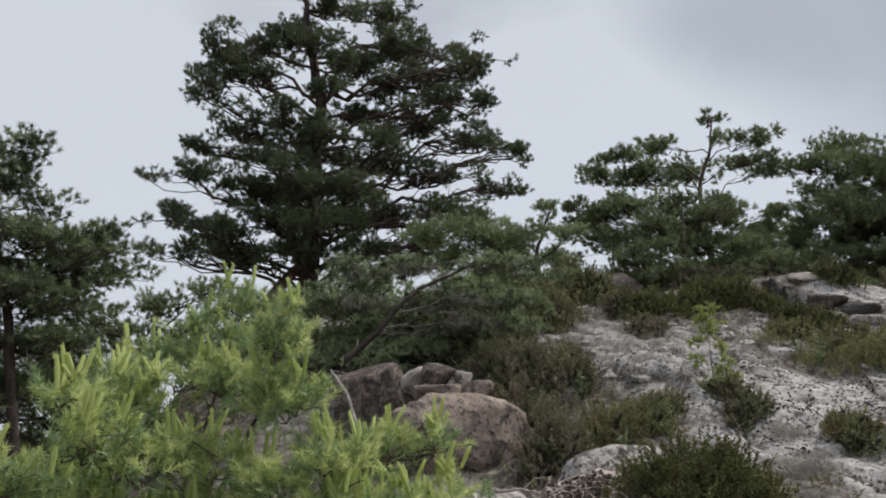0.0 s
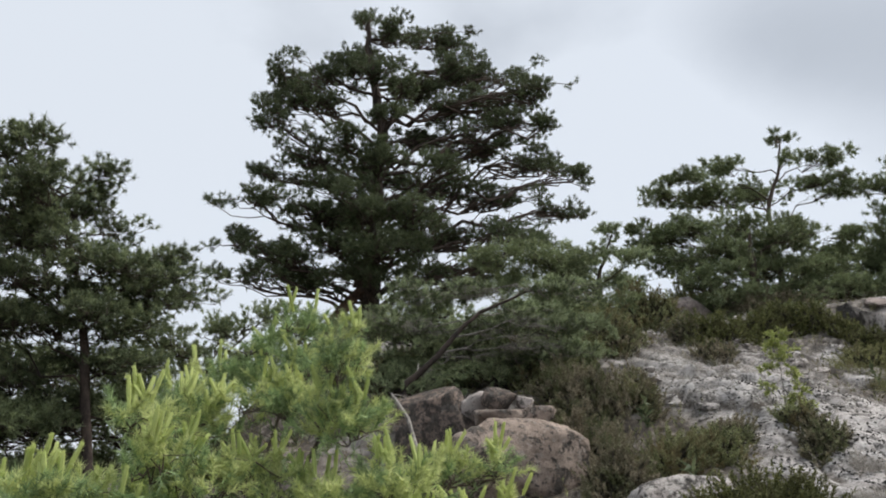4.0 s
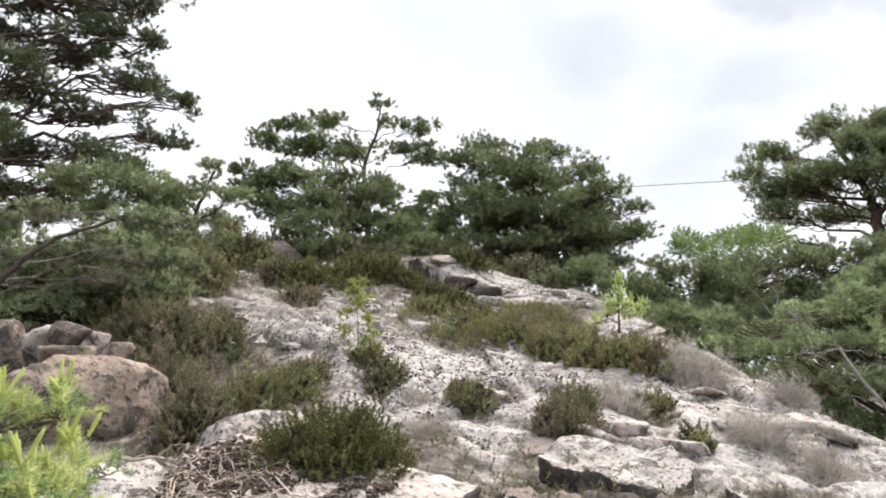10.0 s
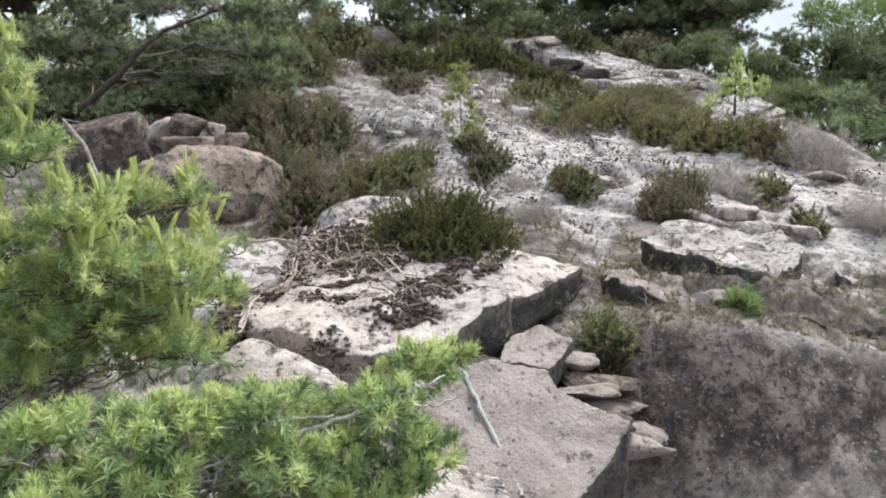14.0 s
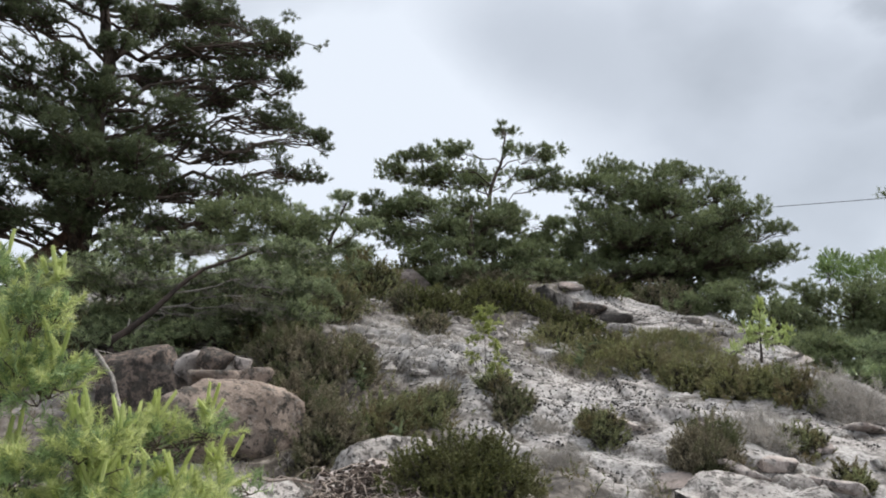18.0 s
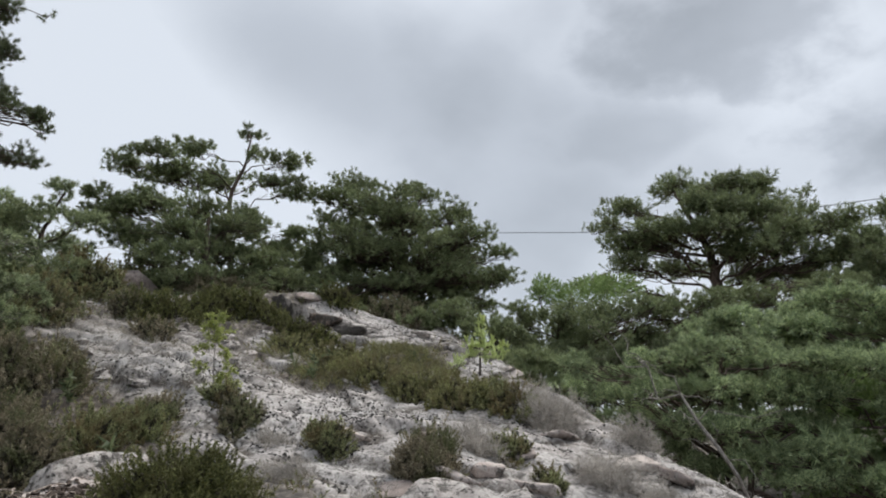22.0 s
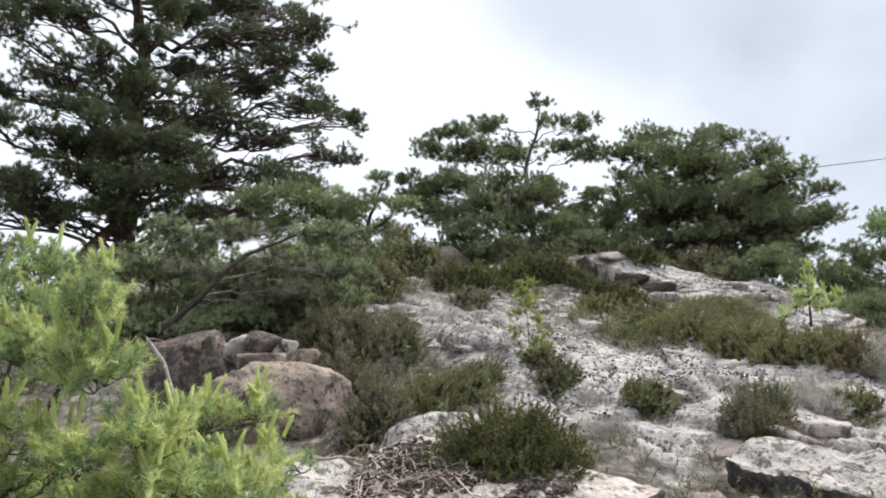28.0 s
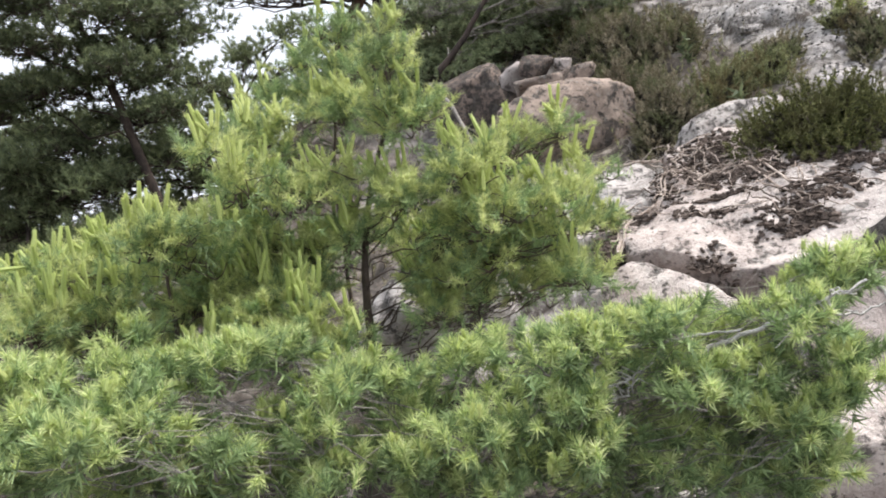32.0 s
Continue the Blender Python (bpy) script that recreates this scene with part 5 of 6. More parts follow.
HEDGE_PINE_ALL = [
    (-0.28, -1.12, 4.94, 0.65, 0.36), (0.74, -1.36, 4.95, 0.94, 0.43), (2.48, -1.42, 5.18, 1.15, 0.46),
    (1.75, -3.44, 5.01, 1.04, 0.44), (2.80, -3.94, 5.19, 0.94, 0.40), (0.12, -1.06, 4.33, 0.66, 0.40),
    (1.26, -1.59, 4.30, 1.08, 0.49), (1.86, -2.83, 4.43, 1.19, 0.48), (3.68, -2.95, 4.70, 1.14, 0.51),
    (4.23, -4.27, 5.44, 0.99, 0.42), (4.50, -5.62, 5.56, 0.97, 0.36), (0.51, 0.42, 4.21, 0.57, 0.28),
    (0.21, -0.14, 4.69, 0.55, 0.35), (0.76, -0.75, 4.00, 0.82, 0.34), (1.68, -1.73, 3.85, 0.95, 0.34),
    (1.18, -1.11, 4.68, 0.83, 0.41)]
CREST_BUSH_BASE = (8.60, 11.60, 3.04)
CREST_BUSH_TRUNK = [(0.19, -0.07, -0.06), (0.14, -0.03, 0.38), (0.13, -0.03, 0.71)]
CREST_BUSH_ALL = [
    (-0.08, -0.40, 0.54, 0.59, 0.28), (0.67, -0.58, 0.37, 0.60, 0.33), (0.34, 0.42, 0.27, 0.45, 0.25),
    (-0.67, 0.24, 0.55, 0.65, 0.24), (-0.98, 1.17, 0.68, 0.68, 0.20), (0.60, -0.07, 0.08, 0.50, 0.25),
    (0.75, -0.74, -0.02, 0.43, 0.22), (-1.98, 0.93, 0.71, 0.54, 0.19), (-0.32, -0.18, 0.81, 0.54, 0.21)]
BACK_PINE_BASE = (0.70, 12.40, 3.37)
BACK_PINE_TRUNK = [(0.00, 0.00, 0.00), (0.08, 0.08, 0.20), (0.14, 0.07, 0.87), (0.20, 0.07, 1.45)]
BACK_PINE_ALL = [
    (-0.83, 0.18, 0.96, 0.77, 0.33), (0.03, -0.03, 1.17, 0.72, 0.33),
    (0.20, 0.40, 1.30, 0.40, 0.22), (-0.05, -0.30, 0.54, 0.74, 0.26),
    (-1.11, -0.12, 1.33, 0.57, 0.25), (-0.44, -0.54, 1.33, 0.51, 0.24), (0.69, -0.03, 0.50, 0.57, 0.25)]
RIDGE_BUSH_BASE = (6.60, 14.30, 4.00)
RIDGE_BUSH_TRUNK = [(0.00, 0.00, 0.00), (0.02, 0.03, 0.30), (0.03, 0.02, 0.65)]
RIDGE_BUSH_ALL = [
    (-1.41, -0.40, 0.53, 0.60, 0.22), (-0.42, -0.10, 0.65, 0.60, 0.22), (0.50, -0.10, 0.72, 0.65, 0.22), (1.22, -0.30, 0.75, 0.60, 0.20), (2.09, -0.50, 0.75, 0.65, 0.22), (2.99, -0.70, 0.80, 0.65, 0.22), (3.60, -1.10, 0.89, 0.60, 0.22), (4.22, -1.30, 1.11, 0.50, 0.22), (1.23, 0.50, 1.20, 0.60, 0.25), (3.15, 0.20, 1.28, 0.60, 0.25)]
HOLLOW_BUSH_BASE = (10.60, 8.20, -0.91)
HOLLOW_BUSH_TRUNK = [(0.00, 0.00, 0.00), (-0.48, 0.27, 2.62), (-0.46, 0.25, 3.19), (-0.42, 0.21, 3.57)]
HOLLOW_BUSH_ALL = [
    (-1.24, 1.84, 3.33, 0.52, 0.29), (-1.16, 0.93, 3.10, 0.49, 0.34), (-1.04, 0.12, 3.58, 0.57, 0.32),
    (-0.23, 0.07, 3.28, 0.60, 0.36), (0.49, -0.38, 3.58, 0.72, 0.37), (0.58, -1.24, 3.62, 0.60, 0.36),
    (-0.12, -0.37, 3.88, 0.59, 0.28), (-0.69, 1.23, 3.67, 0.52, 0.27), (-1.34, 1.43, 3.70, 0.40, 0.22)]
SLOPE_PINE_BASE = (-0.90, 8.90, 2.23)
SLOPE_PINE_TRUNK = [(-0.16, 0.04, 0.08), (-0.04, 0.05, 0.51), (0.08, 0.06, 0.82)]
SLOPE_PINE_SKIRT = [
    (-0.20, -0.40, 0.20, 0.42, 0.17), (0.20, -0.50, 0.16, 0.42, 0.16), (0.66, -0.40, 0.22, 0.44, 0.17), (1.08, -0.30, 0.34, 0.42, 0.17), (1.40, 0.10, 0.56, 0.40, 0.17), (0.46, -0.20, 0.46, 0.42, 0.18), (-0.50, -0.60, 0.10, 0.38, 0.16), (-0.05, -0.80, 0.02, 0.34, 0.14)]
SLOPE_PINE_ALL = [
    (-0.55, -0.41, 0.64, 0.52, 0.24), (-0.11, -0.29, 0.40, 0.52, 0.24), (0.43, -0.27, 0.60, 0.52, 0.24),
    (0.88, 0.48, 0.42, 0.57, 0.23), (-0.58, -0.34, 0.26, 0.46, 0.21), (1.29, -0.26, 0.72, 0.46, 0.21),
    (1.63, 0.28, 0.49, 0.42, 0.20), (0.42, -0.24, 0.22, 0.52, 0.13), (1.01, -0.09, 0.97, 0.40, 0.19),
    (-0.14, -0.01, 0.91, 0.55, 0.25), (1.85, 0.50, 0.87, 0.32, 0.19), (-1.02, -0.32, 0.41, 0.47, 0.27),
    (-0.91, 0.33, 0.14, 0.43, 0.18)]
FAR_THICKET_BASE = (17.50, 10.50, -0.01)
FAR_THICKET_TRUNK = [(0.00, 0.00, 0.00), (0.06, 1.02, 0.36), (0.13, 0.91, 2.37), (0.17, 0.84, 3.57)]
FAR_THICKET_ALL = [
    (-2.53, 3.35, 2.85, 1.23, 0.61), (-1.04, 2.63, 2.71, 1.43, 0.71), (-0.82, 0.95, 2.64, 1.37, 0.69),
    (0.53, 0.11, 2.65, 1.42, 0.71), (-1.34, 3.55, 3.68, 1.29, 0.65), (-0.61, 1.94, 3.60, 1.27, 0.63),
    (0.85, 0.91, 3.62, 1.30, 0.65), (0.87, -0.89, 3.19, 1.41, 0.70), (1.75, -1.94, 2.73, 1.43, 0.79),
    (2.66, -2.97, 2.57, 1.46, 0.81), (-1.26, 2.50, 1.66, 1.41, 0.78), (0.55, 1.25, 1.50, 1.46, 0.81)]
LEFT_LOW_PINE_BASE = (-5.60, 7.40, -0.75)
LEFT_LOW_PINE_TRUNK = [(0.00, 0.00, 0.00), (-0.38, -0.14, 1.01), (-0.27, -0.06, 1.98), (-0.14, 0.04, 2.71)]
LEFT_LOW_PINE_ALL = [
    (-0.37, -0.17, 2.82, 0.56, 0.28), (-0.61, 0.07, 2.26, 0.58, 0.33), (-0.11, 0.31, 2.43, 0.54, 0.29),
    (-0.19, -0.38, 1.78, 0.55, 0.31), (0.63, 0.02, 2.59, 0.47, 0.24), (0.37, -0.17, 1.97, 0.50, 0.27),
    (-0.80, -0.30, 2.58, 0.50, 0.36), (0.48, 0.52, 2.05, 0.43, 0.28)]
GAP_BUSH_BASE = (8.70, 9.60, 1.13)
GAP_BUSH_TRUNK = [(0.00, 0.00, 0.00), (0.01, 0.05, 0.48), (0.03, 0.04, 0.94), (0.07, -0.01, 1.30)]
GAP_BUSH_ALL = [
    (-0.16, 0.59, 1.72, 0.45, 0.28), (-0.29, -0.09, 1.29, 0.43, 0.27), (-0.07, -0.38, 0.92, 0.43, 0.27),
    (0.89, -0.19, 0.71, 0.50, 0.26), (-0.28, 0.34, 1.22, 0.39, 0.24), (0.43, -1.07, 0.48, 0.47, 0.23),
    (0.00, -0.05, 1.67, 0.54, 0.31), (0.29, -0.47, 1.19, 0.53, 0.31)]
HOLLOW_SHRUB_BASE = (13.05, 4.47, -0.59)
HOLLOW_SHRUB_ALL = [
    (-0.80, 1.87, 2.84, 0.47, 0.42), (-0.80, 1.31, 2.45, 0.46, 0.51), (-0.01, 1.35, 1.89, 0.48, 0.54),
    (-0.55, 2.08, 1.99, 0.42, 0.42), (0.42, 0.14, 2.52, 0.39, 0.43), (-0.45, 0.02, 1.82, 0.40, 0.50),
    (0.11, 1.07, 1.44, 0.43, 0.39), (0.33, -0.26, 2.77, 0.42, 0.42), (-1.08, 1.87, 1.37, 0.51, 0.37)]
LEAFY_SHRUB_BASE = (14.33, 15.35, -0.43)
LEAFY_SHRUB_ALL = [
    (0.12, -0.11, 5.91, 0.64, 0.26), (0.84, -0.52, 5.78, 0.97, 0.32), (0.13, 0.14, 6.20, 0.32, 0.23),
    (0.96, -1.50, 5.90, 0.95, 0.35)]
RIGHT_EDGE_SHRUB_BASE = (9.09, 2.77, -1.11)
RIGHT_EDGE_SHRUB_ALL = [
    (0.11, -0.20, 4.03, 0.20, 0.12), (-0.18, -0.29, 3.65, 0.18, 0.14), (0.37, 0.05, 3.83, 0.15, 0.07),
    (-0.26, -0.22, 3.12, 0.21, 0.14), (0.17, 0.09, 3.31, 0.18, 0.07), (0.06, 0.02, 2.20, 0.29, 0.17),
    (-0.57, 0.26, 2.12, 0.20, 0.11), (0.39, 0.36, 2.67, 0.21, 0.09), (-0.17, -0.06, 2.61, 0.24, 0.13),
    (0.18, -0.39, 3.37, 0.43, 0.43), (-0.14, -0.42, 2.61, 0.42, 0.42)]

big_pine = pine("big_pine", "tall spreading dark green pine with a forked red trunk", BIG_PINE_BASE, BIG_PINE_TRUNK, BIG_PINE_UPPER + BIG_PINE_FILL + BIG_PINE_MIDDLE + BIG_PINE_LOWER + BIG_PINE_FRONT, 1, (None, BARK_DARK, BARK), girth=0.20, shoots=138, fill=1.05)
# paler upper needles: the light on the left pine's tops is in their colour
pine("left_pine", "dark green pine below the flank of the rock", LEFT_PINE_BASE, LEFT_PINE_TRUNK, LEFT_PINE_UPPER + LEFT_PINE_MIDDLE + LEFT_PINE_LOWER + LEFT_PINE_FRONT, 2, (PINE_MID, BARK_DARK), girth=0.065, shoots=180, needle=(34, 0.066, 0.0082, 0.06), clump=0.2, fill=2.0, dark_tone=PINE, dark_share=0.5)
pine("left_back_pine", "shaded pine behind the young pines", LEFT_BACK_PINE_BASE, LEFT_BACK_PINE_TRUNK, LEFT_BACK_PINE_UPPER + LEFT_BACK_PINE_LOWER, 3, (PINE_MID, BARK_DARK), girth=0.08, shoots=145, needle=(34, 0.066, 0.0082, 0.06), fill=2.0)
pine("leaning_pine", "sparse pine with a crooked leaning stem", LEANING_PINE_BASE, LEANING_PINE_TRUNK, LEANING_PINE_UPPER + LEANING_PINE_LOWER, 4, (PINE_GREY, BARK_DARK, TWIG), girth=0.042, shoots=170, lift=0.06, fill=1.0, dark_tone=PINE, dark_share=0.4, needle=(40, 0.066, 0.0066, 0.05), clump=0.13, bare=16)
pine("ridge_small_pine", "small pine on the ridge", RIDGE_SMALL_PINE_BASE, RIDGE_SMALL_PINE_TRUNK, RIDGE_SMALL_PINE_ALL, 5, (PINE_GREY, None), girth=0.08, fill=0.75)
pine("ridge_pine", "wind-bent pine on the ridge", RIDGE_PINE_BASE, RIDGE_PINE_TRUNK, RIDGE_PINE_UPPER + RIDGE_PINE_LOWER, 6, (PINE_MID, None), girth=0.085, needle=(34, 0.092, 0.0112, 0.08), fill=1.35)
pine("ridge_front_pine", "bushy mid-green pine on the slope", RIDGE_FRONT_PINE_BASE, RIDGE_FRONT_PINE_TRUNK, RIDGE_FRONT_PINE_ALL, 7, (PINE_MID, None), girth=0.12, needle=(34, 0.092, 0.0112, 0.08), fill=1.5, inner=0.25)
pine("round_pine", "dense rounded pine on the ridge", ROUND_PINE_BASE, ROUND_PINE_TRUNK, ROUND_PINE_UPPER + ROUND_PINE_LOWER + ROUND_PINE_FRONT, 8, (PINE_MID, None), girth=0.13, shoots=108, needle=(34, 0.092, 0.0112, 0.08), fill=1.5, inner=0.2)
pine("tall_pine", "tall flat-topped pine beyond the slope", TALL_PINE_BASE, TALL_PINE_TRUNK, TALL_PINE_UPPER + TALL_PINE_LOWER, 9, (PINE_MID, None), girth=0.25, shoots=42, needle=(26, 0.16, 0.018, 0.2), clump=0.42, fill=1.6)
pine("far_right_pine", "distant pine in the row beyond the slope", FAR_RIGHT_PINE_BASE, FAR_RIGHT_PINE_TRUNK, FAR_RIGHT_PINE_ALL, 10, (PINE_MID, None), girth=0.2, shoots=54, needle=(26, 0.16, 0.018, 0.2), clump=0.42, fill=1.6)
pine("right_layer_pine", "pine with layered light green branches", RIGHT_LAYER_PINE_BASE, RIGHT_LAYER_PINE_TRUNK, RIGHT_LAYER_PINE_UPPER + RIGHT_LAYER_PINE_LOWER + RIGHT_LAYER_PINE_FRONT, 11, (PINE_LIT, None), girth=0.13, needle=(34, 0.092, 0.0112, 0.08), shoots=190, flat_pads=0.62, clump=0.28, fill=1.1)
pine("right_low_pine", "low bushy pine beside the rock slope", RIGHT_LOW_PINE_BASE, RIGHT_LOW_PINE_TRUNK, RIGHT_LOW_PINE_UPPER + RIGHT_LOW_PINE_LOWER, 12, (PINE_LIT, None), girth=0.1, shoots=190, flat_pads=0.62, fill=1.1)
pine("right_back_pine", "shaded pine in the hollow", RIGHT_BACK_PINE_BASE, RIGHT_BACK_PINE_TRUNK, RIGHT_BACK_PINE_ALL, 13, (PINE_LIT, None), girth=0.12, needle=(34, 0.092, 0.0112, 0.08), shoots=92, clump=0.3, fill=1.4)
pine("hedge_pine", "dark thicket of young pines in the hollow", HEDGE_PINE_BASE, HEDGE_PINE_TRUNK, HEDGE_PINE_ALL, 14, (PINE_MID, None), girth=0.12, shoots=100, needle=(34, 0.092, 0.0112, 0.08), clump=0.3, fill=1.6)
pine("slope_pine", "grey-green spreading pine on the slope behind the boulders", SLOPE_PINE_BASE, SLOPE_PINE_TRUNK, SLOPE_PINE_ALL + SLOPE_PINE_SKIRT, 15, (PINE_GREY, BARK_DARK), lift=0.1, girth=0.04, shoots=190, needle=(38, 0.056, 0.0075, 0.05), clump=0.13, fill=1.5)
piece("fork_stem", tubes("fork_stem", [([(0.02, -0.05, 1.15), (-0.12, -0.12, 0.95), (-0.42, -0.25, 0.55), (-0.75, -0.35, 0.05), (-0.85, -0.38, -0.25)], [0.07, 0.09, 0.11, 0.12, 0.12])], BARK_RED, 10), big_pine, "reddish leaning second stem")
pine("crest_bush", "low dark pine bushes on the crest of the slope", CREST_BUSH_BASE, CREST_BUSH_TRUNK, CREST_BUSH_ALL, 16, (PINE_MID, None), girth=0.06, needle=(34, 0.092, 0.0112, 0.08), fill=2.0)
pine("ridge_bush", "low dark pine scrub along the foot of the ridge pines", RIDGE_BUSH_BASE, RIDGE_BUSH_TRUNK, RIDGE_BUSH_ALL, 26, (PINE_MID, None), girth=0.06, needle=(34, 0.092, 0.0112, 0.08), fill=2.0)
pine("back_pine", "dark low pine behind the leaning one", BACK_PINE_BASE, BACK_PINE_TRUNK, BACK_PINE_ALL, 17, (PINE_MID, BARK_DARK), girth=0.07, needle=(24, 0.09, 0.010, 0.12), fill=1.0)
pine("hollow_bush", "dark pine bushes in the hollow beside the rock", HOLLOW_BUSH_BASE, HOLLOW_BUSH_TRUNK, HOLLOW_BUSH_ALL, 18, girth=0.06, needle=(34, 0.092, 0.0112, 0.08), fill=2.0)
pine("far_thicket", "shaded pine thicket deep in the hollow", FAR_THICKET_BASE, FAR_THICKET_TRUNK, FAR_THICKET_ALL, 19, (PINE_MID, None), girth=0.1, shoots=40, needle=(20, 0.16, 0.03, 0.26), clump=0.45, fill=2.0)
pine("left_low_pine", "dark pine filling the gap below the flank", LEFT_LOW_PINE_BASE, LEFT_LOW_PINE_TRUNK, LEFT_LOW_PINE_ALL, 20, (PINE_MID, BARK_DARK), girth=0.06, shoots=150, needle=(24, 0.08, 0.010, 0.12), fill=2.4)
pine("gap_bush", "green pine bushes below the edge of the slope", GAP_BUSH_BASE, GAP_BUSH_TRUNK, GAP_BUSH_ALL, 21, (PINE_MID, None), girth=0.05, needle=(24, 0.10, 0.012, 0.12), fill=2.0)


def shrub(name, label, base, pads, seed, mat):
    rng = np.random.default_rng(seed)
    root = thing(name, base, label, "shrub")
    for x, y, z, reach, half in pads:
        end = np.array((x, y, z))
        path = bend(rng, (x * 0.2, y * 0.2, 0.0), end, 0.1, 8, 0.03)
        n = int(420 * reach * (half * 2 + 0.3)) + 40
        d = unit(rng.normal(size=(n, 3)))
        at = end + d * rng.random((n, 1)) ** 0.4 * np.array((reach, reach, half * 1.1))
        sticks = [(path, np.linspace(0.03, 0.01, 8))]
        for j in rng.integers(0, n, 10):
            sticks.append((bend(rng, path[6], at[j], 0.0, 5, 0.06), np.linspace(0.008, 0.003, 5)))
        limb = piece("stem", tubes("stem", sticks, BARK, 5), root)
        piece("leaves", needle_mesh("leaves", rng, at, unit(d + np.array((0, 0, 0.6))), 0.14, 16, 0.060, 0.022, 0.9, mat), limb)
    return root


shrub("leafy_shrub", "bright green leafy shrubs in the gap below the ridge", LEAFY_SHRUB_BASE, LEAFY_SHRUB_ALL, 61, LEAF)
shrub("edge_shrub", "bright green leafy branches at the edge of the hollow", RIGHT_EDGE_SHRUB_BASE, RIGHT_EDGE_SHRUB_ALL, 62, LEAF)
shrub("hollow_shrub", "green leafy bushes deep in the hollow", HOLLOW_SHRUB_BASE, HOLLOW_SHRUB_ALL, 63, LEAF)

dead_rng = np.random.default_rng(47)
dead = thing("dead_branch", (7.28, 5.76, 2.17), "bleached dead pine branch with bare grey twigs in the hollow", "branch")
bough = bend(dead_rng, (0.5, -0.9, -1.4), (-0.15, 0.25, 0.3), 0.1, 9, 0.04)
piece("stem", tubes("stem", [(bough, np.linspace(0.03, 0.008, 9))], TWIG, 6), dead)
for k in range(16):
    a = bough[3 + k % 6]
    piece("twig", tubes("twig", [(bend(dead_rng, a, a + dead_rng.normal(size=3) * (0.30, 0.30, 0.22), 0.03, 6, 0.09), np.linspace(0.008, 0.003, 6))], TWIG, 5), dead)

# ---- young pines ----
YOUNG_PINE_BASE = (-0.80, 2.47, 0.58)
YOUNG_PINE_TRUNK = [(0.00, 0.00, 0.00), (-0.02, -0.00, 0.38), (0.00, 0.00, 0.60), (0.05, 0.02, 0.82), (0.14, 0.05, 1.04), (0.21, 0.06, 1.31)]
YOUNG_PINE_UPPER = [
    (0.22, -0.03, 1.25, 0.080, 0.115), (0.20, -0.00, 1.07, 0.143, 0.086), (-0.05, 0.21, 1.15, 0.137, 0.095),
    (-0.29, 0.10, 1.06, 0.147, 0.075), (-0.33, -0.28, 1.07, 0.083, 0.052), (0.38, -0.07, 0.90, 0.138, 0.066),
    (0.54, 0.25, 0.91, 0.123, 0.066), (0.71, 0.32, 0.93, 0.067, 0.067)]
YOUNG_PINE_LOWER = [
    (-0.10, -0.03, 0.89, 0.156, 0.078), (0.19, 0.02, 0.82, 0.135, 0.087), (0.45, -0.03, 0.75, 0.168, 0.075),
    (0.65, 0.02, 0.74, 0.132, 0.072), (0.80, 0.27, 0.75, 0.083, 0.058), (0.70, -0.02, 0.62, 0.093, 0.052),
    (-0.19, -0.22, 0.89, 0.111, 0.074), (-0.00, -0.06, 0.71, 0.116, 0.069), (0.29, 0.18, 0.60, 0.164, 0.062),
    (-0.24, -0.29, 0.95, 0.109, 0.054)]
YOUNG_PINE_WINGS = [
    (0.50, 0.11, 0.57, 0.158, 0.067), (0.21, 0.05, 0.50, 0.139, 0.060), (-0.19, 0.11, 0.64, 0.147, 0.075),
    (-0.30, -0.02, 0.72, 0.122, 0.073), (0.63, 0.33, 0.49, 0.129, 0.064), (0.82, 0.32, 0.59, 0.085, 0.064),
    (0.40, 0.09, 0.45, 0.120, 0.052), (-0.42, 0.00, 0.81, 0.104, 0.075), (0.36, -0.08, 0.55, 0.149, 0.063),
    (0.50, 0.26, 0.40, 0.169, 0.072), (0.25, -0.15, 0.45, 0.111, 0.052), (0.68, -0.06, 0.49, 0.111, 0.056),
    (0.46, -0.08, 0.70, 0.128, 0.066), (0.11, 0.26, 0.66, 0.107, 0.064)]
YOUNG_PINE_BEHIND_BASE = (-1.05, 2.95, 0.55)
YOUNG_PINE_BEHIND_TRUNK = [(0.00, 0.00, 0.00), (0.07, -0.01, 0.96), (0.14, 0.01, 1.30), (0.20, 0.03, 1.60)]
YOUNG_PINE_BEHIND_ALL = [
    (0.22, -0.09, 1.46, 0.082, 0.085), (0.06, 0.05, 1.40, 0.100, 0.085), (0.25, -0.11, 1.33, 0.100, 0.080),
    (-0.10, 0.08, 1.30, 0.134, 0.088), (0.10, -0.04, 1.22, 0.161, 0.092), (-0.17, -0.20, 1.17, 0.113, 0.090)]
YOUNG_PINE_LOW_BASE = (-1.50, 1.95, 0.50)
YOUNG_PINE_LOW_TRUNK = [(0.00, 0.00, 0.00), (0.17, 0.17, 0.61), (0.18, 0.17, 0.78), (0.19, 0.18, 0.96)]
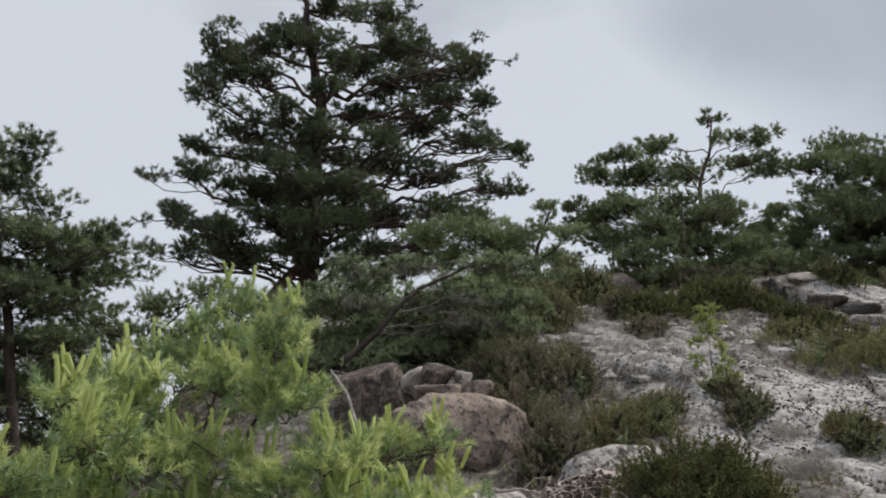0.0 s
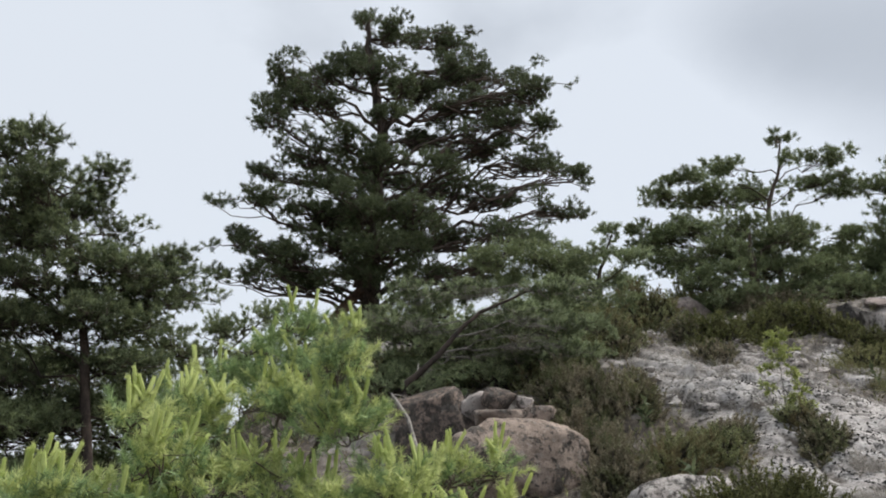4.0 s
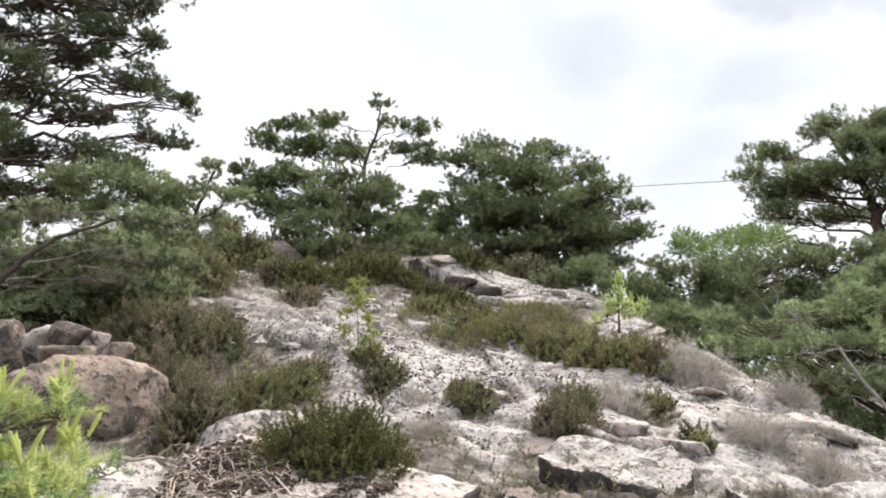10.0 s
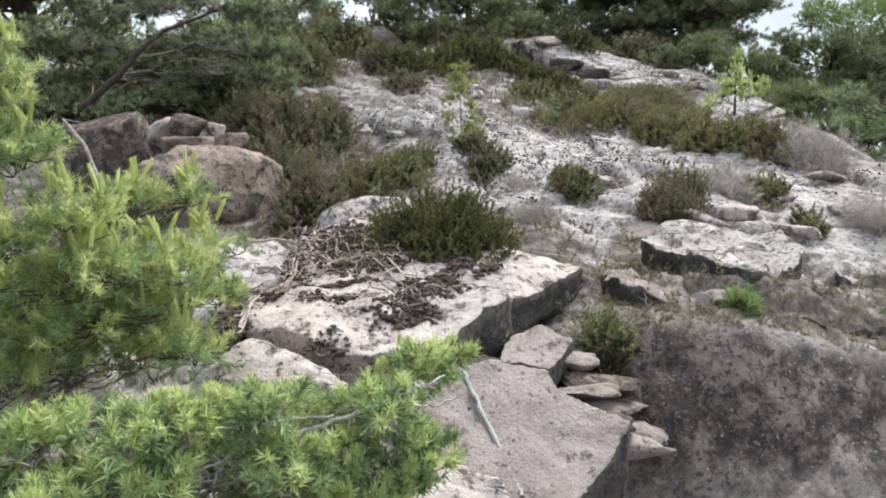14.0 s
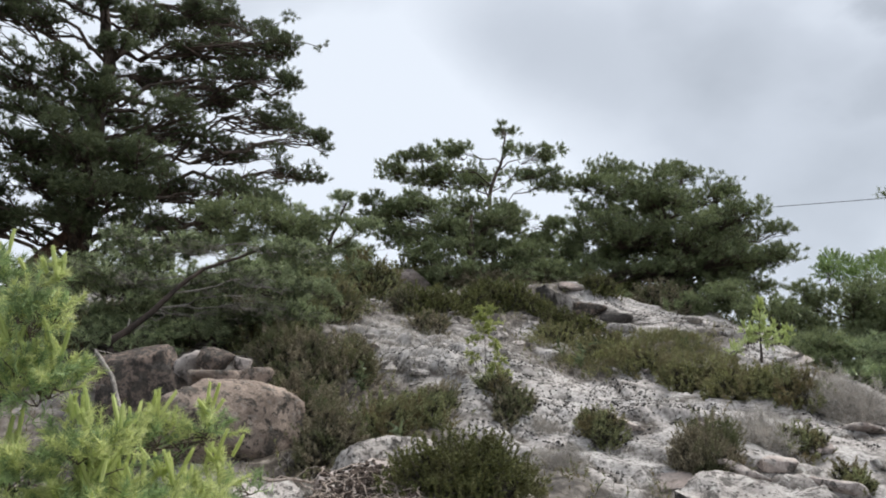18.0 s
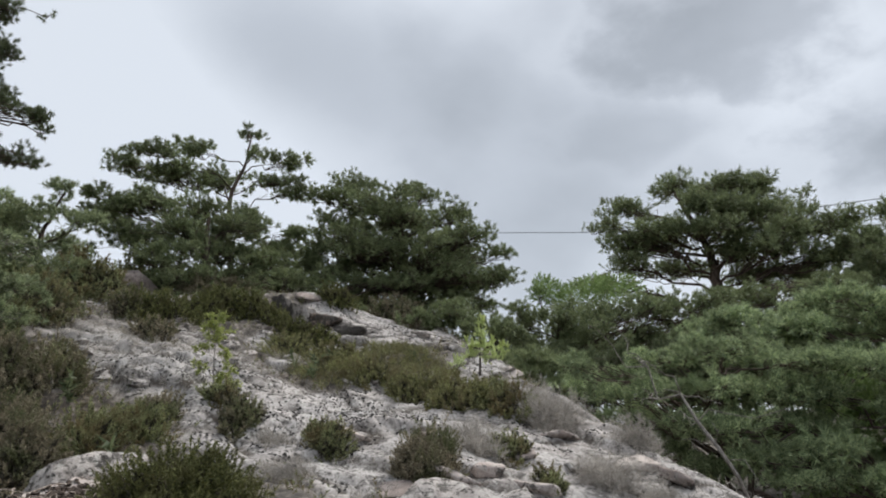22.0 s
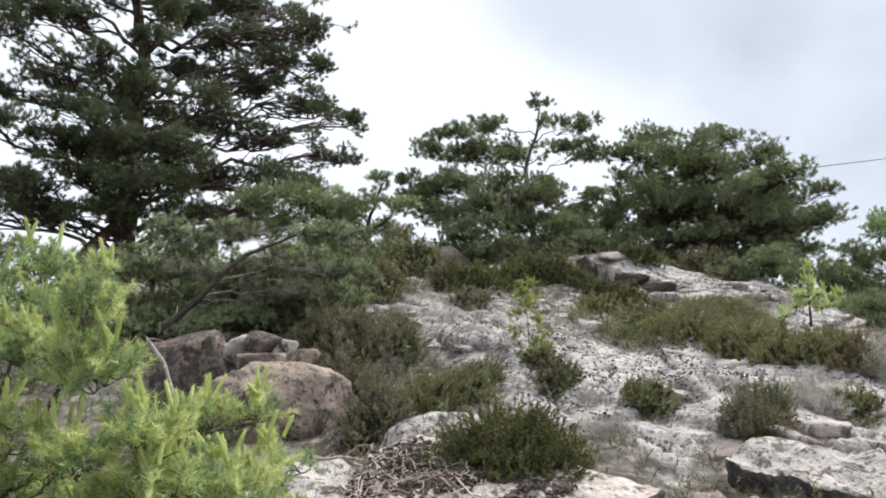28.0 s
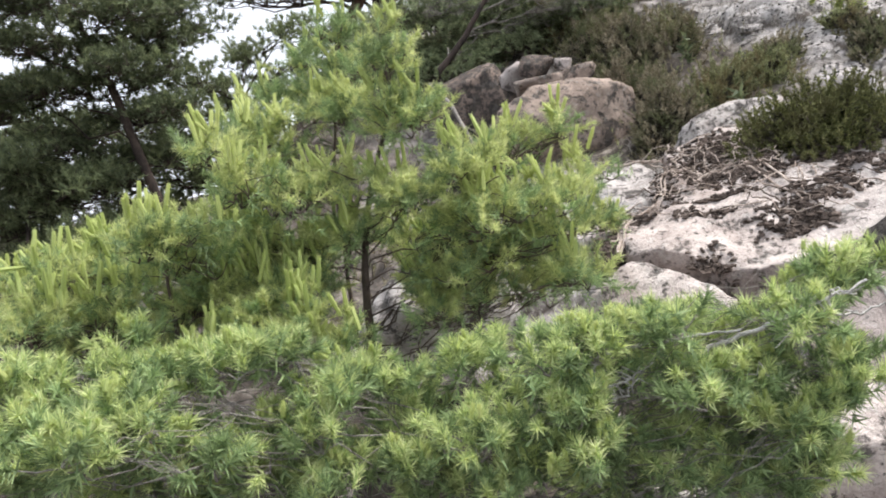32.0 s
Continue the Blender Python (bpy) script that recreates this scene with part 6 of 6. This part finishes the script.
YOUNG_PINE_LOW_ALL = [
    (-0.08, 0.04, 0.86, 0.086, 0.069), (-0.11, 0.27, 0.86, 0.099, 0.083), (0.23, 0.01, 0.93, 0.097, 0.074),
    (0.36, 0.04, 0.94, 0.078, 0.069), (-0.04, 0.24, 0.83, 0.162, 0.077), (0.20, 0.20, 0.85, 0.152, 0.085),
    (0.26, 0.44, 0.83, 0.143, 0.092), (-0.21, 0.19, 0.79, 0.145, 0.079), (0.35, 0.30, 0.71, 0.154, 0.073),
    (-0.30, 0.12, 0.77, 0.083, 0.075), (0.37, 0.54, 0.72, 0.104, 0.094), (-0.34, 0.02, 0.85, 0.102, 0.102),
    (-0.06, -0.19, 0.77, 0.107, 0.089)]
YOUNG_PINE_LOW_SKIRT = [
    (0.04, 0.11, 0.74, 0.153, 0.073), (0.22, 0.21, 0.71, 0.153, 0.073), (0.44, 0.22, 0.64, 0.129, 0.070),
    (0.61, 0.18, 0.61, 0.106, 0.064), (-0.13, 0.11, 0.66, 0.160, 0.080), (0.08, 0.32, 0.57, 0.164, 0.082),
    (0.42, 0.11, 0.58, 0.143, 0.072), (0.50, 0.41, 0.69, 0.098, 0.078), (0.64, 0.17, 0.52, 0.107, 0.064)]
PINE_BUSH_BASE = (-0.25, 1.55, 0.06)
PINE_BUSH_TRUNK = [(0.00, 0.00, 0.00), (-0.32, 0.33, 0.56), (-0.28, 0.34, 0.69), (-0.23, 0.35, 0.78)]
PINE_BUSH_FAR = [
    (-1.16, 0.04, 1.08, 0.131, 0.082), (-1.02, 0.17, 1.06, 0.132, 0.082), (-0.83, 0.18, 1.02, 0.143, 0.071),
    (-0.65, 0.21, 1.05, 0.122, 0.069), (-0.52, 0.22, 0.91, 0.137, 0.076), (-0.39, 0.49, 0.76, 0.154, 0.085),
    (-0.14, 0.42, 0.90, 0.127, 0.066), (0.10, 0.30, 0.95, 0.117, 0.053), (0.31, 0.34, 0.96, 0.119, 0.051),
    (0.55, 0.44, 0.85, 0.128, 0.058), (0.67, 0.30, 0.93, 0.097, 0.051), (0.86, 0.46, 0.98, 0.090, 0.056),
    (0.75, 0.45, 0.95, 0.097, 0.042)]
PINE_BUSH_NEAR = [
    (-0.11, 0.21, 0.78, 0.132, 0.073), (0.11, 0.26, 0.82, 0.132, 0.066), (0.34, 0.52, 0.75, 0.150, 0.075),
    (0.46, 0.43, 0.66, 0.147, 0.082), (0.60, 0.37, 0.72, 0.127, 0.072), (0.74, 0.37, 0.78, 0.088, 0.072),
    (-0.84, 0.04, 0.90, 0.152, 0.069), (-0.96, -0.18, 0.99, 0.143, 0.064), (-0.51, 0.25, 0.71, 0.160, 0.064),
    (0.22, 0.33, 0.60, 0.142, 0.063), (-0.66, 0.15, 0.85, 0.138, 0.069), (-0.36, 0.27, 0.70, 0.141, 0.063),
    (-0.06, 0.25, 0.66, 0.137, 0.053), (-0.89, -0.07, 1.02, 0.131, 0.066), (0.60, 0.47, 0.52, 0.120, 0.069)]
PINE_BUSH_SIDE = [
    (0.43, 0.57, 0.87, 0.117, 0.057), (0.21, 0.36, 0.87, 0.122, 0.055), (-0.01, 0.54, 0.77, 0.135, 0.061),
    (0.55, 0.36, 0.78, 0.109, 0.056), (-0.46, 0.44, 0.88, 0.133, 0.067), (-1.16, -0.06, 1.01, 0.095, 0.079),
    (0.45, 0.31, 0.83, 0.105, 0.054)]
PINE_BUSH_FRONT = [
    (0.35, 0.38, 0.66, 0.127, 0.072), (0.30, 0.48, 0.48, 0.138, 0.069), (0.45, 0.34, 0.57, 0.128, 0.072),
    (0.09, 0.26, 0.71, 0.120, 0.068), (0.14, 0.56, 0.44, 0.143, 0.072), (0.64, 0.30, 0.66, 0.094, 0.063),
    (0.53, 0.36, 0.50, 0.115, 0.059), (-0.23, 0.34, 0.59, 0.130, 0.059), (-0.80, 0.19, 0.72, 0.148, 0.066),
    (-1.06, 0.11, 0.80, 0.152, 0.067), (-1.23, -0.02, 0.89, 0.134, 0.067), (0.72, 0.32, 0.71, 0.079, 0.057)]
PINE_BUSH_EDGE = [
    (0.66, 0.33, 0.57, 0.10, 0.055), (0.60, 0.37, 0.53, 0.11, 0.060), (0.53, 0.38, 0.50, 0.12, 0.060)]
# bare grey boughs lying over the bush
PINE_BUSH_BOUGHS = [
    [(0.42, 0.33, 0.88), (0.48, 0.33, 0.91), (0.58, 0.31, 0.94), (0.66, 0.30, 0.97), (0.73, 0.30, 0.99), (0.83, 0.32, 1.02)],
    [(0.66, 0.30, 0.97), (0.70, 0.29, 0.97), (0.75, 0.28, 0.95), (0.80, 0.29, 0.95), (0.87, 0.30, 0.97)],
    [(0.15, 0.26, 0.80), (0.17, 0.26, 0.83), (0.15, 0.26, 0.89), (0.21, 0.29, 0.94), (0.32, 0.34, 0.93), (0.45, 0.35, 0.93), (0.54, 0.32, 0.94)],
    [(0.14, 0.26, 0.86), (0.20, 0.28, 0.85), (0.24, 0.30, 0.85), (0.32, 0.34, 0.88)],
    [(0.36, 0.33, 0.83), (0.38, 0.34, 0.86), (0.40, 0.34, 0.89), (0.39, 0.33, 0.85), (0.43, 0.32, 0.82), (0.50, 0.31, 0.85), (0.53, 0.30, 0.86)],
    [(0.06, 0.24, 0.81), (0.15, 0.26, 0.81), (0.24, 0.30, 0.82), (0.28, 0.32, 0.88)]]
SAPLING_BASE = (2.42, 7.21, 2.00)
SAPLING_TRUNK = [(0.00, 0.00, 0.00), (-0.00, 0.00, 0.10), (-0.01, 0.00, 0.33), (-0.03, 0.01, 0.63)]
SAPLING_ALL = [
    (-0.03, 0.00, 0.66, 0.105, 0.080), (-0.09, -0.01, 0.56, 0.115, 0.065), (0.06, 0.01, 0.54, 0.110, 0.060), (-0.01, 0.02, 0.46, 0.070, 0.050),
    (-0.12, 0.00, 0.38, 0.060, 0.045), (0.10, 0.00, 0.34, 0.070, 0.045), (0.16, 0.01, 0.20, 0.080, 0.055), (0.10, 0.02, 0.10, 0.090, 0.060),
    (-0.14, 0.02, 0.20, 0.070, 0.050), (0.20, -0.03, 0.06, 0.090, 0.055)]
YOUNG_SLOPE_PINE_BASE = (5.81, 7.40, 2.31)
YOUNG_SLOPE_PINE_TRUNK = [(0.00, 0.00, 0.00), (-0.00, 0.00, 0.16), (0.00, -0.00, 0.35), (0.01, -0.01, 0.58)]
YOUNG_SLOPE_PINE_ALL = [
    (-0.01, -0.03, 0.61, 0.050, 0.085), (-0.05, -0.06, 0.48, 0.092, 0.071), (-0.04, 0.08, 0.36, 0.129, 0.057),
    (0.04, -0.11, 0.34, 0.127, 0.057), (-0.11, 0.09, 0.22, 0.142, 0.064), (0.09, -0.14, 0.20, 0.141, 0.064),
    (0.06, 0.08, 0.27, 0.144, 0.065), (-0.24, 0.11, 0.12, 0.099, 0.049), (0.19, -0.16, 0.31, 0.071, 0.057)]

YOUNG_NEEDLE = (84, 0.036, 0.0030, 0.085)
pine("young_pine", "bright green young pine with pale upright new shoots", YOUNG_PINE_BASE, YOUNG_PINE_TRUNK, YOUNG_PINE_UPPER + YOUNG_PINE_LOWER + YOUNG_PINE_WINGS, 31, (PINE_YOUNG, None), girth=0.019, shoots=860, needle=YOUNG_NEEDLE, bare=4, candles=(0.08, 0.095, 0.0072), fan=0.45, inner=0.3, spread=0.72, rise=0.55, inner_width=1.4, clump=0.085, fill=1.8, dark_tone=PINE_OLD, dark_share=0.4)
pine("young_pine", "bright green young pine with pale upright new shoots", YOUNG_PINE_BEHIND_BASE, YOUNG_PINE_BEHIND_TRUNK, YOUNG_PINE_BEHIND_ALL, 32, (PINE_YOUNG, None), girth=0.010, shoots=620, needle=YOUNG_NEEDLE, bare=4, candles=(0.05, 0.095, 0.0072), fan=0.45, inner=0.3, spread=0.72, rise=0.55, inner_width=1.4, clump=0.085, fill=1.8, dark_tone=PINE_OLD, dark_share=0.75)
pine("young_pine", "low young pine with many pale new shoots", YOUNG_PINE_LOW_BASE, YOUNG_PINE_LOW_TRUNK, YOUNG_PINE_LOW_ALL + YOUNG_PINE_LOW_SKIRT, 33, (PINE_YOUNG, None), girth=0.012, shoots=860, needle=YOUNG_NEEDLE, bare=4, candles=(0.11, 0.098, 0.0072), fan=0.45, inner=0.3, spread=0.72, rise=0.55, inner_width=1.4, clump=0.085, fill=1.8, dark_tone=PINE_OLD, dark_share=0.4)
bush = pine("pine_bush", "spreading low pine with tufted green shoots and grey twigs", PINE_BUSH_BASE, PINE_BUSH_TRUNK, PINE_BUSH_FAR + PINE_BUSH_NEAR + PINE_BUSH_SIDE + PINE_BUSH_FRONT + PINE_BUSH_EDGE, 34, (PINE_TUFT, TWIG), girth=0.014, shoots=820, needle=(78, 0.042, 0.0046, 0.055), candles=(0.025, 0.035, 0.0065), bare=7, inner_width=1.6, spread=0.72, fan=0.35, rise=0.8, inner=0.3, clump=0.066, fill=1.5, dark_tone=PINE_OLD, dark_share=0.45)
bough_rng = np.random.default_rng(340)
for way in PINE_BUSH_BOUGHS:
    main = np.array(way)
    steps = np.linspace(0, len(main) - 1, 4 * len(main))
    line = np.stack([np.interp(steps, np.arange(len(main)), main[:, k]) for k in range(3)], axis=1)
    line[1:-1] += bough_rng.normal(size=(len(line) - 2, 3)) * 0.0025
    thick = 0.0075 if len(main) > 5 else 0.0055
    sticks = [(line, np.linspace(thick, 0.4 * thick, len(line)))]
    for k in range(5):
        a = line[bough_rng.integers(2, len(line) - 1)]
        sticks.append((bend(bough_rng, a, a + bough_rng.normal(size=3) * (0.06, 0.06, 0.035), 0.01, 6, 0.10), np.linspace(0.0028, 0.0012, 6)))
    piece("bough", tubes("bough", sticks, TWIG_PALE, 6), bush, "bare pale grey bough")
pine("sapling", "thin yellowish sapling on the bare slope", SAPLING_BASE, SAPLING_TRUNK, SAPLING_ALL, 35, (SAPLING_LEAF, TWIG), girth=0.008, shoots=520, needle=(9, 0.034, 0.009, 0.05), clump=0.045, fill=0.7, bare=9)
pine("young_slope_pine", "small light green young pine on the slope", YOUNG_SLOPE_PINE_BASE, YOUNG_SLOPE_PINE_TRUNK, YOUNG_SLOPE_PINE_ALL, 36, (PINE_TUFT, None), girth=0.018, bare=3, rise=0.4, inner=0.2, needle=(44, 0.032, 0.0042, 0.06), clump=0.05, shoots=520, candles=(0.05, 0.09, 0.010))

# ---- heather and grass ----
HEATHER_GREEN = [
    (2.95, 5.76, 0.18, 0.19), (4.19, 4.45, 0.12, 0.16), (1.14, 6.06, 0.28, 0.35),
    (1.53, 6.38, 0.27, 0.27), (1.13, 7.68, 0.26, 0.38), (0.37, 8.44, 0.38, 0.32), (2.36, 6.76, 0.17, 0.14),
    (4.37, 5.13, 0.18, 0.18), (2.04, 12.48, 0.58, 0.53),
    (3.36, 15.28, 0.54, 0.60), (-0.82, 9.40, 0.46, 0.50), (-1.43, 9.21, 0.39, 0.42), (-0.16, 9.80, 0.44, 0.44)]
HEATHER_GREEN_MORE = [
    (0.64, 9.78, 0.41, 0.37), (1.92, 3.38, 0.13, 0.21), (5.46, 6.53, 0.35, 0.32), (2.97, 5.98, 0.13, 0.13),
    (1.21, 10.45, 0.48, 0.48), (0.94, 13.19, 0.55, 0.60)]
HEATHER_BAND = [
    (4.30, 9.70, 0.28, 0.20), (4.55, 8.90, 0.32, 0.24), (4.65, 8.10, 0.34, 0.26), (4.85, 7.40, 0.36, 0.30), (5.05, 6.80, 0.34, 0.32), (5.45, 6.55, 0.24, 0.22), (4.30, 8.50, 0.18, 0.13)]
HEATHER_CREST = [
    (2.61, 10.90, 0.33, 0.34), (2.92, 10.88, 0.37, 0.39), (3.46, 11.28, 0.35, 0.38), (3.95, 11.56, 0.37, 0.38), (4.31, 11.39, 0.35, 0.38),
    (4.62, 11.00, 0.26, 0.25), (4.65, 10.35, 0.25, 0.21), (4.87, 10.01, 0.23, 0.20), (6.17, 12.03, 0.31, 0.28), (7.79, 13.72, 0.30, 0.26),
    (7.66, 12.28, 0.28, 0.26), (8.26, 12.09, 0.26, 0.23)]
HEATHER_BROWNED = [
    (3.48, 5.09, 0.24, 0.37), (2.34, 6.32, 0.14, 0.12), (0.71, 5.83, 0.26, 0.42), 
    (0.71, 7.58, 0.34, 0.43), (0.48, 6.66, 0.20, 0.45), (1.78, 6.66, 0.21, 0.18), (2.46, 9.80, 0.27, 0.24),
    (2.40, 10.89, 0.25, 0.25), (4.55, 13.72, 0.77, 0.60), (5.91, 14.20, 0.64, 0.53), (7.60, 12.29, 0.55, 0.44),
    (1.33, 10.19, 0.35, 0.31), (2.45, 6.44, 0.16, 0.16),
    (3.46, 5.11, 0.21, 0.28), (7.68, 12.24, 0.49, 0.38), (0.54, 7.83, 0.38, 0.48), (1.09, 7.65, 0.32, 0.47)]
HEATHER_BROWNED_MORE = [
    (0.69, 6.49, 0.27, 0.39)]
DRY_TUFTS = [
    (4.12, 5.30, 0.30, 0.25), (2.40, 5.35, 0.22, 0.12), (2.55, 6.00, 0.16, 0.12), (4.78, 4.37, 0.29, 0.29), (5.86, 6.21, 0.39, 0.39), (4.86, 3.90, 0.23, 0.23),
    (4.79, 4.48, 0.20, 0.20), (5.71, 6.07, 0.28, 0.38), (6.11, 5.22, 0.27, 0.30)]


def heather(place, reach, high, seed, mat, label, name="heather_bush", sprig=(34, 0.028, 0.0070), dome=True, foot_z=None, most=900, ragged=0.24):
    rng = np.random.default_rng(seed)
    x, y = place
    root = thing(name, (x, y, (ground_z(x, y) if foot_z is None else foot_z) - 0.03), label, "bush", "heather on the slope")
    reach, high = reach * 1.12, high * 0.9
    scale = max(1.0, math.hypot(x, y) / 6.0)
    count, length, width = sprig
    n = int(np.clip(4200 * reach * (reach + high) / scale ** 2, 120, most))
    a = rng.uniform(0, 2 * math.pi, n)
    lift = rng.random(n)
    flat = np.sqrt(1 - lift ** 2)
    lobes = 1 + 0.22 * np.sin(3 * a + seed) + 0.15 * np.sin(7 * a + 2 * seed) + ragged * rng.normal(size=n)
    rad = np.minimum(rng.random(n) ** 0.35 * lobes, 1.05 + ragged)
    out = np.stack((np.cos(a) * flat * reach, np.sin(a) * flat * reach, lift * high), axis=1)
    at = out * rad[:, None] * 0.85
    if foot_z is None:
        at[:, 2] += surface(x + at[:, 0], y + at[:, 1]) - root.location.z
    axis = unit(out / np.array((reach, reach, high)) * 0.9 + np.array((0, 0, 0.7)) + 0.3 * rng.normal(size=(n, 3)))
    foot = out * np.array((0.25, 0.25, 0.0))
    stems = [(bend(rng, f, p, 0.0, 4, 0.06), [0.005 * scale, 0.004 * scale, 0.003 * scale, 0.0015 * scale]) for f, p in zip(foot[::7], at[::7])]
    piece("woody_base", tubes("woody_base", stems, TWIG if not dome else BARK, 3), root)
    stem = 0.35 * high if not dome else 0.10 * scale
    piece("foliage", needle_mesh("foliage", rng, at - axis * stem * 0.5, axis, stem, count, length * scale, width * scale, 0.8, mat), root)
    # dark sprigs added inside the dome stand in for its inner shade
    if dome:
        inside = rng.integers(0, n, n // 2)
        piece("shade_core", needle_mesh("shade_core", rng, foot[inside] * 0.5 + at[inside] * rng.uniform(0.25, 0.72, (len(inside), 1)), axis[inside], stem * 0.6, 14, length * scale * 1.3, width * scale * 2.0, 0.9, HEATHER_SHADE), root, "dark inner sprigs that paint the shade inside the bush")
    return root


bush_seed = 100
for spots, mat, label in ((HEATHER_GREEN, HEATHER, "dark olive green heather bush growing on the rock"), (HEATHER_GREEN_MORE, HEATHER, "dark olive green heather bush growing on the rock"),
                          (HEATHER_BAND, HEATHER_OLIVE, "olive heather grown through with grass on the slope"),
                          (HEATHER_CREST, HEATHER_DARK, "dark heather along the crest below the ridge pines"),
                          (HEATHER_BROWNED, HEATHER_BROWN, "brownish heather bush with dry tips in the hollow"), (HEATHER_BROWNED_MORE, HEATHER_BROWN, "brownish heather bush with dry tips in the hollow")):
    for x, y, reach, high in spots:
        bush_seed += 1
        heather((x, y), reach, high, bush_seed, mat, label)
for x, y, reach, high in DRY_TUFTS:
    bush_seed += 1
    heather((x, y), reach, high, bush_seed, DRY, "pale dry twiggy heather on the rock", "dry_heather", (8, 0.060, 0.0030), False)
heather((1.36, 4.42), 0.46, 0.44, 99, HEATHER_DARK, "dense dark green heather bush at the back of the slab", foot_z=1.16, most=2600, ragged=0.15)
heather((2.78, 3.42), 0.09, 0.11, 90, LEAF, "bright green tuft of grass under the ledge", "grass_tuft", (10, 0.07, 0.008), False)


def scatter(name, label, category, count, area, want, seed, mat, tall, blades, length, width, clumped=-9.0):
    """Low growth spread over the ground where the cover allows it."""
    rng = np.random.default_rng(seed)
    x, y = rng.uniform(area[0], area[1], count), rng.uniform(area[2], area[3], count)
    keep = want(cover(x, y), rng.random(count))
    x, y = x[keep], y[keep]
    clump = layered(x + 2, y - 3, 0.8, 3, seed) > clumped
    x, y = x[clump], y[clump]
    far = np.maximum(1.0, np.hypot(x, y) / 7.0)[:, None]
    at = np.stack((x, y, hill(x, y) + roughness(x, y) - 0.01), axis=1)
    axis = unit(np.array((0, 0, 1.0)) + 0.45 * rng.normal(size=(len(x), 3)))
    me = needle_mesh(name, rng, at, axis, tall * rng.uniform(0.4, 1.2, len(x)), blades, length, width, 0.7, mat)
    tagged(new(name, me), label, category, kind="stuff")


scatter("heath", "low dark heath covering the hollows of the rock", "heather", 7000, (-5, 11, 3.4, 18), lambda c, r: c > 0.35 + 0.5 * r, 71, HEATHER, 0.16, 16, 0.035, 0.010)
scatter("brown_heath", "low brown heath and litter between the rocks", "heather", 5000, (-4, 10, 3.4, 17), lambda c, r: c > 0.25 + 0.5 * r, 72, HEATHER_BROWN, 0.10, 16, 0.03, 0.009)
scatter("dry_grass", "thin dry grass in the cracks of the rock", "grass", 26000, (-1, 9, 3.6, 14), lambda c, r: (c > 0.06) & (c < 0.8) & (r < 0.7) | (r < 0.06), 73, DRY, 0.08, 8, 0.08, 0.0038)
scatter("olive_grass", "olive tufted grass among the heather of the slope", "grass", 4200, (3.8, 5.9, 6.4, 9.8), lambda c, r: (c > 0.6) & (r < 0.8), 76, HEATHER_OLIVE, 0.14, 12, 0.11, 0.0050)
scatter("bench_litter", "brown needle litter and dry stalks on the bench of the rock step", "litter", 2600, (2.0, 4.4, 3.0, 4.3), lambda c, r: (c > 0.3) & (r < 0.9), 77, HEATHER_BROWN, 0.035, 9, 0.035, 0.0040)
scatter("undergrowth", "dark undergrowth below the flanks of the hill", "undergrowth", 3000, (-16, 26, 5.0, 26), lambda c, r: c > 0.9, 74, PINE, 0.30, 20, 0.12, 0.03)

scatter("rock_tripe", "black curled lichen flakes scattered over the bare rock", "lichen", 16000, (1.2, 7.5, 4.2, 12), lambda c, r: (c < 0.3) & (r < 0.85), 75, FLAKE, 0.010, 3, 0.026, 0.026, 0.05)

scatter("lichen_crust", "dark crumbling lichen crust on the slope beside the sapling", "lichen", 3600, (2.3, 4.3, 5.2, 8.4), lambda c, r: (c < 0.4) & (r < 0.9), 78, CRUST, 0.006, 3, 0.024, 0.026, -0.15)


def build_rubble():
    rng = np.random.default_rng(81)
    ball = bmesh.new()
    bmesh.ops.create_icosphere(ball, subdivisions=2, radius=1.0)
    bv, bf = np.array([v.co for v in ball.verts]), np.array([[v.index for v in f.verts] for f in ball.faces])
    ball.free()
    n = 1500
    x, y = rng.uniform(0.6, 8.5, n), rng.uniform(4.0, 13.0, n)
    c = cover(x, y)
    keep = (c > 0.12) & (c < 0.85) & (layered(x - 6, y + 1, 1.2, 3, 83) > -0.1)
    x, y = x[keep][:420], y[keep][:420]
    z = surface(x, y)
    vs, fs = [], []
    for k in range(len(x)):
        v = bv.copy()
        for j in range(7):
            way = unit(rng.normal(size=3))
            over = np.clip(v @ way - rng.uniform(0.45, 0.8), 0, None)
            v -= over[:, None] * way
        s = rng.uniform(0.03, 0.11) * rng.uniform(0.6, 1.2)
        a = rng.uniform(0, 6.28)
        v = v * (s * 1.5, s, s * 0.5)
        v = np.stack((v[:, 0] * math.cos(a) - v[:, 1] * math.sin(a), v[:, 0] * math.sin(a) + v[:, 1] * math.cos(a), v[:, 2] + 0.25 * v[:, 0] * rng.normal()), axis=1)
        vs.append(v + (x[k], y[k], z[k] + s * 0.15))
        fs.append(bf + k * len(bv))
    tagged(new("rubble", mesh_of("rubble", np.concatenate(vs), np.concatenate(fs), ROCK)), "loose broken granite pieces on the slope", "rubble", kind="stuff")


build_rubble()

# ---- overhead line ----
WIRE_LINE = [(31.89, 55.38, 19.21), (38.07, 46.37, 17.81), (42.19, 40.37, 17.22), (51.43, 26.90, 17.66), (56.96, 18.84, 18.25), (63.60, 9.17, 19.77)]

tagged(new("overhead_cable", tubes("overhead_cable", [(WIRE_LINE, np.full(len(WIRE_LINE), 0.024))], WIRE, 6)), "thin dark overhead cable across the sky", "cable")
